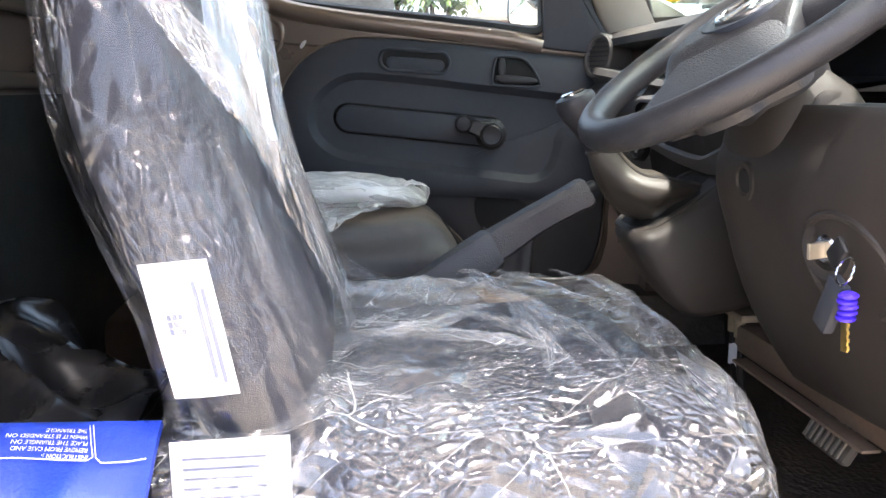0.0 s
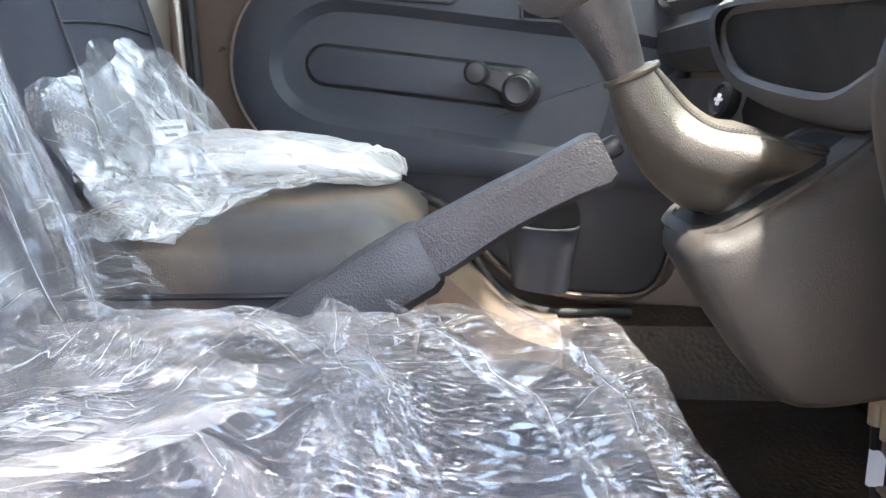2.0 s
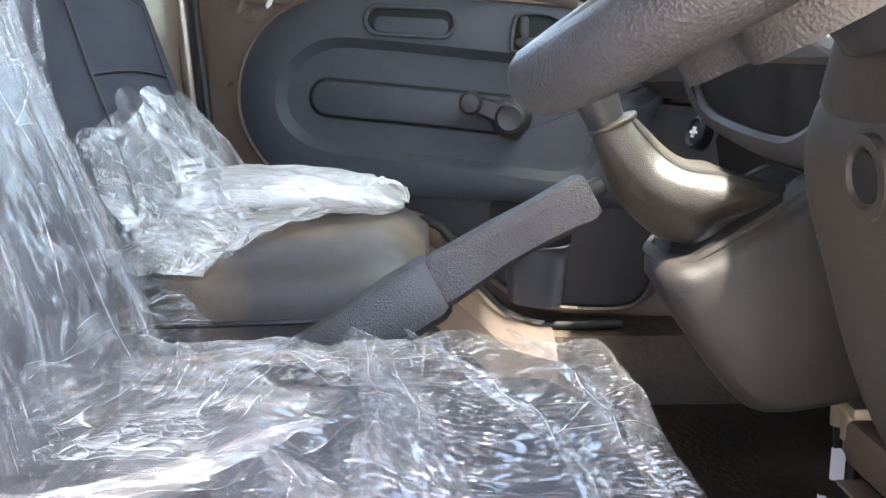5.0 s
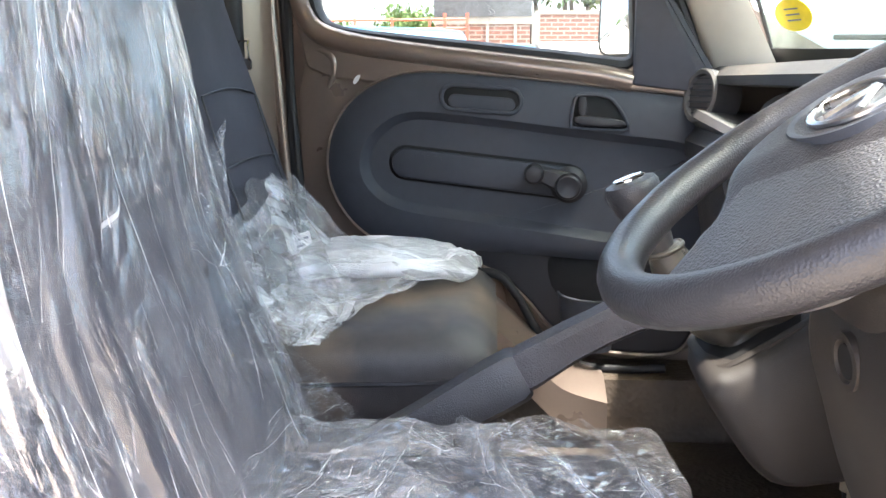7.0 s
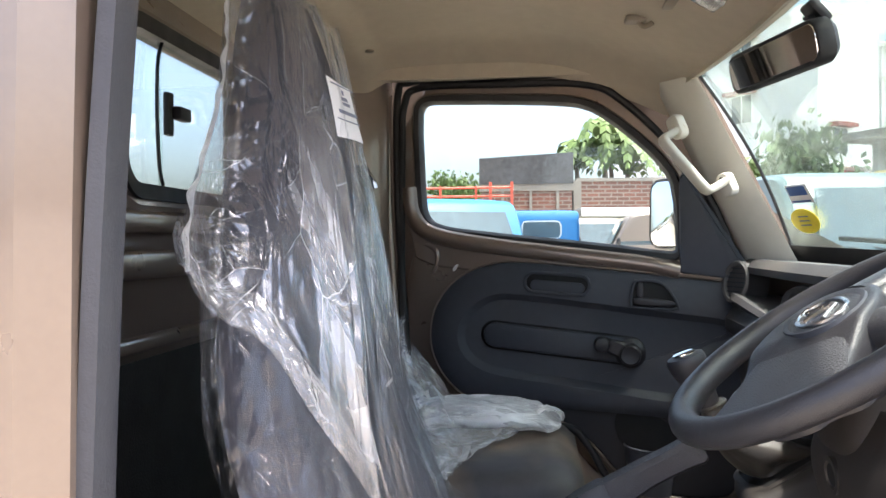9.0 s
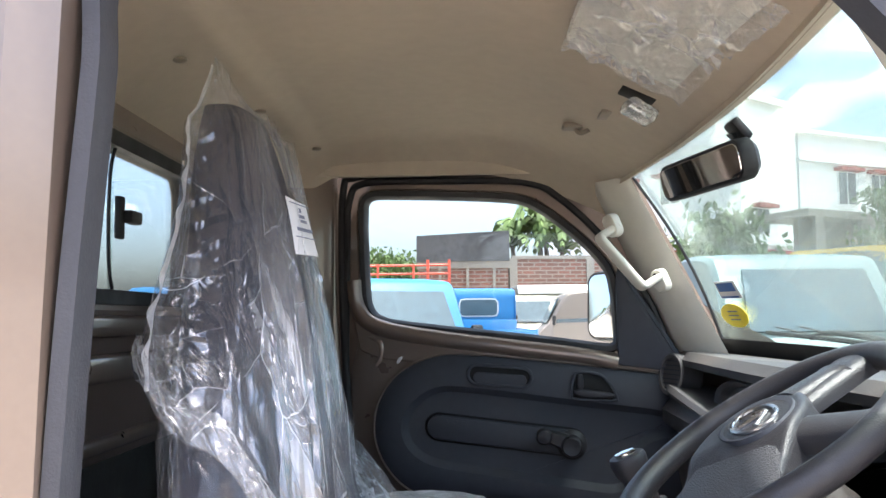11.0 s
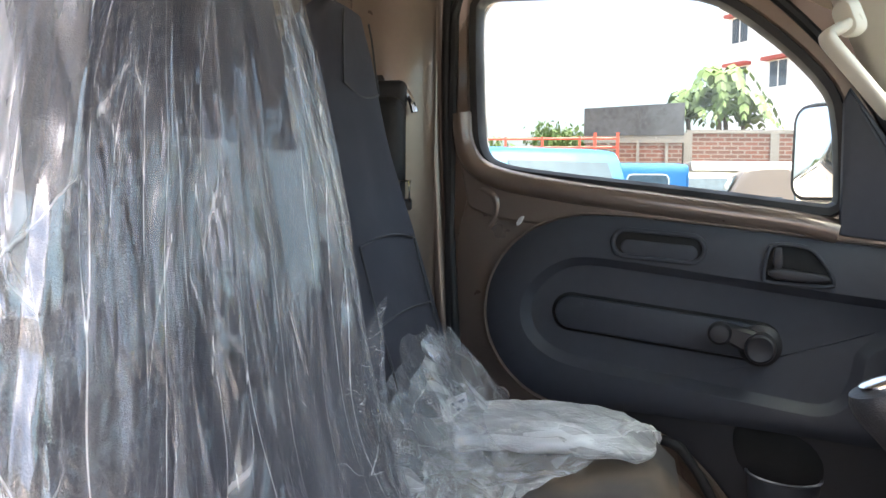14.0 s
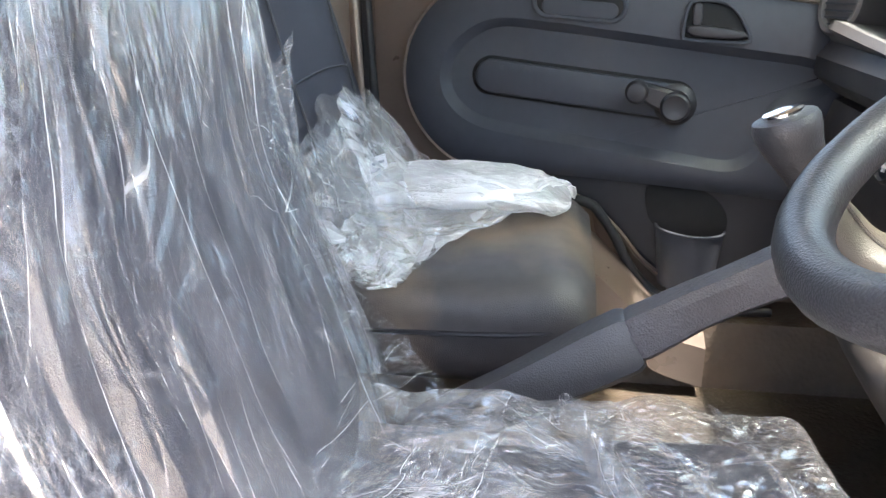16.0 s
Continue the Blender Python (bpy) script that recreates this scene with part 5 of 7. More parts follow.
part("upper_fascia", bm, DASH, dash)
bm = B()
loft(bm, [[Vector((dash_front(y) + dx, y, z)) for dx, z in ((0.03, 1.235), (0.02, 1.20), (0.04, 1.10), (0.09, 1.02), (0.20, 1.0), (0.20, 1.235))] for y in [0.25 + 0.395 * k / 14 for k in range(15)]])
part("glovebox", bm, DASH, dash)
# round vent at the passenger end
bm = B()
vm = frame_of((0.425, 0.585, 1.378), (-0.93, -0.33, 0.15))
lathe(bm, vm, [(0.048, -0.05), (0.048, 0.0), (0.044, 0.004), (0.038, 0.003), (0.036, -0.004)], 32)
vent = part("vent", bm, DASH_LIGHT, dash, "round air vent")
bm = B()
for k in range(-3, 4):
    w = math.sqrt(max(0.036 ** 2 - (k * 0.010) ** 2, 0)) * 0.97
    box(bm, (-w, k * 0.010 - 0.0012, -0.012), (w, k * 0.010 + 0.0012, 0.0), m=vm)
part("vent_slat", bm, TRIM, vent)
# storage bin in the centre
bm = B()
bo = resample([Vector(p) for p in ((-0.24, 1.300), (0.10, 1.305), (0.155, 1.292), (0.176, 1.262), (0.150, 1.224), (0.06, 1.206), (-0.05, 1.198), (-0.10, 1.199), (-0.24, 1.222))], 72, 1)
bi = resample([Vector(p) for p in ((-0.225, 1.276), (-0.11, 1.280), (0.09, 1.290), (0.124, 1.282), (0.134, 1.263), (0.116, 1.240), (0.04, 1.229), (-0.05, 1.223), (-0.085, 1.225), (-0.15, 1.243), (-0.225, 1.262))], 72, 1)
at = lambda lp, x0: [Vector((x0 + 0.35 * (1.24 - p.y), p.x, p.y)) for p in lp]
loft(bm, [at(inset(bo, -0.004), 0.44), at(bo, 0.375), at(inset(bo, 0.005), 0.368), at(inset(bi, -0.005), 0.366), at(bi, 0.371), at(bi, 0.376)], cap=False)
part("bin_frame", bm, DASH_LIGHT, dash, "grey rim of the storage bin")
# inner walls are coloured black to give the bin its shaded depth
bm = B()
loft(bm, [at(inset(bi, -0.001), 0.374), at(inset(bi, 0.004), 0.46), at(inset(bi, 0.02), 0.47)])
part("bin_inside", bm, RUBBER, dash, "inside of the storage bin, black for its shade")
bm = B()
pod = [(0.20 + 0.175 * math.cos(math.pi * k / 20), 1.330 + 0.062 * math.sin(math.pi * k / 20) ** 0.7) for k in range(21)]
loft(bm, [[Vector((x, 0.20 + (y - 0.20) * k, 1.33 + (z - 1.33) * k)) for y, z in pod] for x, k in ((0.475, 0.80), (0.46, 0.86), (0.455, 0.95), (0.462, 1.0), (0.60, 0.9))])
part("instrument_pod", bm, DASH_LIGHT, dash, "grey rounded pod on the shelf")

# ---------------------------------------------------------------- yard, walls, buildings
GROUND = mat("dusty_yard", (0.36, 0.31, 0.25), 0.9, 0, 0.25, 0.6, 0.4, 6)
solo("ground", surf(B(), lambda u, v: Vector(((u - 0.5) * 1600, (v - 0.5) * 1600, 0)), 9, 9), GROUND, "pale dusty concrete yard", "ground", kind="structure")
WHITEWALL = mat("white_render", (0.78, 0.78, 0.76), 0.8, 0, 0.06, 0.6, 0.2, 8)
CONC = mat("grey_concrete", (0.24, 0.215, 0.185), 0.85, 0, 0.2, 2)
SHEDM = mat("tarred_sheet", (0.06, 0.06, 0.065), 0.8, 0, 0.6, 0.9)
REDP = mat("red_paint", (0.32, 0.06, 0.045), 0.6, 0, 0.15, 3)
PANE = mat("dark_window_glass", (0.06, 0.07, 0.08), 0.1, 0, 0.2, 1)
BARK = mat("bark", (0.12, 0.09, 0.06), 0.9, 0, 0.3, 6)
LEAF = mat("foliage", (0.075, 0.12, 0.03), 0.6, 0, 0.45, 1.5)
PALM = mat("palm_leaf", (0.10, 0.15, 0.035), 0.6, 0, 0.4, 2)


def brick_mat():
    m = mat("red_brick", (0.34, 0.13, 0.085), 0.85, 0, 0.3, 3)
    nd, lk = m.node_tree.nodes, m.node_tree.links
    br, tc = nd.new("ShaderNodeTexBrick"), nd.new("ShaderNodeTexCoord")
    mp = nd.new("ShaderNodeMapping")
    mp.inputs["Rotation"].default_value = (radians(90), 0, 0)
    br.inputs["Scale"].default_value = 1.0
    br.inputs["Brick Width"].default_value, br.inputs["Row Height"].default_value, br.inputs["Mortar Size"].default_value = 0.46, 0.15, 0.025
    br.inputs["Color1"].default_value, br.inputs["Color2"].default_value = (0.21, 0.085, 0.06, 1), (0.15, 0.07, 0.052, 1)
    br.inputs["Mortar"].default_value = (0.24, 0.19, 0.155, 1)
    lk.new(tc.outputs["Object"], mp.inputs["Vector"])
    lk.new(mp.outputs[0], br.inputs["Vector"])
    lk.new(br.outputs["Color"], nd["Principled BSDF"].inputs["Base Color"])
    return m


BRICK = brick_mat()
SX, SZ = 0.65, 0.35                    # the shed stands a little along the wall
shed = thing("brick_shed", (SX - 0.7, 30, 0), "brick shed topped with blackened sheet walls", "shed")
part("brick_wall", box(B(), (SX - 2.55, 30, 0), (SX + 0.85, 34, SZ + 3.02)), BRICK, shed)
part("ring_beam", box(B(), (SX - 2.6, 29.95, SZ + 3.02), (SX + 0.9, 34, SZ + 3.28)), CONC, shed)
bm = B()
loft(bm, [[Vector((SX + x, y, SZ + z)) for y, z in ((29.92, 3.28), (29.92, 4.26 + 0.05 * (x + 2.6)), (34, 4.4 + 0.05 * (x + 2.6)), (34, 3.28))] for x in (-2.6, -1.6, -0.7, 0.1, 0.9)])
part("sheet_wall", bm, SHEDM, shed)
for x in (-1.72, -0.68, 0.32):
    part("post", box(B(), (SX + x - 0.05, 29.85, 0), (SX + x + 0.05, 29.95, SZ + 3.02)), CONC, shed)


def garden_wall(p0, p1, h, label, pitch=3.0):
    a, b = Vector(p0), Vector(p1)
    d = b - a
    ang = math.atan2(d.y, d.x)
    m = Matrix.Translation((a.x, a.y, 0)) @ Matrix.Rotation(ang, 4, "Z")
    w = thing("boundary_wall", (a.x, a.y, 0), label, "wall", "yard walls")
    part("brickwork", box(B(), (0, -0.11, 0), (d.length, 0.11, h), m=m), BRICK, w)
    part("coping", box(B(), (-0.05, -0.16, h), (d.length + 0.05, 0.16, h + 0.12), m=m), CONC, w)
    for k in range(int(d.length / pitch) + 1):
        part("pier", box(B(), (k * pitch - 0.15, -0.17, 0), (k * pitch + 0.15, 0.17, h + 0.02), m=m), CONC, w)
    return w


garden_wall((1.7, 30.6), (9.5, 31.5), 3.75, "weathered brick yard wall with concrete piers")
garden_wall((9.6, 24.0), (24, 33.0), 3.2, "brick boundary wall below the white building")


def building(foot, h, label, windows, cornices):
    """A rendered block on a footprint; windows: (edge, along, z, width, height)."""
    b = thing("white_building", (foot[0][0], foot[0][1], 0), label, "building")
    bm = B()
    loft(bm, [[Vector((x, y, z)) for x, y in foot] for z in (0, h)])
    part("wall", bm, WHITEWALL, b)
    n = len(foot)
    for z in cornices:
        bm = B()
        c = sum((Vector(p) for p in foot), Vector((0, 0))) / n
        lp = [c + (Vector(p) - c) * (1 + 0.25 / (Vector(p) - c).length) for p in foot]
        loft(bm, [[Vector((p.x, p.y, z + q)) for p in lp] for q in (-0.09, 0.09)])
        part("cornice", bm, WHITEWALL, b)
    for e, al, z, w, hh in windows:
        p, q = Vector(foot[e]), Vector(foot[(e + 1) % n])
        d = (q - p).normalized()
        o = p + d * al
        nr = Vector((d.y, -d.x))
        m = Matrix(((d.x, nr.x, 0, o.x), (d.y, nr.y, 0, o.y), (0, 0, 1, z), (0, 0, 0, 1)))
        fr = part("window", box(B(), (-w / 2, -0.05, 0), (w / 2, 0.06, hh), m=m), WHITEWALL, b)
        for s in (-1, 1):
            part("pane", box(B(), (s * w / 4 - w / 4 + 0.05, 0.03, 0.06), (s * w / 4 + w / 4 - 0.05, 0.085, hh - 0.06), m=m), PANE, fr)
        part("awning", box(B(), (-w / 2 - 0.2, 0.0, hh), (w / 2 + 0.2, 0.45, hh + 0.16), m=m), REDP, b)
    return b


wins = [(1, k, 3.0, 1.15, 1.15) for k in (0.9, 2.75, 4.4)] + [(1, 1.4, 5.0, 1.0, 1.15)]
wins += [(0, k, z, 1.1, 1.3) for z in (3.0, 6.6, 9.0) for k in (1.5, 4.0, 6.5, 9.0)]
building([(3.8, 44), (11.6, 34.0), (15.0, 36.6), (7.2, 47)], 11.2, "three-storey white rendered building with red window canopies", wins, (4.6, 10.9))
building([(15.1, 36.6), (22, 40.0), (18, 49), (10.5, 46)], 10.0, "white rendered wing with a flat parapet", [(0, 3.0, 6.6, 1.2, 1.6), (0, 5.2, 6.6, 1.2, 1.6), (0, 3.0, 3.2, 1.2, 1.4)], (8.6, 9.9))
lean = thing("concrete_lean_to", (14, 27, 0), "grey concrete lean-to above the boundary wall", "shed")
for x, y in ((12.0, 27.4), (14.2, 28.8), (17, 30.5)):
    part("post", box(B(), (x - 0.15, y - 0.15, 0), (x + 0.15, y + 0.15, 4.9)), CONC, lean)
bm = B()
loft(bm, [[Vector((x, y, z)) for x, y in ((11.6, 27.2), (20, 32.2), (19, 34.5), (10.6, 29.4))] for z in (4.9, 5.15)])
part("slab", bm, CONC, lean)
bm = B()
loft(bm, [[Vector((x, y, z)) for x, y in ((11.7, 28.4), (19.5, 33.2), (19.4, 33.4), (11.6, 28.6))] for z in (3.2, 4.9)])
part("back_wall", bm, CONC, lean)


def tree(at, h, spread, seed, label, leaf=0.16, count=2200, crown_z=0.55):
    rng = random.Random(seed)
    t = thing("tree", at, label, "tree", "yard trees")
    base = Vector(at)
    bm = B()
    tips = []
    top = base + Vector((rng.uniform(-0.3, 0.3), rng.uniform(-0.3, 0.3), h * 0.7))
    tube(bm, bez([base, base.lerp(top, 0.5) + Vector((0.12, 0, 0)), top], 8), lambda f: 0.14 * h / 5 * (1 - 0.7 * f), 8)
    for k in range(9):
        s = base.lerp(top, rng.uniform(0.45, 1.0))
        a = rng.uniform(0, 6.28)
        e = s + Vector((math.cos(a) * spread * rng.uniform(0.4, 0.8), math.sin(a) * spread * rng.uniform(0.4, 0.8), h * rng.uniform(0.08, 0.3)))
        tube(bm, bez([s, s.lerp(e, 0.5) + Vector((0, 0, 0.1)), e], 6), lambda f: 0.05 * h / 5 * (1 - 0.7 * f), 6)
        tips += [e, s.lerp(e, 0.6)]
    tips.append(top + Vector((0, 0, h * 0.2)))
    part("trunk", bm, BARK, t)
    vs, fs = [], []
    for k in range(count):
        c = rng.choice(tips)
        p = c + Vector((rng.gauss(0, 1), rng.gauss(0, 1), rng.gauss(0, 0.75))) * spread * 0.22
        m = Euler((rng.uniform(0, 6), rng.uniform(0, 6), rng.uniform(0, 6))).to_matrix()
        w = leaf * rng.uniform(0.6, 1.3)
        i = len(vs)
        vs += [p + m @ Vector(q) for q in ((-w, 0, 0), (0, -w * 0.45, 0.02), (w, 0, 0), (0, w * 0.45, 0.02))]
        fs.append((i, i + 1, i + 2, i + 3))
    me = bpy.data.meshes.new("crown")
    me.from_pydata(vs, [], fs)
    me.materials.append(LEAF)
    ob = new("crown", me)
    ob.parent = t
    ob.matrix_parent_inverse = Matrix.Translation(base).inverted()
    return t


for k in range(9):
    tree((-16 + 2.0 * k, 48 + (k % 3) * 2, 0), 4.4 + 0.5 * ((k * 7) % 4), 2.1, 10 + k, "green broadleaf tree beyond the yard", 0.2, 1700)
tree((6.9, 21.5, 0), 4.3, 1.7, 31, "bushy green tree by the boundary wall", 0.17, 2600)
tree((5.6, 22.5, 0), 3.9, 1.3, 32, "bushy green tree by the boundary wall", 0.17, 1800)
tree((14.6, 27.6, 0), 6.2, 1.2, 33, "leafy shrub growing over a lean-to roof", 0.15, 1500)
tree((-26, 5, 0), 5.0, 2.4, 41, "hazy green tree across the yard", 0.2, 1500)


def palm(at, h, seed):
    rng = random.Random(seed)
    t = thing("banana_palm", at, "broad-leaved palm with drooping fronds", "palm", "palms")
    base = Vector(at)
    top = base + Vector((rng.uniform(-0.3, 0.3), 0, h))
    part("trunk", tube(B(), bez([base, base.lerp(top, 0.5) + Vector((0.1, 0, 0)), top], 8), lambda f: 0.16 * (1 - 0.5 * f), 8), BARK, t)
    for k in range(15):
        a = 2 * math.pi * k / 15 + rng.uniform(-0.2, 0.2)
        ln, up = rng.uniform(1.2, 1.9), rng.uniform(0.2, 1.2)
        d = Vector((math.cos(a), math.sin(a), 0))
        mid = bez([top, top + d * ln * 0.5 + Vector((0, 0, up)), top + d * ln + Vector((0, 0, up * 0.3 - 0.3))], 9)
        side = d.cross(Vector((0, 0, 1)))
        bm = B()
        for i in range(8):
            f0, f1 = i / 8, (i + 1) / 8
            for s in (-1, 1):
                w0 = 0.26 * math.sin(math.pi * min(0.15 + f0 * 0.85, 1)) * s
                p, q = Vector(mid[i]), Vector(mid[i + 1])
                bm.faces.new([bm.verts.new(v) for v in (p, q.lerp(p, 0.25), p.lerp(q, 0.85) + side * w0 - Vector((0, 0, 0.12)), p + side * w0 - Vector((0, 0, 0.10)))])
        part("frond", bm, PALM, t)
    return t


for x, y, h, s in ((2.0, 32.4, 4.5, 1), (2.6, 32.0, 5.0, 2), (3.3, 32.6, 4.7, 3), (3.9, 32.1, 4.2, 4), (2.9, 33.2, 5.3, 5)):
    palm((x, y, 0), h, s)

# ---------------------------------------------------------------- vehicles
def paint(name, color):
    return mat(name, color, 0.5, 0, 0.08, 2, coat=0.12)


P_BLUE, P_SKY = paint("bright_blue_paint", (0.005, 0.12, 0.30)), paint("pale_blue_paint", (0.010, 0.125, 0.25))
P_WHITE, P_CREAM = paint("white_paint", (0.45, 0.46, 0.46)), paint("cream_paint", (0.28, 0.25, 0.18))
P_TAUPE, P_TEAL = paint("taupe_truck_paint", (0.20, 0.165, 0.14)), paint("pale_teal_paint", (0.13, 0.185, 0.19))
P_YELLOW, P_RED = paint("yellow_paint", (0.75, 0.48, 0.06)), paint("red_rack_paint", (0.55, 0.09, 0.05))
TYRE = mat("tyre_rubber", (0.02, 0.02, 0.02), 0.8)
LAMP = mat("lamp_glass", (0.75, 0.76, 0.78), 0.1, 0.3)
VGLASS = mat("vehicle_glass", (0.05, 0.08, 0.10), 0.08, 0, 0.25, 1, spec=0.5)


def wheel_of(parent, x, y, r=0.29):
    w = part("wheel", lathe(B(), frame_of((x, y - 0.09, r), (0, 1, 0)), [(r * 0.6, 0.01), (r * 0.93, 0), (r, 0.03), (r, 0.15), (r * 0.93, 0.18), (r * 0.6, 0.17)], 24), TYRE, parent)
    part("wheel_disc", lathe(B(), frame_of((x, y - 0.085, r), (0, 1, 0)), [(r * 0.62, 0.02), (r * 0.5, 0.03), (r * 0.2, 0.005), (r * 0.05, 0.005), (r * 0.05, 0.165), (r * 0.2, 0.165), (r * 0.5, 0.14), (r * 0.62, 0.15)], 20), LAMP, w)


def pickup(label, body, bed=None, load=True):
    """A small cab-over pickup at the origin, its front towards +x."""
    bed = bed or body
    t = thing("pickup_truck", (0, 0, 0), label, "truck", "parked trucks")
    bm = B()
    prof = [(0.95, 0.45), (1.02, 0.62), (1.0, 0.90), (0.86, 1.08), (0.72, 1.16), (0.38, 1.80), (0.22, 1.88), (-0.35, 1.91), (-0.52, 1.88), (-0.56, 1.70), (-0.56, 0.45)]
    lp = resample(prof, 60, 1)
    loft(bm, [[Vector((p.x - 0.05 * k, y, p.y - 0.05 * k * (p.y > 1.2))) for p in lp] for y, k in ((-0.76, 1.0), (-0.72, 0.25), (-0.5, 0), (0.5, 0), (0.72, 0.25), (0.76, 1.0))])
    part("cab", bm, body, t)
    bm = B()
    q = [(0.735, 0.60, 1.19), (0.735, -0.60, 1.19), (0.455, -0.54, 1.72), (0.455, 0.54, 1.72)]
    o = Vector((0.025, 0, 0.012))
    loft(bm, [[Vector(v) for v in q], [Vector(v) + o for v in q]])
    ws_ = part("windscreen", bm, VGLASS, t, "windscreen reflecting the sky")
    for s in (-1, 1):
        tube_pts = [(0.775, s * 0.1, 1.17), (0.74, s * 0.1 - 0.28, 1.24)]
        part("wiper", tube(B(), tube_pts, 0.008, 6), RUBBER, t)
        bm = B()
        q = [(0.56, 1.20), (0.32, 1.70), (-0.36, 1.72), (-0.40, 1.22)]
        loft(bm, [[Vector((x, s * (0.765 - 0.03 * (z > 1.5)), z)) for x, z in q], [Vector((x, s * (0.745 - 0.03 * (z > 1.5)), z)) for x, z in q]])
        part("side_window", bm, VGLASS, t)
        part("headlight", box(B(), (0.93, s * 0.55 - 0.13, 0.72), (1.03, s * 0.55 + 0.13, 0.90), 0.03), LAMP, t)
        mi = part("mirror", box(B(), (0.55, s * 0.90 - 0.07, 1.15), (0.63, s * 0.90 + 0.07, 1.36), 0.03), RUBBER, t)
        part("mirror_arm", tube(B(), [(0.58, s * 0.75, 1.18), (0.59, s * 0.86, 1.2)], 0.015, 6), RUBBER, mi)
    part("bumper", box(B(), (0.90, -0.74, 0.36), (1.06, 0.74, 0.60), 0.04), RUBBER, t)
    part("grille", box(B(), (0.99, -0.36, 0.72), (1.03, 0.36, 0.86), 0.015), RUBBER, t)
    lp = resample(rrect(-0.38, 1.34, 0.38, 1.66, 0.07), 32)
    part("rear_window", loft(B(), [[Vector((-0.565, p.x, p.y)) for p in lp], [Vector((-0.58, p.x, p.y)) for p in lp]]), VGLASS, t)
    lp2 = inset(lp, -0.03)
    part("window_seal", loft(B(), [[Vector((-0.562, p.x, p.y)) for p in lp2], [Vector((-0.57, p.x, p.y)) for p in lp2]]), P_WHITE, t)
    part("bed_floor", box(B(), (-3.1, -0.78, 0.68), (-0.62, 0.78, 0.76), 0.01), bed, t)
    for s in (-1, 1):
        part("bed_side", box(B(), (-3.1, s * 0.77 - 0.02, 0.74), (-0.62, s * 0.77 + 0.02, 1.08), 0.008), bed, t)
    part("tailgate", box(B(), (-3.13, -0.77, 0.74), (-3.09, 0.77, 1.08), 0.008), bed, t)
    part("headboard", box(B(), (-0.66, -0.77, 0.74), (-0.62, 0.77, 1.25), 0.008), bed, t)
    part("chassis", box(B(), (-3.0, -0.3, 0.42), (0.8, 0.3, 0.68)), RUBBER, t)
    for x in (0.35, -2.1):
        for y in (-0.64, 0.64):
            wheel_of(t, x, y)
    return t


def stand(ob, x, y, head, size=1.0):
    ob.matrix_basis = Matrix.Translation((x, y, 0)) @ Matrix.Rotation(radians(head), 4, "Z") @ Matrix.Scale(size, 4)
    return ob


blue = stand(pickup("pale blue pickup truck parked in the yard", P_SKY), -1.05, 8.6, -62, 1.05)
cobalt = stand(pickup("bright blue pickup truck with open cargo bed", P_BLUE), 0.17, 19.4, 95, 1.17)
teal = stand(pickup("pale teal pickup truck facing the cab", P_TEAL), 3.21, 7.45, -86, 1.13)
taupe = stand(pickup("taupe pickup truck with dusty sides", P_TAUPE), 2.75, 20.2, 180, 1.14)
white = stand(pickup("white pickup truck behind the cab", P_WHITE), -15.5, 2.0, 3)
cream = stand(pickup("cream pickup truck in a row", P_CREAM), 1.75, 24.2, -82, 1.15)
for src, x, y, hd in ((cream, 3.5, 24.6, -84), (cream, -4.6, 19.2, 96), (cobalt, -6.4, 16.8, 100), (white, -17.5, 4.6, 3), (cream, -18, 7.0, 3), (cobalt, -24, -2.4, 10)):
    copy_thing(src, Matrix.Translation((x, y, 0)) @ Matrix.Rotation(radians(hd), 4, "Z"))


def bus(label, body, band, ln, h=2.75):
    """A parked bus at the origin along x."""
    t = thing("bus", (0, 0, 0), label, "bus", "parked buses")
    lp = resample([(-1.15, 0.45), (1.15, 0.45), (1.15, h - 0.25), (0.95, h), (-0.95, h), (-1.15, h - 0.25)], 48, 1)
    part("body", loft(B(), [[Vector((x, p.x * k, 0.45 + (p.y - 0.45) * k2)) for p in lp] for x, k, k2 in ((-ln / 2, 0.95, 0.98), (-ln / 2 + 0.12, 1, 1), (ln / 2 - 0.12, 1, 1), (ln / 2, 0.95, 0.98))]), body, t)
    part("roof_band", loft(B(), [[Vector((x, p.x * 1.02, 0.0 + p.y * 1.01)) for p in resample([(-1.15, h - 0.3), (1.15, h - 0.3), (1.13, h - 0.2), (0.95, h), (-0.95, h), (-1.13, h - 0.2)], 30)] for x in (-ln / 2, ln / 2)]), band, t)
    n = int(ln / 1.15)
    for s in (-1, 1):
        for k in range(n):
            x = -ln / 2 + 0.35 + k * (ln - 0.5) / n
            part("window", box(B(), (x, s * 1.16 - 0.015, h - 1.15), (x + (ln - 0.5) / n - 0.12, s * 1.16 + 0.015, h - 0.42), 0.01), VGLASS, t)
    for x in (-ln / 2 + 1.5, ln / 2 - 1.8):
        for y in (-1.0, 1.0):
            wheel_of(t, x, y, 0.42)
    return t


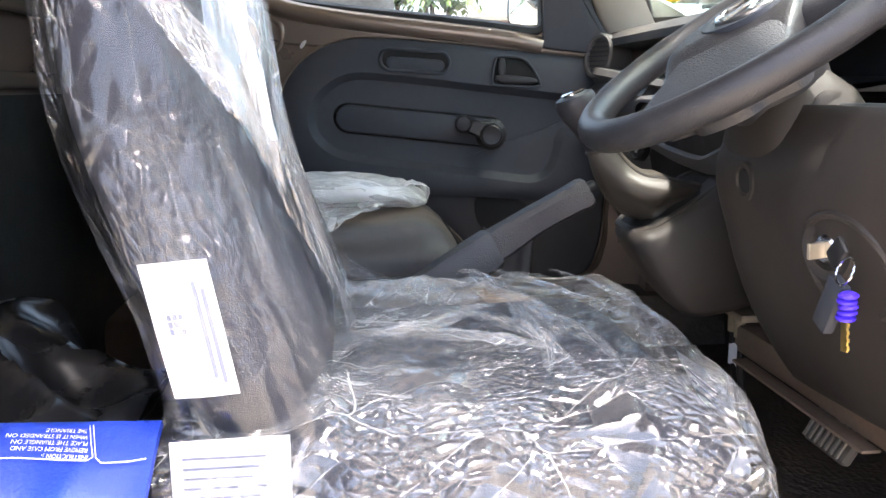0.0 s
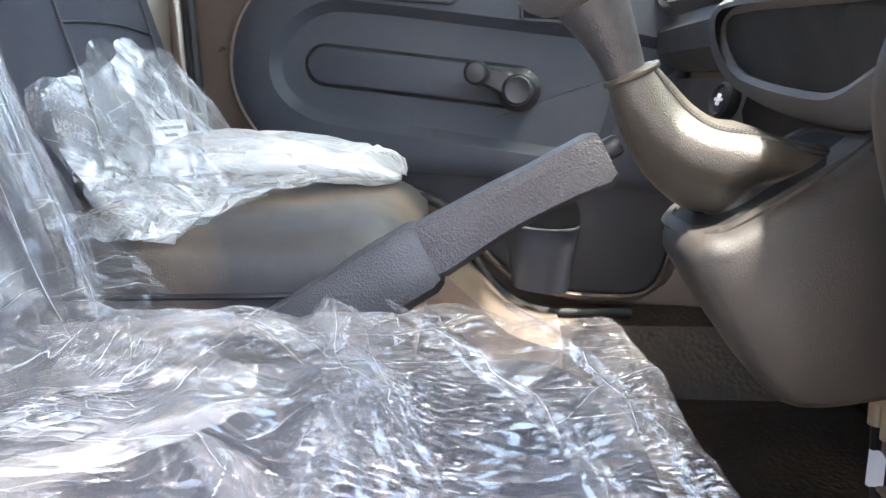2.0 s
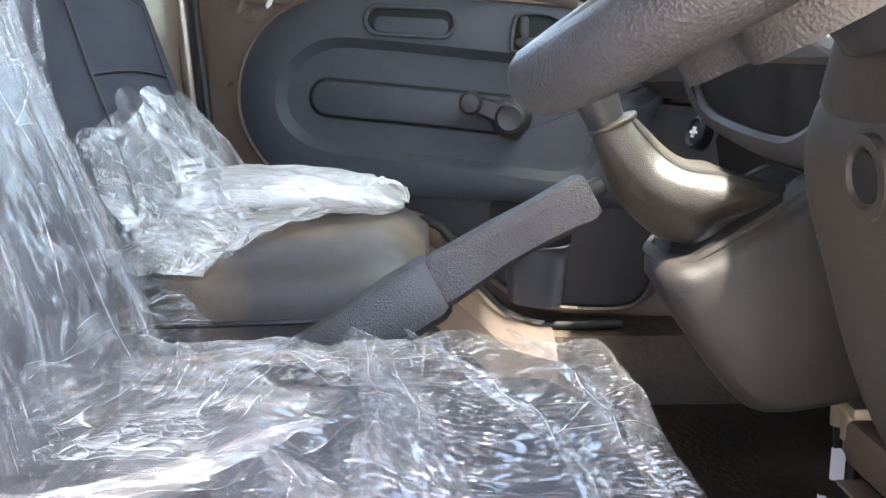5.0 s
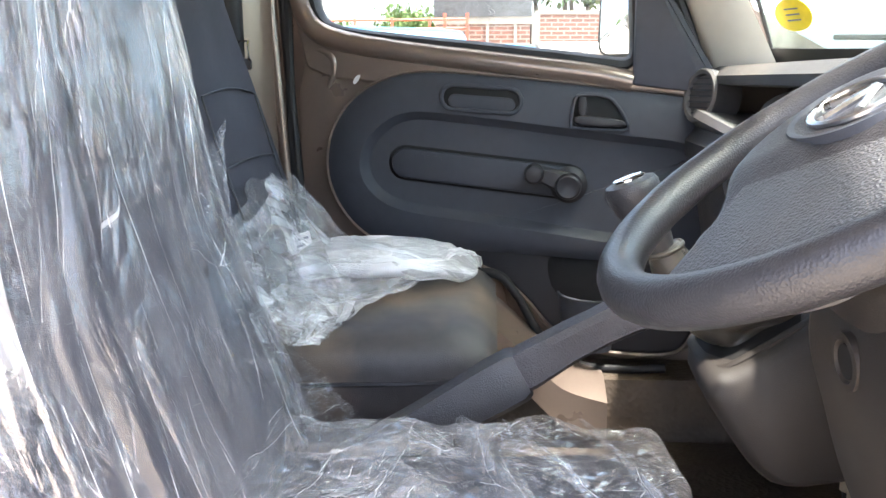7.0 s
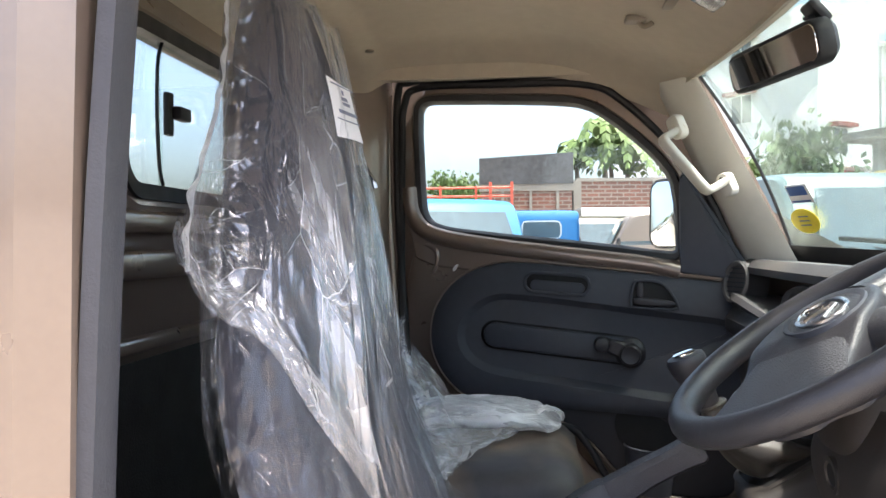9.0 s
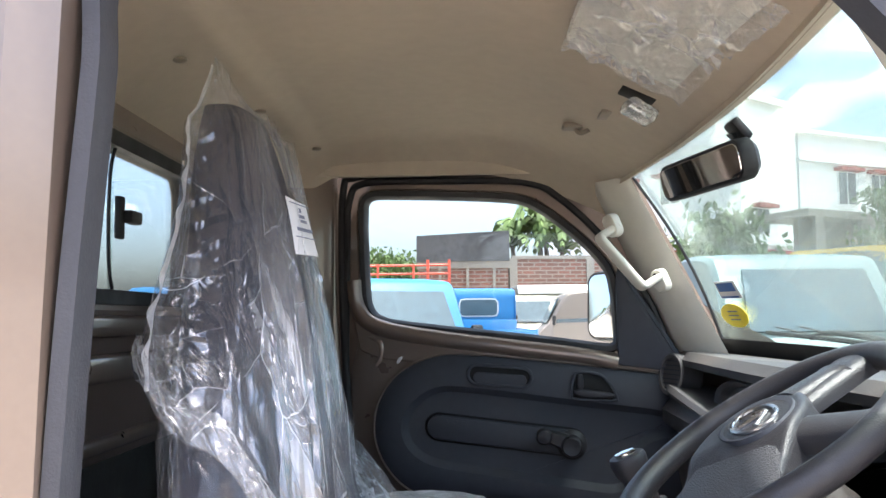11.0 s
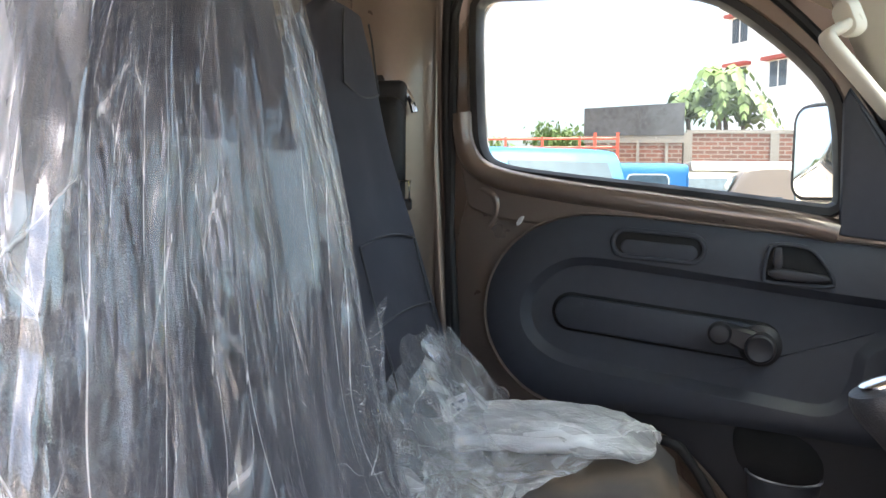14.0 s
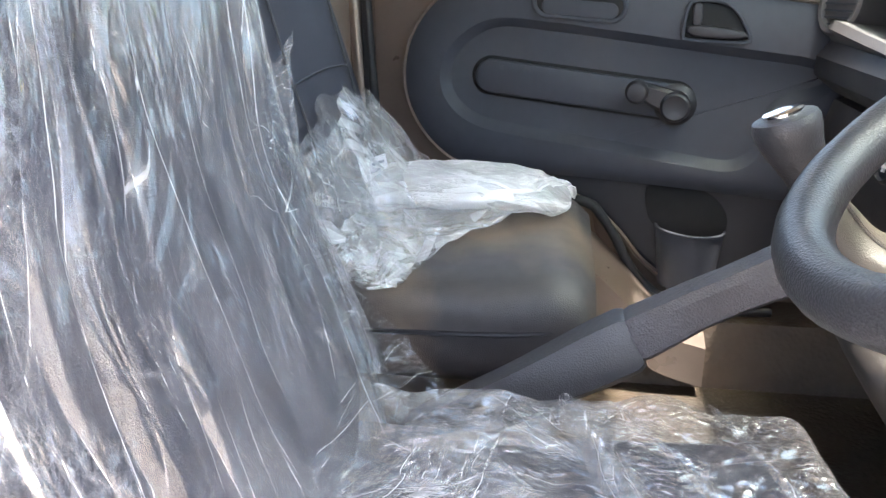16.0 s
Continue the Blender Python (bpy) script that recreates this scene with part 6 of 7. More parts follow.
stand(bus("yellow-roofed bus parked along the wall", P_TEAL, P_YELLOW, 9), 10.6, 17.5, 38)
stand(bus("cream bus with dark windows in the yard", P_CREAM, P_WHITE, 8, 2.6), 5.6, 28.6, 4)
stand(bus("cream bus beneath a red rail", P_CREAM, P_YELLOW, 6, 2.3), -4.0, 24.5, 4)
rack = thing("cargo_rail", (-4, 22, 0), "red tubular cargo rails of a stored body", "rail")
for z in (2.52, 2.74, 2.98):
    part("rail", tube(B(), [(-6.6, 22, z), (-0.55, 22.2, z + 0.03)], 0.035, 8), P_RED, rack)
for k in range(7):
    x = -6.6 + 6.05 * k / 6
    part("post", box(B(), (x - 0.03, 21.97 + 0.03 * k, 0), (x + 0.03, 22.03 + 0.03 * k, 3.05)), P_RED, rack)
for x in (-1.15, -0.55):
    part("end_post", box(B(), (x - 0.04, 22.1, 2.45), (x + 0.04, 22.18, 3.16)), P_RED, rack)
# ---------------------------------------------------------------- polythene covers
def back_pt(a, z, ox, oy):
    f, h, t = back_tab(D_FRONT, z), back_tab(D_HALF, z), back_tab(D_THICK, z)
    c, s = math.cos(a), math.sin(a)
    C, S = math.copysign(abs(c) ** 0.68, c), math.copysign(abs(s) ** 0.68, s)
    return Vector((f - t / 2 + (t / 2 + (ox if C > 0 else 0.008)) * C, back_tab(D_MID, z) + (h + oy) * S, z)), C, S


def hem(a):
    """Lower edge of the loose bag at the angle a."""
    c, s = math.cos(a), math.sin(a)
    near = max(0.0, -s) ** 1.2
    side = 1.40 - 0.13 * c
    front = 1.085 if c > 0 else 1.40
    return side * near + front * (1 - near) + 0.012 * n3(3 * a, 1.7, 0)


def bag_back(u, v):
    a = 2 * math.pi * u
    z0 = hem(a)
    if v < 0.88:
        z = z0 + (1.735 - z0) * (v / 0.88)
        k = 0.0
    else:
        z = 1.735
        k = (v - 0.88) / 0.12
    loose = math.sin(math.pi * min(max((z - 1.05) / 0.72, 0), 1))
    p, C, S = back_pt(a, z, 0.012 + 0.006 * loose, 0.012 + 0.010 * loose)
    corner = max(0.0, -0.7 * C - 0.7 * S) ** 3
    bulge = math.exp(-((z - 1.49) / 0.10) ** 2)
    p += Vector((-0.016, -0.004, 0)) * corner * bulge
    crease = max(0.0, 0.75 * C - 0.65 * S) ** 6
    p += Vector((0.022, -0.026, 0)) * crease * loose
    c_, s_ = math.cos(a), math.sin(a)
    flank = max(0.0, -S) ** 2
    wr = 0.010 * ridge(2.0 * c_ + 5, 2.4 * s_, z * 0.8) ** 2 + (0.015 - 0.006 * flank) * folded(7 * c_, 7 * s_ + 3, z * (1.6 + 4.0 * flank) + 0.6 * c_) + (0.006 - 0.004 * flank) * folded(16 * c_ + 4, 16 * s_, z * (4 + 9 * flank) + 2 * c_)
    flare = 0.006 * max(0.0, 1 - v * 5) * (0.5 + n3(5 * a, 0, 2))
    if C < -0.2:
        wr = 0.008 + (wr - 0.008) * 0.3
    p += Vector((C, S, 0)).normalized() * (wr + flare - 0.008)
    if k > 0:
        top = Vector((-0.316 + 0.004 * S, -0.232 + 0.118 * max(-1, min(1, (p.y - back_tab(D_MID, 1.735)) / 0.11)), 1.795 + 0.012 * n3(9 * p.y, 3, 1) + (0.018 if S < -0.6 else 0)))
        e = k ** 0.7
        p = p.lerp(top, e)
        p.z = 1.735 + (top.z - 1.735) * k ** 1.1
    return p


cover = thing("backrest_cover", (-0.2, DS, 1.1), "loose crumpled clear plastic bag over the driver's backrest", "plastic cover")
part("front_film", surf(B(), lambda u, v: bag_back((0.90 + 0.73 * u) % 1.0, v), 310, 150), FILM, cover, angle=180)
part("side_film", surf(B(), lambda u, v: bag_back(0.63 + 0.27 * u, v), 140, 150), FLANK, cover, "side of the bag, whitened for its silver sheen", angle=180)
# welded seam down the rear corner of the bag
bm = B()
rows = []
for k in range(70):
    v = k / 69
    q = bag_back(0.685, v * 0.985)
    o = Vector((-0.25, -1, 0)).normalized()
    wv = Vector((0.004 * n3(v * 16, 2, 5), 0, 0))
    rows.append([q + wv * 0.3, q + o * 0.006 + wv, q + o * 0.012 + wv * 1.6 + Vector((0.003, 0, 0))])
loft(bm, rows, cap=False, closed=False)
part("welded_seam", bm, film_mat("welded_film", 0.5, 0.12, (90, 80, 100), 0.02, 3.0, 0.5, 0.15, 0.3, 1.0, 0.6, 0.7), cover, "milky welded seam", angle=180)


def wrap_back(u, v):
    a = 2 * math.pi * u
    z = 1.02 + 0.46 * v
    p, C, S = back_pt(a, z, 0.008, 0.010)
    wr = 0.008 * ridge(3 * math.cos(a) + 2, 3 * math.sin(a) + 9, z * 5) + 0.004 * ridge(8 * math.cos(a), 8 * math.sin(a), z * 12 + a)
    return p + Vector((C, S, 0)).normalized() * (wr - 0.002)


part("inner_wrap", surf(B(), wrap_back, 150, 60, closed_u=True), FILM_THIN, cover, angle=180)
# thick milky hem of the bag
bm = B()
pts = []
for k in range(60):
    a = math.pi * (1.02 + 0.72 * k / 59)
    pts.append((a, k / 59))
rows = []
for a, f in pts:
    w = 0.020 + 0.004 * n3(f * 6, 4, 4)
    row = []
    for j in range(5):
        v = j / 4
        q = bag_back(a / (2 * math.pi), 0.0)
        q2 = bag_back(a / (2 * math.pi), 0.10)
        d = (q2 - q).normalized()
        o = Vector((math.cos(a), math.sin(a), 0))
        row.append(q + d * (w * 2 * v) + o * (0.006 + 0.004 * math.sin(3.1 * v) + 0.0012 * n3(f * 14, v * 3, 8)))
    rows.append(row)
loft(bm, rows, cap=False, closed=False)
part("folded_hem", bm, HEMFILM, cover, "milky folded hem", angle=180)


def fold_band(bm, pts, w, height, amp=0.004, seed=0.0, n=60):
    """A folded band of film lying along pts."""
    line_ = bez(pts, n)
    rows = []
    for i, p in enumerate(line_):
        t = (line_[min(i + 1, n - 1)] - line_[max(i - 1, 0)]).normalized()
        side = t.cross(Vector((0, 0, 1))).normalized()
        f = i / (n - 1)
        env = 0.15 + 0.9 * math.sin(math.pi * min(f * 1.03 + 0.03, 1)) ** 0.8
        ww = w * env * (1 + 0.25 * n3(f * 5, seed, 0))
        row = []
        for j in range(9):
            v = j / 8 * 2 - 1
            lift = (1 - abs(v - 0.3) / (0.7 if v > 0.3 else 1.3)) ** 1.3
            row.append(p + side * v * ww + Vector((0, 0, height * env * lift + amp * 1.6 * (folded(f * 9, v * 1.3 + seed, 3) - 0.3) + 0.002)))
        rows.append(row)
    return loft(bm, rows, cap=False, closed=False)


CS = resample([Vector((-0.600, 0.915)), Vector((-0.597, 1.0)), Vector((-0.582, 1.05)), Vector((-0.53, 1.08)), Vector((-0.345, 1.076)), Vector((-0.165, 1.083)), Vector((-0.118, 1.062)), Vector((-0.098, 1.0)), Vector((-0.096, 0.96)), Vector((-0.3, 0.90))], 400, 1)
CS = [p for p in CS if p.y > 0.916]
i0 = min(range(len(CS)), key=lambda i: CS[i].x + CS[i].y * 0.3)
CS = CS[i0:] + CS[:i0]
if CS[5].y < CS[0].y:
    CS = [CS[0]] + CS[:0:-1]


def cush_film(u, v):
    k = u * (len(CS) - 1)
    i = min(int(k), len(CS) - 2)
    c = CS[i].lerp(CS[i + 1], k - i)
    if v < 0.80:
        x, drop, sh = -0.24 + 0.455 * v / 0.8, 0.0, 0.0
    else:
        f = (v - 0.8) / 0.2
        x, drop, sh = 0.215 + 0.028 * math.sin(f * math.pi / 2), 0.15 * f * f, 0.10 * f
    y = -0.347 + (c.x + 0.347) * (1 - sh)
    z = c.y - drop * max(0.0, min(1.0, (c.y - 0.90) / 0.15))
    up = max(0.0, min(1.0, (c.y - 1.03) / 0.04))
    r1 = ridge(x * 5.5 + 1.5 * y, y * 3.2 - x * 1.4, 0.3)
    r2 = ridge(x * 9 - 4 * y, y * 12 + 5 * x, 2.1)
    r3 = folded(x * 15 + 3 * y, y * 7 - x * 3, 7.7)
    r4 = folded(x * 34 - 12 * y, y * 14 + x * 10, 3.1)
    d = 0.008 * r1 ** 2 + 0.002 * r2 + 0.009 * r3 + 0.0035 * r4
    far = max(0.0, 1 - abs(y + 0.125) / 0.05)
    d += far * 0.018 * max(0, n3(x * 14, 5, 1) + 0.25)
    out = Vector((0.4 * max(0, v - 0.75) * 4, (-1 if y < -0.35 else 1) * (1 - up) * 0.9, 0.25 + 0.75 * up)).normalized()
    return Vector((x, y, z)) + out * d


seat_cover = thing("cushion_cover", (0, DS, 1.0), "crumpled clear plastic sheet over the driver's cushion", "plastic cover")
part("sheet", surf(B(), cush_film, 280, 190), FILM_FLAT, seat_cover, angle=180)
ZC = 1.096
for k, (pts, w, h) in enumerate((
        ([(0.037, -0.150, 1.088), (0.050, -0.20, ZC), (0.066, -0.262, ZC), (0.086, -0.341, ZC), (0.101, -0.406, ZC), (0.118, -0.47, ZC), (0.13, -0.56, 1.085)], 0.017, 0.012),
        ([(-0.10, -0.25, 1.098), (-0.051, -0.246, 1.098), (-0.004, -0.225, ZC), (0.058, -0.262, ZC)], 0.022, 0.008),
        ([(-0.08, -0.43, ZC), (-0.036, -0.412, ZC), (-0.005, -0.39, ZC), (0.025, -0.351, ZC), (0.05, -0.335, ZC)], 0.010, 0.010),
        ([(0.015, -0.365, ZC), (0.049, -0.408, ZC), (0.073, -0.447, ZC), (0.085, -0.53, 1.092)], 0.011, 0.009),
        ([(-0.10, -0.415, ZC), (-0.041, -0.426, ZC), (0.006, -0.441, ZC), (0.052, -0.462, ZC), (0.08, -0.50, ZC)], 0.014, 0.007),
        ([(0.065, -0.33, ZC), (0.071, -0.386, ZC), (0.075, -0.45, ZC), (0.06, -0.54, 1.088)], 0.009, 0.008),
        ([(0.077, -0.173, ZC), (0.125, -0.27, ZC), (0.164, -0.37, ZC), (0.17, -0.446, ZC), (0.165, -0.54, 1.085)], 0.007, 0.005),
        ([(0.15, -0.154, 1.09), (0.18, -0.26, ZC), (0.198, -0.369, ZC), (0.20, -0.452, ZC)], 0.006, 0.004),
        )):
    part("fold", fold_band(B(), pts, w, h, 0.0025, k * 3.3), BAGFILM, seat_cover, angle=180)
# flap hanging from the backrest bag to the cushion
FL = [Vector((-0.195, -0.115, 1.36)), Vector((-0.175, -0.10, 1.20)), Vector((-0.09, -0.11, 1.10)), Vector((0.03, -0.33, 1.100)), Vector((-0.15, -0.36, 1.13)), Vector((-0.185, -0.24, 1.30))]
def flap(u, v):
    a = bez([FL[0], FL[1], FL[2], FL[3]], 41)[round(u * 40)]
    b = bez([FL[0], FL[5], FL[4], FL[3]], 41)[round(u * 40)]
    p = Vector(a).lerp(Vector(b), v)
    return p + Vector((0.6, 0, 0.8)) * (0.014 * ridge(u * 3, v * 4, 1.1) * math.sin(math.pi * v) + 0.005 * n3(u * 14, v * 12, 2))
part("flap", surf(B(), flap, 41, 24), FILM, cover, angle=180)

# ---------------------------------------------------------------- bags and sheet on the passenger seat
def crumple(p, amp, s, seed):
    return amp * (ridge(p.x * s + seed, p.y * s, p.z * s) - 0.5) + 0.5 * amp * n3(p.x * s * 2.4, p.y * s * 2.4 + seed, p.z * s * 2.4)


bm = B()
axis_pts = bez([(-0.27, 0.315, 1.118), (-0.20, 0.345, 1.135), (-0.10, 0.365, 1.135), (-0.01, 0.39, 1.125), (0.045, 0.40, 1.108)], 70)
loops = []
for i, c in enumerate(axis_pts):
    f = i / 69
    hy = smooth_table([(0, 0.02), (0.08, 0.05), (0.3, 0.075), (0.6, 0.085), (0.85, 0.075), (0.95, 0.05), (1, 0.02)], f)
    hz = smooth_table([(0, 0.012), (0.1, 0.026), (0.4, 0.028), (0.8, 0.022), (1, 0.008)], f)
    lp = []
    for k in range(56):
        a = 2 * math.pi * k / 56
        q = c + Vector((0, hy * math.cos(a), hz * math.sin(a)))
        q += Vector((0, math.cos(a), math.sin(a))) * crumple(q, 0.006, 14, 3)
        q.z = max(q.z, 1.094)
        lp.append(q)
    loops.append(lp)
loft(bm, loops)
cbag = thing("crumpled_bag", (-0.1, 0.36, 1.10), "crumpled milky plastic bag lying on the passenger cushion", "plastic bag")
WHITEBAG = film_mat("white_bag_film", 0.42, 0.14, (80, 60, 100), 0.03, 4.0, 0.6, 0.18, 0.4, 1.0, 0.6, 0.7)
part("body", bm, WHITEBAG, cbag, angle=180)
part("twisted_neck", fold_band(B(), [(-0.30, 0.30, 1.12), (-0.26, 0.315, 1.14), (-0.19, 0.34, 1.150), (-0.12, 0.35, 1.156)], 0.034, 0.008, 0.006, 1.0), WHITEBAG, cbag, angle=180)
part("gathered_end", fold_band(B(), [(-0.03, 0.33, 1.135), (0.0, 0.37, 1.142), (0.03, 0.41, 1.130), (0.048, 0.43, 1.105)], 0.030, 0.007, 0.006, 7.0), WHITEBAG, cbag, angle=180)

pbag = thing("parts_bag", (-0.29, 0.33, 1.10), "clear plastic bag of black parts with a paper label", "plastic bag")
def pbag_f(side):
    def f(u, v):
        y = 0.07 + 0.51 * u - 0.11 * u * v * v
        z = 1.085 + (0.158 + 0.026 * math.sin(5 * u - 1.5) + 0.008 * math.sin(17 * u)) * v
        x = back_tab(P_FRONT, z) + 0.030
        b = math.sin(math.pi * min(max(u, 0.0), 1.0)) ** 0.5 * (0.25 + 0.75 * (1 - v))
        p = Vector((x + (0.060 * b if side else -0.014) + 0.05 * (1 - v) ** 2, y, z))
        return p + Vector((crumple(p, 0.010, 11, 5 if side else 9), 0, 0))
    return f
part("film", surf(B(), pbag_f(1), 110, 60), film_mat("parts_bag_film", 0.13, 0.14, (60, 100, 130), 0.04, 2.5, 0.6, 0.12, 0.5, 1.0, 0.6, 0.5), pbag, angle=180)
part("film", surf(B(), pbag_f(0), 50, 40), FILM_FLAT, pbag, angle=180)
for k, (y, z, r) in enumerate(((0.40, 1.125, 0.034), (0.47, 1.125, 0.030), (0.34, 1.150, 0.03), (0.27, 1.125, 0.036), (0.20, 1.12, 0.028))):
    bm = B()
    lathe(bm, frame_of((-0.268, y, z), (0.3, 1, 0.4 * (k - 2))), [(r * 0.4, -r), (r, -r * 0.6), (r, r * 0.6), (r * 0.4, r)], 14)
    part("black_component", bm, TRIM_DARK, pbag)
bm = B()
lm = frame_of((-0.222, 0.318, 1.166), (0.9, -0.30, 0.25))
box(bm, (-0.034, -0.014, 0), (0.034, 0.014, 0.0008), m=lm)
lab = part("label", bm, PAPER, pbag, "small white paper label")
for z, w in ((0.005, 0.026), (-0.004, 0.012)):
    part("print", box(B(), (-w, z - 0.0018, 0.0009), (w, z + 0.0018, 0.0013), m=lm), INK, lab)

def sheet_f(u, v):
    a = Vector((-0.29, 0.30, 0)).lerp(Vector((0.0, 0.33, 0)), u)
    b = Vector((-0.29, 0.12, 0)).lerp(Vector((-0.155, 0.12, 0)), u)
    p = a.lerp(b, v)
    yy = abs(p.y - PS) / 0.228
    z = 1.019 + 0.089 * max(0.0, 1 - yy ** (1 / 0.55 * 1.0)) ** 0.31 if yy < 1 else 1.0
    return Vector((p.x, p.y, z + 0.004 + 0.010 * ridge(p.x * 14, p.y * 14, 3) + 0.004 * n3(p.x * 40, p.y * 40, 1)))
solo("plastic_sheet", surf(B(), sheet_f, 70, 60), film_mat("sheet_film", 0.22, 0.14, (20, 60, 150), 0.04, 2.5, 0.6, 0.12, 0.5, 1.0, 0.6, 0.6), "crinkled clear plastic sheet spread on the passenger cushion", "plastic sheet", angle=180)
bm = B()
box(bm, (-0.285, 0.20, 1.085), (-0.235, 0.30, 1.103), 0.006)
solo("belt_buckle", bm, TRIM_DARK, "black seat belt buckle lying on the cushion", "buckle")

# ---------------------------------------------------------------- roof fittings
bm = B()
rv = thing("rear_view_mirror", (0.34, -0.01, 1.73), "black rear-view mirror hung from the windscreen", "mirror")
MA, MB = Vector((0.297, 0.068, 1.722)), Vector((0.362, -0.148, 1.725))
mid_ = (MA + MB) / 2
ax_ = (MB - MA).normalized()
nrm_ = Vector((-0.946, -0.205, -0.20)).normalized()
ax_ = (ax_ - nrm_ * ax_.dot(nrm_)).normalized()
upv = ax_.cross(nrm_)
if upv.z < 0:
    upv = -upv
lp = resample(rrect(-0.126, -0.030, 0.126, 0.030, 0.02), 48)
pt = lambda p, d: mid_ + ax_ * p.x + upv * p.y + nrm_ * d
bm = B()
loft(bm, [[pt(p, 0.004) for p in inset(lp, 0.002)], [pt(p, 0.0) for p in lp], [pt(p, -0.018) for p in lp], [pt(p, -0.03) for p in inset(lp, 0.012)]])
part("housing", bm, RUBBER, rv)
part("mirror_glass", loft(B(), [[pt(p, 0.0045) for p in inset(lp, 0.006)], [pt(p, 0.0055) for p in inset(lp, 0.007)]]), MIRROR, rv)
part("stem", tube(B(), [mid_ - nrm_ * 0.02, mid_ - nrm_ * 0.05 + Vector((0.01, 0, 0.03)), Vector((0.385, -0.03, 1.785))], lambda f: 0.007 + 0.005 * f, 10), RUBBER, rv)
part("foot", box(B(), (-0.022, -0.02, -0.008), (0.022, 0.02, 0.008), 0.006, m=frame_of((0.392, -0.03, 1.79), (-0.7, 0, -0.6))), RUBBER, rv)

lamp_ = thing("dome_lamp", (0.235, 0.035, 1.85), "clear dome lamp hanging open from the headliner", "lamp")
rz = lambda x, y: roof_z(x, y)
# solid black block painted as the shaded hole above the lamp
part("recess", box(B(), (-0.024, -0.030, -0.002), (0.024, 0.030, 0.010), 0.003, m=frame_of((0.252, 0.030, rz(0.252, 0.030)), (0.42, 0, 1))), BLACK, lamp_)
part("lens", box(B(), (-0.022, -0.026, -0.03), (0.022, 0.026, -0.008), 0.005, m=frame_of((0.262, 0.024, rz(0.262, 0.024) - 0.006), (0.55, 0.1, 1))), glass_mat("lamp_lens", (0.8, 0.82, 0.85), 0.3, 0.5), lamp_)
part("bulb_holder", box(B(), (-0.012, -0.018, -0.014), (0.012, 0.018, 0.0), 0.003, m=frame_of((0.260, 0.024, rz(0.262, 0.024) - 0.008), (0.55, 0.1, 1))), CHROME, lamp_)

clipm = mat("clip_plastic", (0.22, 0.185, 0.14), 0.5)
clip = thing("visor_clip", (0.185, 0.33, 1.85), "beige visor clip on the headliner", "clip")
cz = rz(0.19, 0.33)
part("base", box(B(), (0.165, 0.31, cz - 0.008), (0.205, 0.345, cz + 0.004), 0.004), clipm, clip)
part("hook", tube(B(), bez([(0.19, 0.33, cz - 0.004), (0.20, 0.325, cz - 0.016), (0.215, 0.315, cz - 0.012)], 8), 0.005, 8), clipm, clip)
for x, y in ((0.228, 0.19), ):
    part("slot", box(B(), (x - 0.012, y - 0.03, rz(x, y) - 0.003), (x + 0.012, y + 0.03, rz(x, y) + 0.003), 0.002, m=None), clipm, clip)
for x, y in ((-0.455, -0.09), (-0.42, 0.26), (-0.47, 0.47), (-0.37, 0.575)):
    solo("trim_button", lathe(B(), frame_of((x, y, rz(x, y) + 0.001), (0, 0, -1)), [(0.012, 0), (0.012, 0.003), (0.009, 0.005), (0.003, 0.0055)], 16), clipm, "small headliner button", "button", kind="structure")

# driver's visor in its bag
def visor(u, v, off):
    y = -0.155 - 0.385 * u
    x = 0.118 + 0.148 * v
    return Vector((x, y, rz(x, y) - 0.022 - off - 0.012 * v))
vis = thing("sun_visor", (0.19, -0.35, 1.83), "sun visor still wrapped in crumpled plastic", "sun visor")
part("board", shell(B(), lambda u, v: visor(u, v, 0), lambda u, v: visor(u, v, -0.012), 16, 8), PILLAR, vis)
part("film", surf(B(), lambda u, v: visor(-0.03 + 1.06 * u, -0.06 + 1.12 * v, 0.006 + 0.010 * ridge(u * 9, v * 4, 2)) , 80, 40), film_mat("visor_film", 0.08, 0.16, (0, 40, 140), 0.03, 3.0, 0.7, 0.10, 0.5), vis, angle=180)

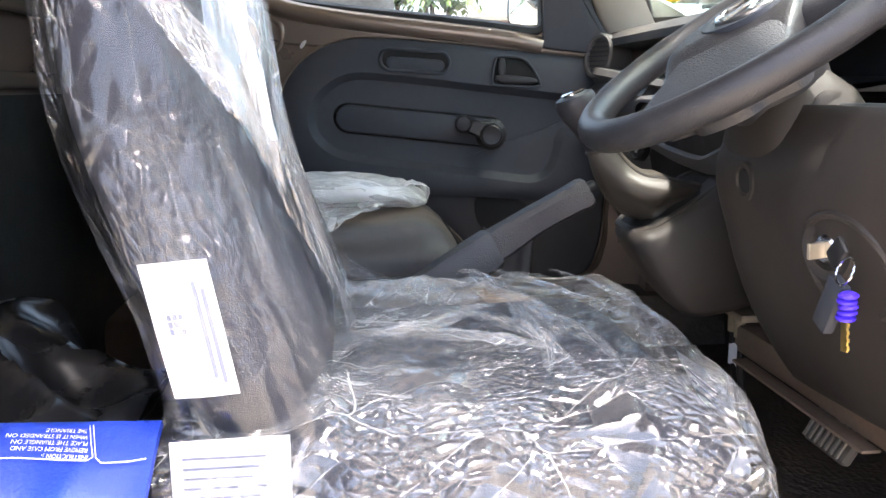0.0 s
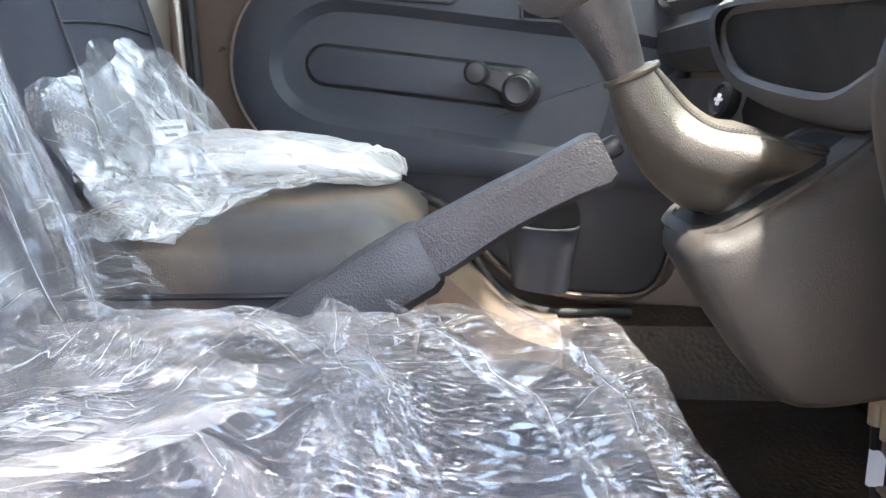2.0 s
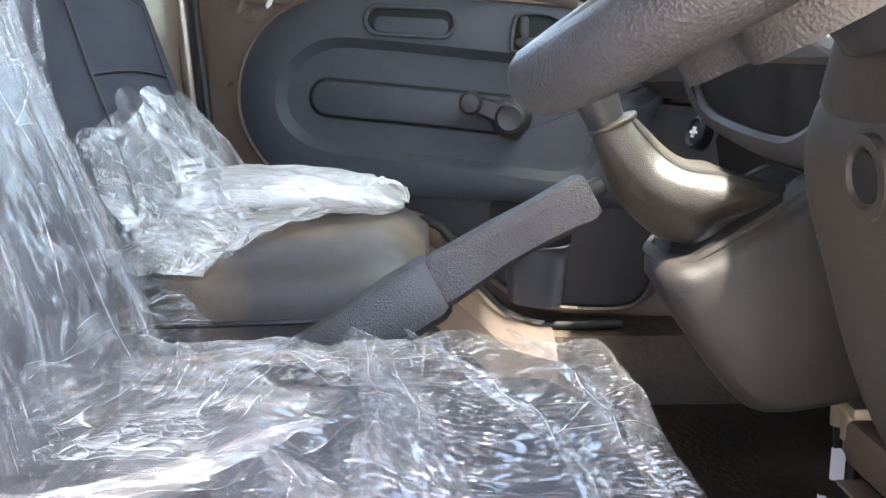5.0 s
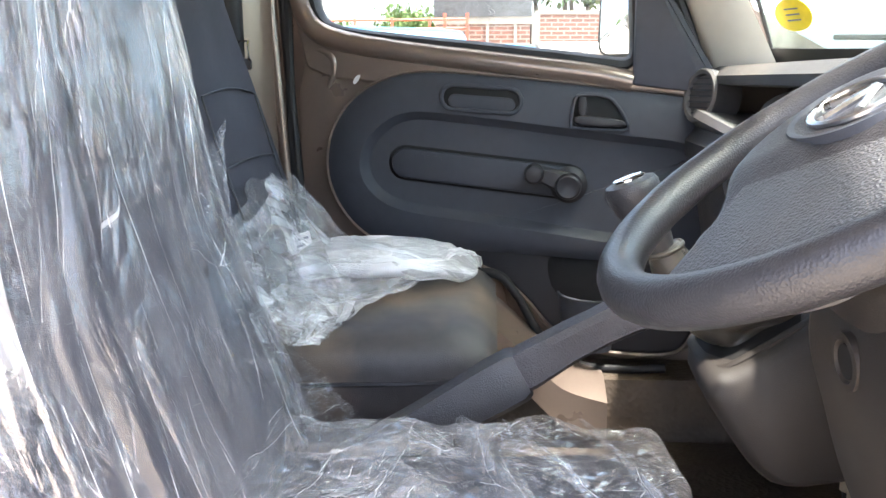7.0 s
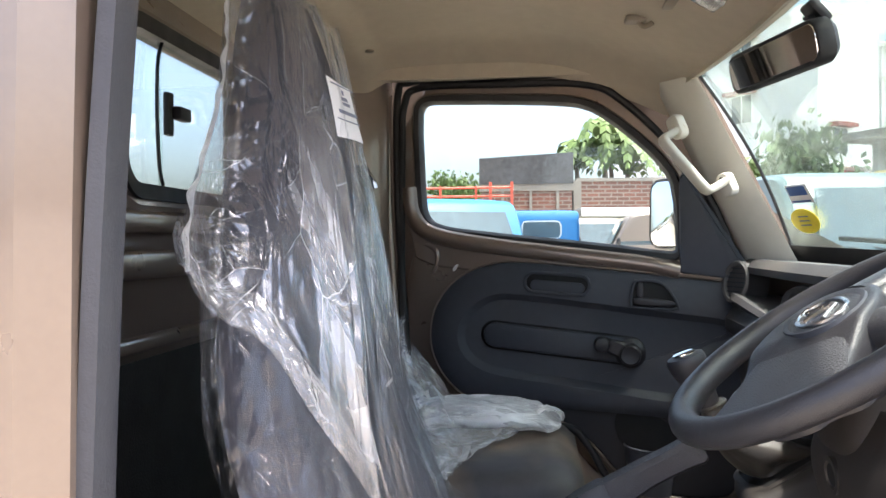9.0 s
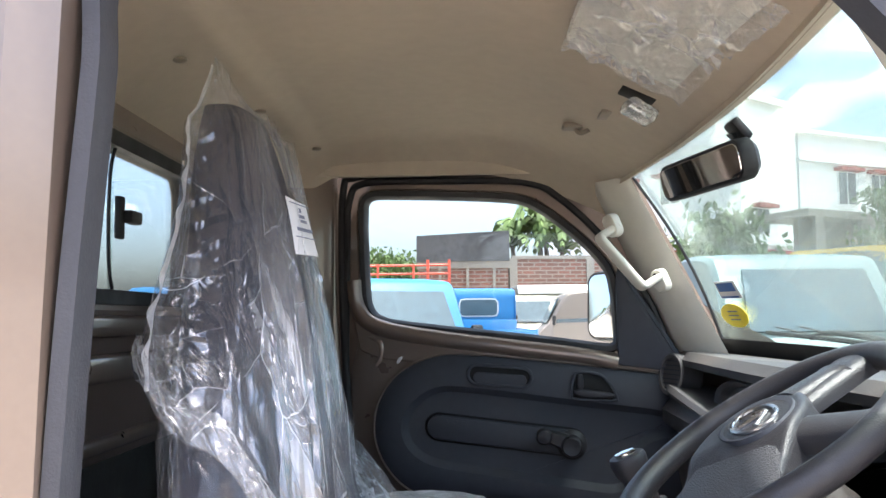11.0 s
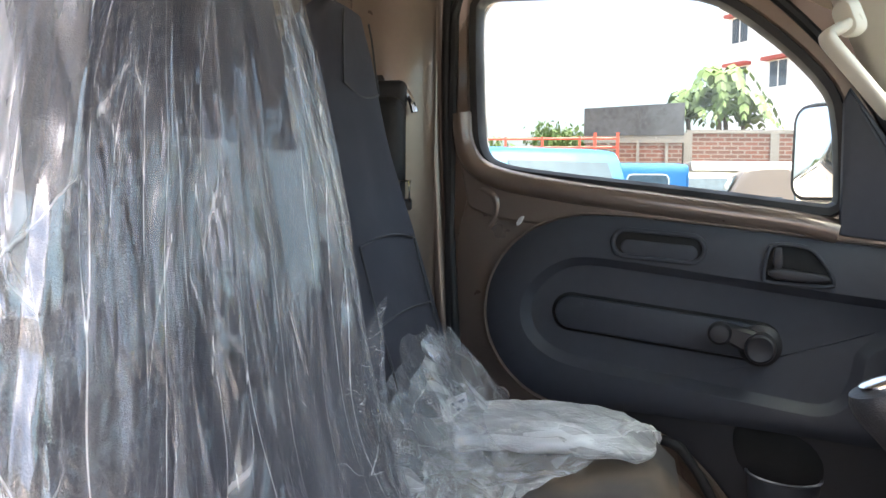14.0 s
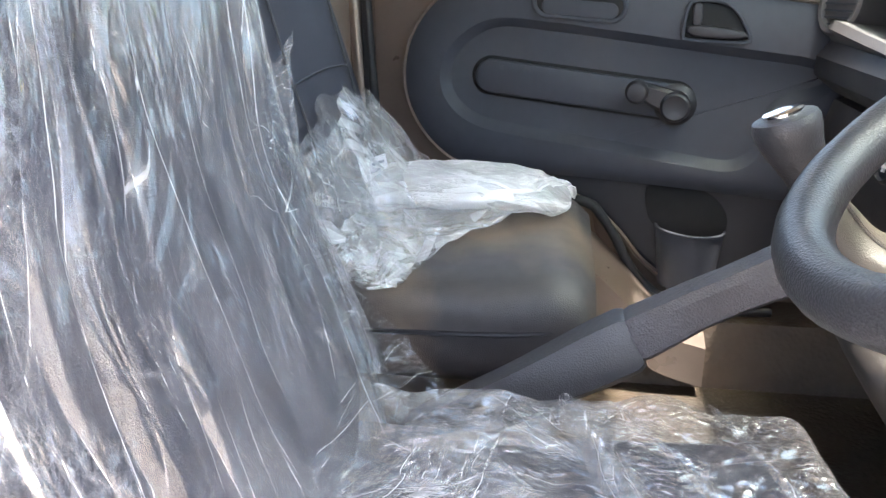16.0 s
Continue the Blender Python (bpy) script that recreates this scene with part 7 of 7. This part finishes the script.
# grab handles on the pillars
for side in (1, ):
    gh = thing("grab_handle", (0.33, side * 0.52, 1.65), "pale plastic grab handle screwed to the pillar", "grab handle")
    A_, B_ = Vector((0.296, side * 0.512, 1.700)), Vector((0.392, side * 0.535, 1.592))
    off_ = Vector((-0.038, side * -0.015, -0.022))
    knots = [A_, A_ + off_ * 0.8, A_ + off_ * 0.95 + (B_ - A_) * 0.03, A_ + off_ + (B_ - A_) * 0.1, A_ + off_ + (B_ - A_) * 0.5, B_ + off_ + (A_ - B_) * 0.1, B_ + off_ * 0.95 + (A_ - B_) * 0.03, B_ + off_ * 0.8, B_]
    line_ = bez(knots, 50)
    out_ = Vector((-0.75, -side * 0.62, -0.15)).normalized()
    rows = []
    for i, p in enumerate(line_):
        t_ = (line_[min(i + 1, 49)] - line_[max(i - 1, 0)]).normalized()
        w_ = (B_ - A_).normalized().cross(out_).normalized()
        h_ = t_.cross(w_).normalized()
        f = i / 49
        wide = 0.0125 + 0.004 * (abs(2 * f - 1) ** 6)
        rows.append([p + w_ * (wide * math.copysign(abs(math.cos(q)) ** 0.6, math.cos(q))) + h_ * (0.0085 * math.copysign(abs(math.sin(q)) ** 0.7, math.sin(q))) for q in [2 * math.pi * k / 18 for k in range(18)]])
    part("bar", loft(B(), rows), PILLAR, gh, angle=60)
    for c, d_ in ((A_, -1), (B_, 1)):
        m_ = frame_of(c + (B_ - A_).normalized() * 0.008 * d_ + Vector((0.004, side * 0.006, 0)), out_, (B_ - A_).normalized())
        lp_ = resample(rrect(-0.017, -0.026, 0.017, 0.026, 0.014), 36)
        part("end_plate", loft(B(), [[m_ @ Vector((p.x, p.y, z)) for p in inset(lp_, q)] for z, q in ((-0.006, 0.0), (0.010, 0.0), (0.014, 0.002), (0.0155, 0.006))]), PILLAR, gh)
        part("screw", lathe(B(), m_ @ Matrix.Translation((0, 0.012 * -d_, 0.0150)), [(0.0065, 0), (0.0065, 0.0012), (0.002, 0.0013)], 12), BLACK, gh)

# stickers on the windscreen
STICKB, STICKY = mat("blue_print", (0.02, 0.09, 0.32), 0.5), mat("yellow_paper", (0.85, 0.66, 0.03), 0.5)
def ws_near(u, v, d=-0.006):
    return glass_pt(u, v) + Vector((d, 0, d))
stick = thing("paper_sticker", ws_near(0.93, 0.3), "blue and white paper sticker inside the windscreen", "sticker")
part("paper", shell(B(), lambda u, v: ws_near(0.895 + 0.055 * u, 0.31 + 0.085 * v), lambda u, v: ws_near(0.895 + 0.055 * u, 0.31 + 0.085 * v, -0.0066), 5, 5), PAPER, stick)
part("blue_field", shell(B(), lambda u, v: ws_near(0.90 + 0.046 * u, 0.347 + 0.042 * v, -0.0072), lambda u, v: ws_near(0.90 + 0.046 * u, 0.347 + 0.042 * v, -0.0076), 5, 5), STICKB, stick)
part("blue_field", shell(B(), lambda u, v: ws_near(0.90 + 0.046 * u, 0.315 + 0.008 * v, -0.0072), lambda u, v: ws_near(0.90 + 0.046 * u, 0.315 + 0.008 * v, -0.0076), 5, 5), STICKB, stick)
oval = thing("oval_sticker", ws_near(0.93, 0.2), "yellow oval paper sticker inside the windscreen", "sticker")
bm = B()
loft(bm, [[ws_near(0.938 + 0.032 * math.cos(2 * math.pi * k / 28), 0.225 + 0.058 * math.sin(2 * math.pi * k / 28), d) for k in range(28)] for d in (-0.006, -0.0068)])
part("paper", bm, STICKY, oval)
for k in range(3):
    part("print", shell(B(), lambda u, v: ws_near(0.926 + 0.024 * u, 0.205 + 0.02 * k + 0.005 * v, -0.0072), lambda u, v: ws_near(0.926 + 0.024 * u, 0.205 + 0.02 * k + 0.005 * v, -0.0075), 3, 3), INK, oval)

# ---------------------------------------------------------------- paper labels on the driver's seat
def paper_label(name, o, ux, uy, w, h, label, lines):
    ux, uy = Vector(ux).normalized(), Vector(uy).normalized()
    nz = ux.cross(uy).normalized()
    m = Matrix((ux, uy, nz)).transposed().to_4x4()
    m.translation = Vector(o)
    t = thing(name, o, label, "paper label")
    bm = B()
    surf(bm, lambda u, v: m @ Vector((w * (u - 0.5), h * (v - 0.5), 0.002 * math.sin(3 * u + 2 * v))), 8, 8)
    pp = part("paper", bm, PAPER, t)
    for x0, y0, x1, y1 in lines:
        part("print", box(B(), (w * x0, h * y0, 0.0025), (w * x1, h * y1, 0.0032), m=m), INK, pp)
    return t


paper_label("seat_label", (-0.206, -0.588, 1.155), (1, 0, 0.05), (-0.19, 0, 1), 0.045, 0.098, "white paper part label under the plastic of the seat side",
            [(0.20, -0.36, 0.26, 0.36), (0.32, -0.40, 0.38, 0.30)] + [(-0.28 + 0.09 * (k % 3), -0.02 + 0.055 * (k // 3), -0.22 + 0.09 * (k % 3), 0.02 + 0.055 * (k // 3)) for k in range(9) if k % 4 != 1])
paper_label("seat_tag", (-0.205, -0.405, 1.606), (0.06, 1, 0.04), (-0.22, 0, 1), 0.098, 0.062, "white card tag tucked under the backrest cover",
            [(-0.40, 0.40, 0.42, 0.415), (-0.42, -0.20, 0.42, -0.185), (-0.30, -0.08, 0.34, -0.02), (-0.08, 0.08, 0.16, 0.13), (-0.10, 0.16, 0.10, 0.22), (-0.06, 0.26, 0.0, 0.34)])
paper_label("instruction_label", (-0.185, -0.5785, 1.035), (1, 0, 0.0), (0.0, 0, 1), 0.085, 0.07, "white paper instruction label on the cushion side",
            [(-0.40, 0.30 - 0.11 * k, 0.30 - 0.06 * (k % 3), 0.325 - 0.11 * k) for k in range(6)])
paper_label("front_label", (0.243, -0.43, 1.03), (0, -1, 0), (-0.5, 0, 1), 0.10, 0.06, "white paper label under the cushion cover",
            [(-0.35, 0.2 - 0.2 * k, 0.35 - 0.1 * k, 0.25 - 0.2 * k) for k in range(3)])

# blue printed sack behind the seat
BLUEBAG = mat("blue_woven_plastic", (0.006, 0.036, 0.36), 0.6, 0, 0.12, 20, 0.5, 300)
sack = thing("blue_sack", (-0.38, -0.62, 1.0), "bright blue printed plastic sack beside the seat", "sack")
def sack_f(u, v):
    x = -0.47 + 0.235 * u
    y = -0.56 - 0.10 * math.sin(v * math.pi * 0.6)
    z = 1.087 - 0.008 * u - 0.11 * v ** 1.3
    p = Vector((x, y, z))
    return p + Vector((0, -1, 0.4)) * (0.012 * ridge(x * 12, z * 9, 4) + 0.004 * n3(x * 40, z * 40, 1))
part("sheet", shell(B(), sack_f, lambda u, v: sack_f(u, v) + Vector((0, 0.004, -0.006)), 50, 30), BLUEBAG, sack, angle=70)


def printed(name, me):
    """Lays a flat mesh (u to the right, v down) on the sack, a little proud of it."""
    for v in me.vertices:
        v.co = sack_f(v.co.x, v.co.y) + Vector((0, -0.002, 0.0018))
    me.materials.append(PAPER)
    ob = new(name, me)
    ob.parent = sack
    ob.matrix_parent_inverse = sack.matrix_world.inverted()


# instructions printed upside down along the fold, inside a double white line
for k, words in enumerate(("INSTRUCTION :-", "REMOVE FROM CASE AND", "PLACE THE TRIANGLE ON", "WHEN IT IS STRANDED ON", "THE TRIANGLE")):
    cu = bpy.data.curves.new("printed_line", "FONT")
    cu.body = words
    cu.resolution_u = 2
    temp = bpy.data.objects.new("printed_line", cu)
    me = bpy.data.meshes.new_from_object(temp)
    bpy.data.objects.remove(temp)
    for v in me.vertices:
        u = 0.83 - 0.006 * k - 0.0185 * v.co.x
        v.co = (u, 0.168 - 0.030 * k + 0.027 * v.co.y + 0.08 * (u - 0.7), 0)
    printed("printed_line", me)
for off in (0.0, 0.014):
    bm = B()
    path = [Vector((0.805 + off * 0.7, 0.03)), Vector((0.825 + off * 0.7, 0.12)), Vector((0.842 + off * 0.6, 0.185 + off * 0.3)), Vector((0.83, 0.2 + off)), Vector((0.75, 0.196 + off)), Vector((0.62, 0.182 + off)), Vector((0.4, 0.185 + off)), Vector((0.1, 0.19 + off))]
    if off:
        path = path[:3] + [Vector((0.868, 0.212)), Vector((0.93, 0.212)), Vector((0.985, 0.2))]
    rows = []
    fine = [path[i].lerp(path[i + 1], q / 8) for i in range(len(path) - 1) for q in range(8)] + [path[-1]]
    for i, p in enumerate(fine):
        d = (fine[min(i + 1, len(fine) - 1)] - fine[max(i - 1, 0)]).normalized()
        side = Vector((-d.y * 0.0012, d.x * 0.0026))
        rows.append([bm.verts.new((*(p + side), 0)), bm.verts.new((*(p - side), 0))])
    for a, b in zip(rows, rows[1:]):
        bm.faces.new((a[0], b[0], b[1], a[1]))
    me = bpy.data.meshes.new("printed_border")
    bm.to_mesh(me)
    bm.free()
    printed("printed_border", me)
# black sheet put in for the darkness behind the driver's seat
bm = B()
surf(bm, lambda u, v: Vector((-0.52 + 0.25 * u, -0.60 + 0.3 * v, 1.06 + 0.10 * ridge(u * 2, v * 2, 5) - 0.1 * u)), 30, 30)
solo("black_sheet", bm, mat("black_shade_sheet", (0.015, 0.015, 0.016), 0.25, 0, 0.2, 10), "black sheet added as the dark space behind the seat", "plastic sheet", angle=180)

# ---------------------------------------------------------------- ignition, keys, pedals, wiring
ign = thing("ignition_lock", (0.345, -0.492, 1.18), "ignition lock in a moulded pocket, with a key in it", "ignition lock")
im = frame_of((0.312, -0.494, 1.180), (-1, -0.25, -0.05))
part("surround", lathe(B(), im, [(0.030, -0.012), (0.030, 0.000), (0.027, 0.003), (0.019, 0.001), (0.016, -0.004)], 28), KNEE, ign)
part("barrel", lathe(B(), im, [(0.0125, -0.006), (0.0125, 0.004), (0.0105, 0.006), (0.003, 0.006)], 24), CHROME, ign)
part("key_blade", box(B(), (-0.002, -0.007, 0.004), (0.002, 0.007, 0.022), 0.001, m=im), STEEL, ign)
arch = [Vector((0.312 + 0.012 * max(0.0, -math.sin(a)), -0.512 + 0.054 * math.cos(a), 1.168 + 0.044 * math.sin(a))) for a in [math.pi * (-0.30 + 1.6 * k / 30) for k in range(31)]]
part("pocket_rim", tube(B(), [Vector((knee_x(p.y, p.z) + 0.001, p.y, p.z)) for p in arch], 0.004, 8), KNEE, ign)
keys = thing("key_ring", (0.30, -0.525, 1.14), "key ring with black fob, blue tag and brass key", "keys")
kr = Vector((0.292, -0.552, 1.174))
part("ring", tube(B(), [kr + Vector((0.004 * math.sin(a), 0.010 * math.cos(a), 0.011 * math.sin(a))) for a in [2 * math.pi * k / 24 for k in range(24)]], 0.0011, 6, closed=True), CHROME, keys)
part("key_head", box(B(), (-0.003, -0.012, -0.018), (0.003, 0.012, 0.0), 0.003, m=Matrix.Translation((0.294, -0.530, 1.192)) @ Matrix.Rotation(radians(-48), 4, "X")), RUBBER, keys)
part("fob", box(B(), (-0.005, -0.010, -0.048), (0.005, 0.010, 0.0), 0.002, m=Matrix.Translation((0.292, -0.547, 1.165)) @ Matrix.Rotation(radians(24), 4, "X")), TRIM, keys)
bm = B()
for k in range(5):
    lathe(bm, frame_of((0.290, -0.5625 + 0.0012 * math.sin(2 * k), 1.157 - 0.0045 * k), (0.1, 0.15 * math.sin(k * 2), -1)), [(0.004, -0.003), (0.0075, -0.0008), (0.0078, 0.0012), (0.004, 0.003)], 12)
part("plastic_tag", bm, mat("violet_plastic", (0.07, 0.03, 0.6), 0.35), keys, "blue-violet plastic tag")
bm = B()
box(bm, (-0.001, -0.0045, -0.026), (0.001, 0.004, 0.0), 0.0006, m=Matrix.Translation((0.290, -0.560, 1.137)) @ Matrix.Rotation(radians(-8), 4, "X"))
for k in range(4):
    box(bm, (-0.001, -0.0055, -0.024 + 0.006 * k), (0.001, -0.004, -0.021 + 0.006 * k), m=Matrix.Translation((0.290, -0.560, 1.137)) @ Matrix.Rotation(radians(-8), 4, "X"))
part("brass_key", bm, mat("brass", (0.6, 0.42, 0.12), 0.3, 1.0), keys)

ped = thing("clutch_pedal", (0.45, -0.31, 0.94), "steel pedal with a worn ribbed pad", "pedal")
part("arm", tube(B(), bez([(0.47, -0.31, 0.945), (0.53, -0.30, 1.0), (0.60, -0.29, 1.12)], 10), 0.010, 8), BROWN_STEEL, ped)
pm = frame_of((0.452, -0.312, 0.928), (-0.85, 0, 0.5))
part("pad", box(B(), (-0.042, -0.028, -0.008), (0.042, 0.028, 0.006), 0.006, m=pm), mat("pedal_rubber", (0.09, 0.075, 0.06), 0.7), ped)
for k in range(7):
    part("pad_rib", box(B(), (-0.036 + 0.011 * k, -0.025, 0.0058), (-0.031 + 0.011 * k, 0.025, 0.009), 0.001, m=pm), mat("pedal_rib", (0.17, 0.145, 0.115), 0.7) if k == 0 else bpy.data.materials["pedal_rib"], ped)
brk = thing("pedal_bracket", (0.5, -0.2, 0.98), "brown painted steel bracket under the dashboard", "bracket")
part("beam", box(B(), (0.445, -0.42, 0.945), (0.49, -0.06, 0.985), 0.006), BROWN_STEEL, brk)
part("flange", box(B(), (0.425, -0.40, 0.941), (0.447, -0.10, 0.945), 0.001), BROWN_STEEL, brk)
part("plate", box(B(), (0.50, -0.26, 0.93), (0.508, -0.12, 1.08), 0.003), BROWN_STEEL, brk)
part("plate", box(B(), (0.47, -0.30, 1.0), (0.56, -0.10, 1.006), 0.002), BROWN_STEEL, brk)
part("clip_plate", box(B(), (0.435, -0.10, 0.995), (0.475, -0.03, 1.006), 0.003), STEEL, brk)
for k, (y, x) in enumerate(((-0.065, 0.45), (-0.035, 0.455))):
    cab = thing("cable", (x, y, 0.8), "black control cable with a paper tag", "cable", "control cables")
    part("sheath", tube(B(), bez([(x, y, 1.0), (x + 0.005, y, 0.92), (x + 0.03, y + 0.01, 0.82), (x + 0.08, y + 0.02, 0.745)], 14), 0.0055, 8), RUBBER, cab)
    part("ferrule", tube(B(), [(x, y, 1.0), (x + 0.001, y, 0.965)], 0.008, 10), STEEL, cab)
    bm = B()
    z0 = 0.955 - 0.06 * k
    surf(bm, lambda u, v: Vector((x - 0.008, y - 0.014 + 0.026 * u, z0 - 0.03 * v + 0.003 * math.sin(5 * u))), 6, 5)
    part("paper_tag", bm, PAPER, cab)

# ---------------------------------------------------------------- seat belt on the passenger pillar
belt = thing("seat_belt", (-0.42, 0.655, 1.4), "black seat belt with reel and buckle tongue on the pillar", "seat belt")
bm = B()
loft(bm, [[Vector((x, y, z)) for x, y in ((-0.475 + dx, 0.645), (-0.43 + dx, 0.645), (-0.43 + dx, 0.648), (-0.475 + dx, 0.648))] for z, dx in ((1.05, 0.03), (1.3, 0.03), (1.45, 0.03), (1.62, 0.02), (1.66, 0.0))])
part("webbing", bm, mat("belt_webbing", (0.015, 0.015, 0.016), 0.8, 0, 0.1, 30, 0.5, 600), belt)
part("guide", box(B(), (-0.47, 0.630, 1.60), (-0.385, 0.66, 1.65), 0.012, 3), TRIM_DARK, belt)
part("reel_cover", box(B(), (-0.50, 0.60, 1.42), (-0.385, 0.66, 1.62), 0.02, 3), RUBBER, belt)
part("pillar_cover", box(B(), (-0.50, 0.615, 0.96), (-0.395, 0.66, 1.43), 0.02, 3), RUBBER, belt)
part("anchor", tube(B(), bez([(-0.40, 0.65, 1.645), (-0.38, 0.648, 1.62), (-0.372, 0.648, 1.595)], 8), 0.006, 8), CHROME, belt)
bm = B()
tube(bm, [Vector((-0.385, 0.600, 1.44)), Vector((-0.385, 0.600, 1.475)), Vector((-0.365, 0.595, 1.475)), Vector((-0.365, 0.595, 1.44))], 0.003, 8, closed=True)
part("tongue", bm, CHROME, belt)
part("tongue_cap", box(B(), (-0.392, 0.592, 1.425), (-0.362, 0.606, 1.445), 0.004), TRIM_DARK, belt)
bm = B()
box(bm, (-0.52, 0.57, 1.765), (-0.49, 0.66, 1.80), 0.004)
solo("trim_bracket", bm, CHROME, "bright metal bracket in the roof corner", "bracket", kind="structure")
# switch beside the storage bin
sw = thing("dash_switch", (0.378, 0.21, 1.21), "round black push switch in the dashboard", "switch")
part("ring", lathe(B(), frame_of((0.388, 0.208, 1.212), (-1, -0.2, 0.25)), [(0.019, -0.01), (0.019, 0.002), (0.016, 0.005), (0.013, 0.002), (0.003, 0.002)], 24), RUBBER, sw)
part("symbol", box(B(), (-0.006, -0.0015, 0.003), (0.006, 0.0015, 0.006), m=frame_of((0.388, 0.208, 1.212), (-1, -0.2, 0.25))), PAPER, sw)
part("symbol", box(B(), (-0.0015, -0.006, 0.003), (0.0015, 0.006, 0.006), m=frame_of((0.388, 0.208, 1.212), (-1, -0.2, 0.25))), PAPER, sw)
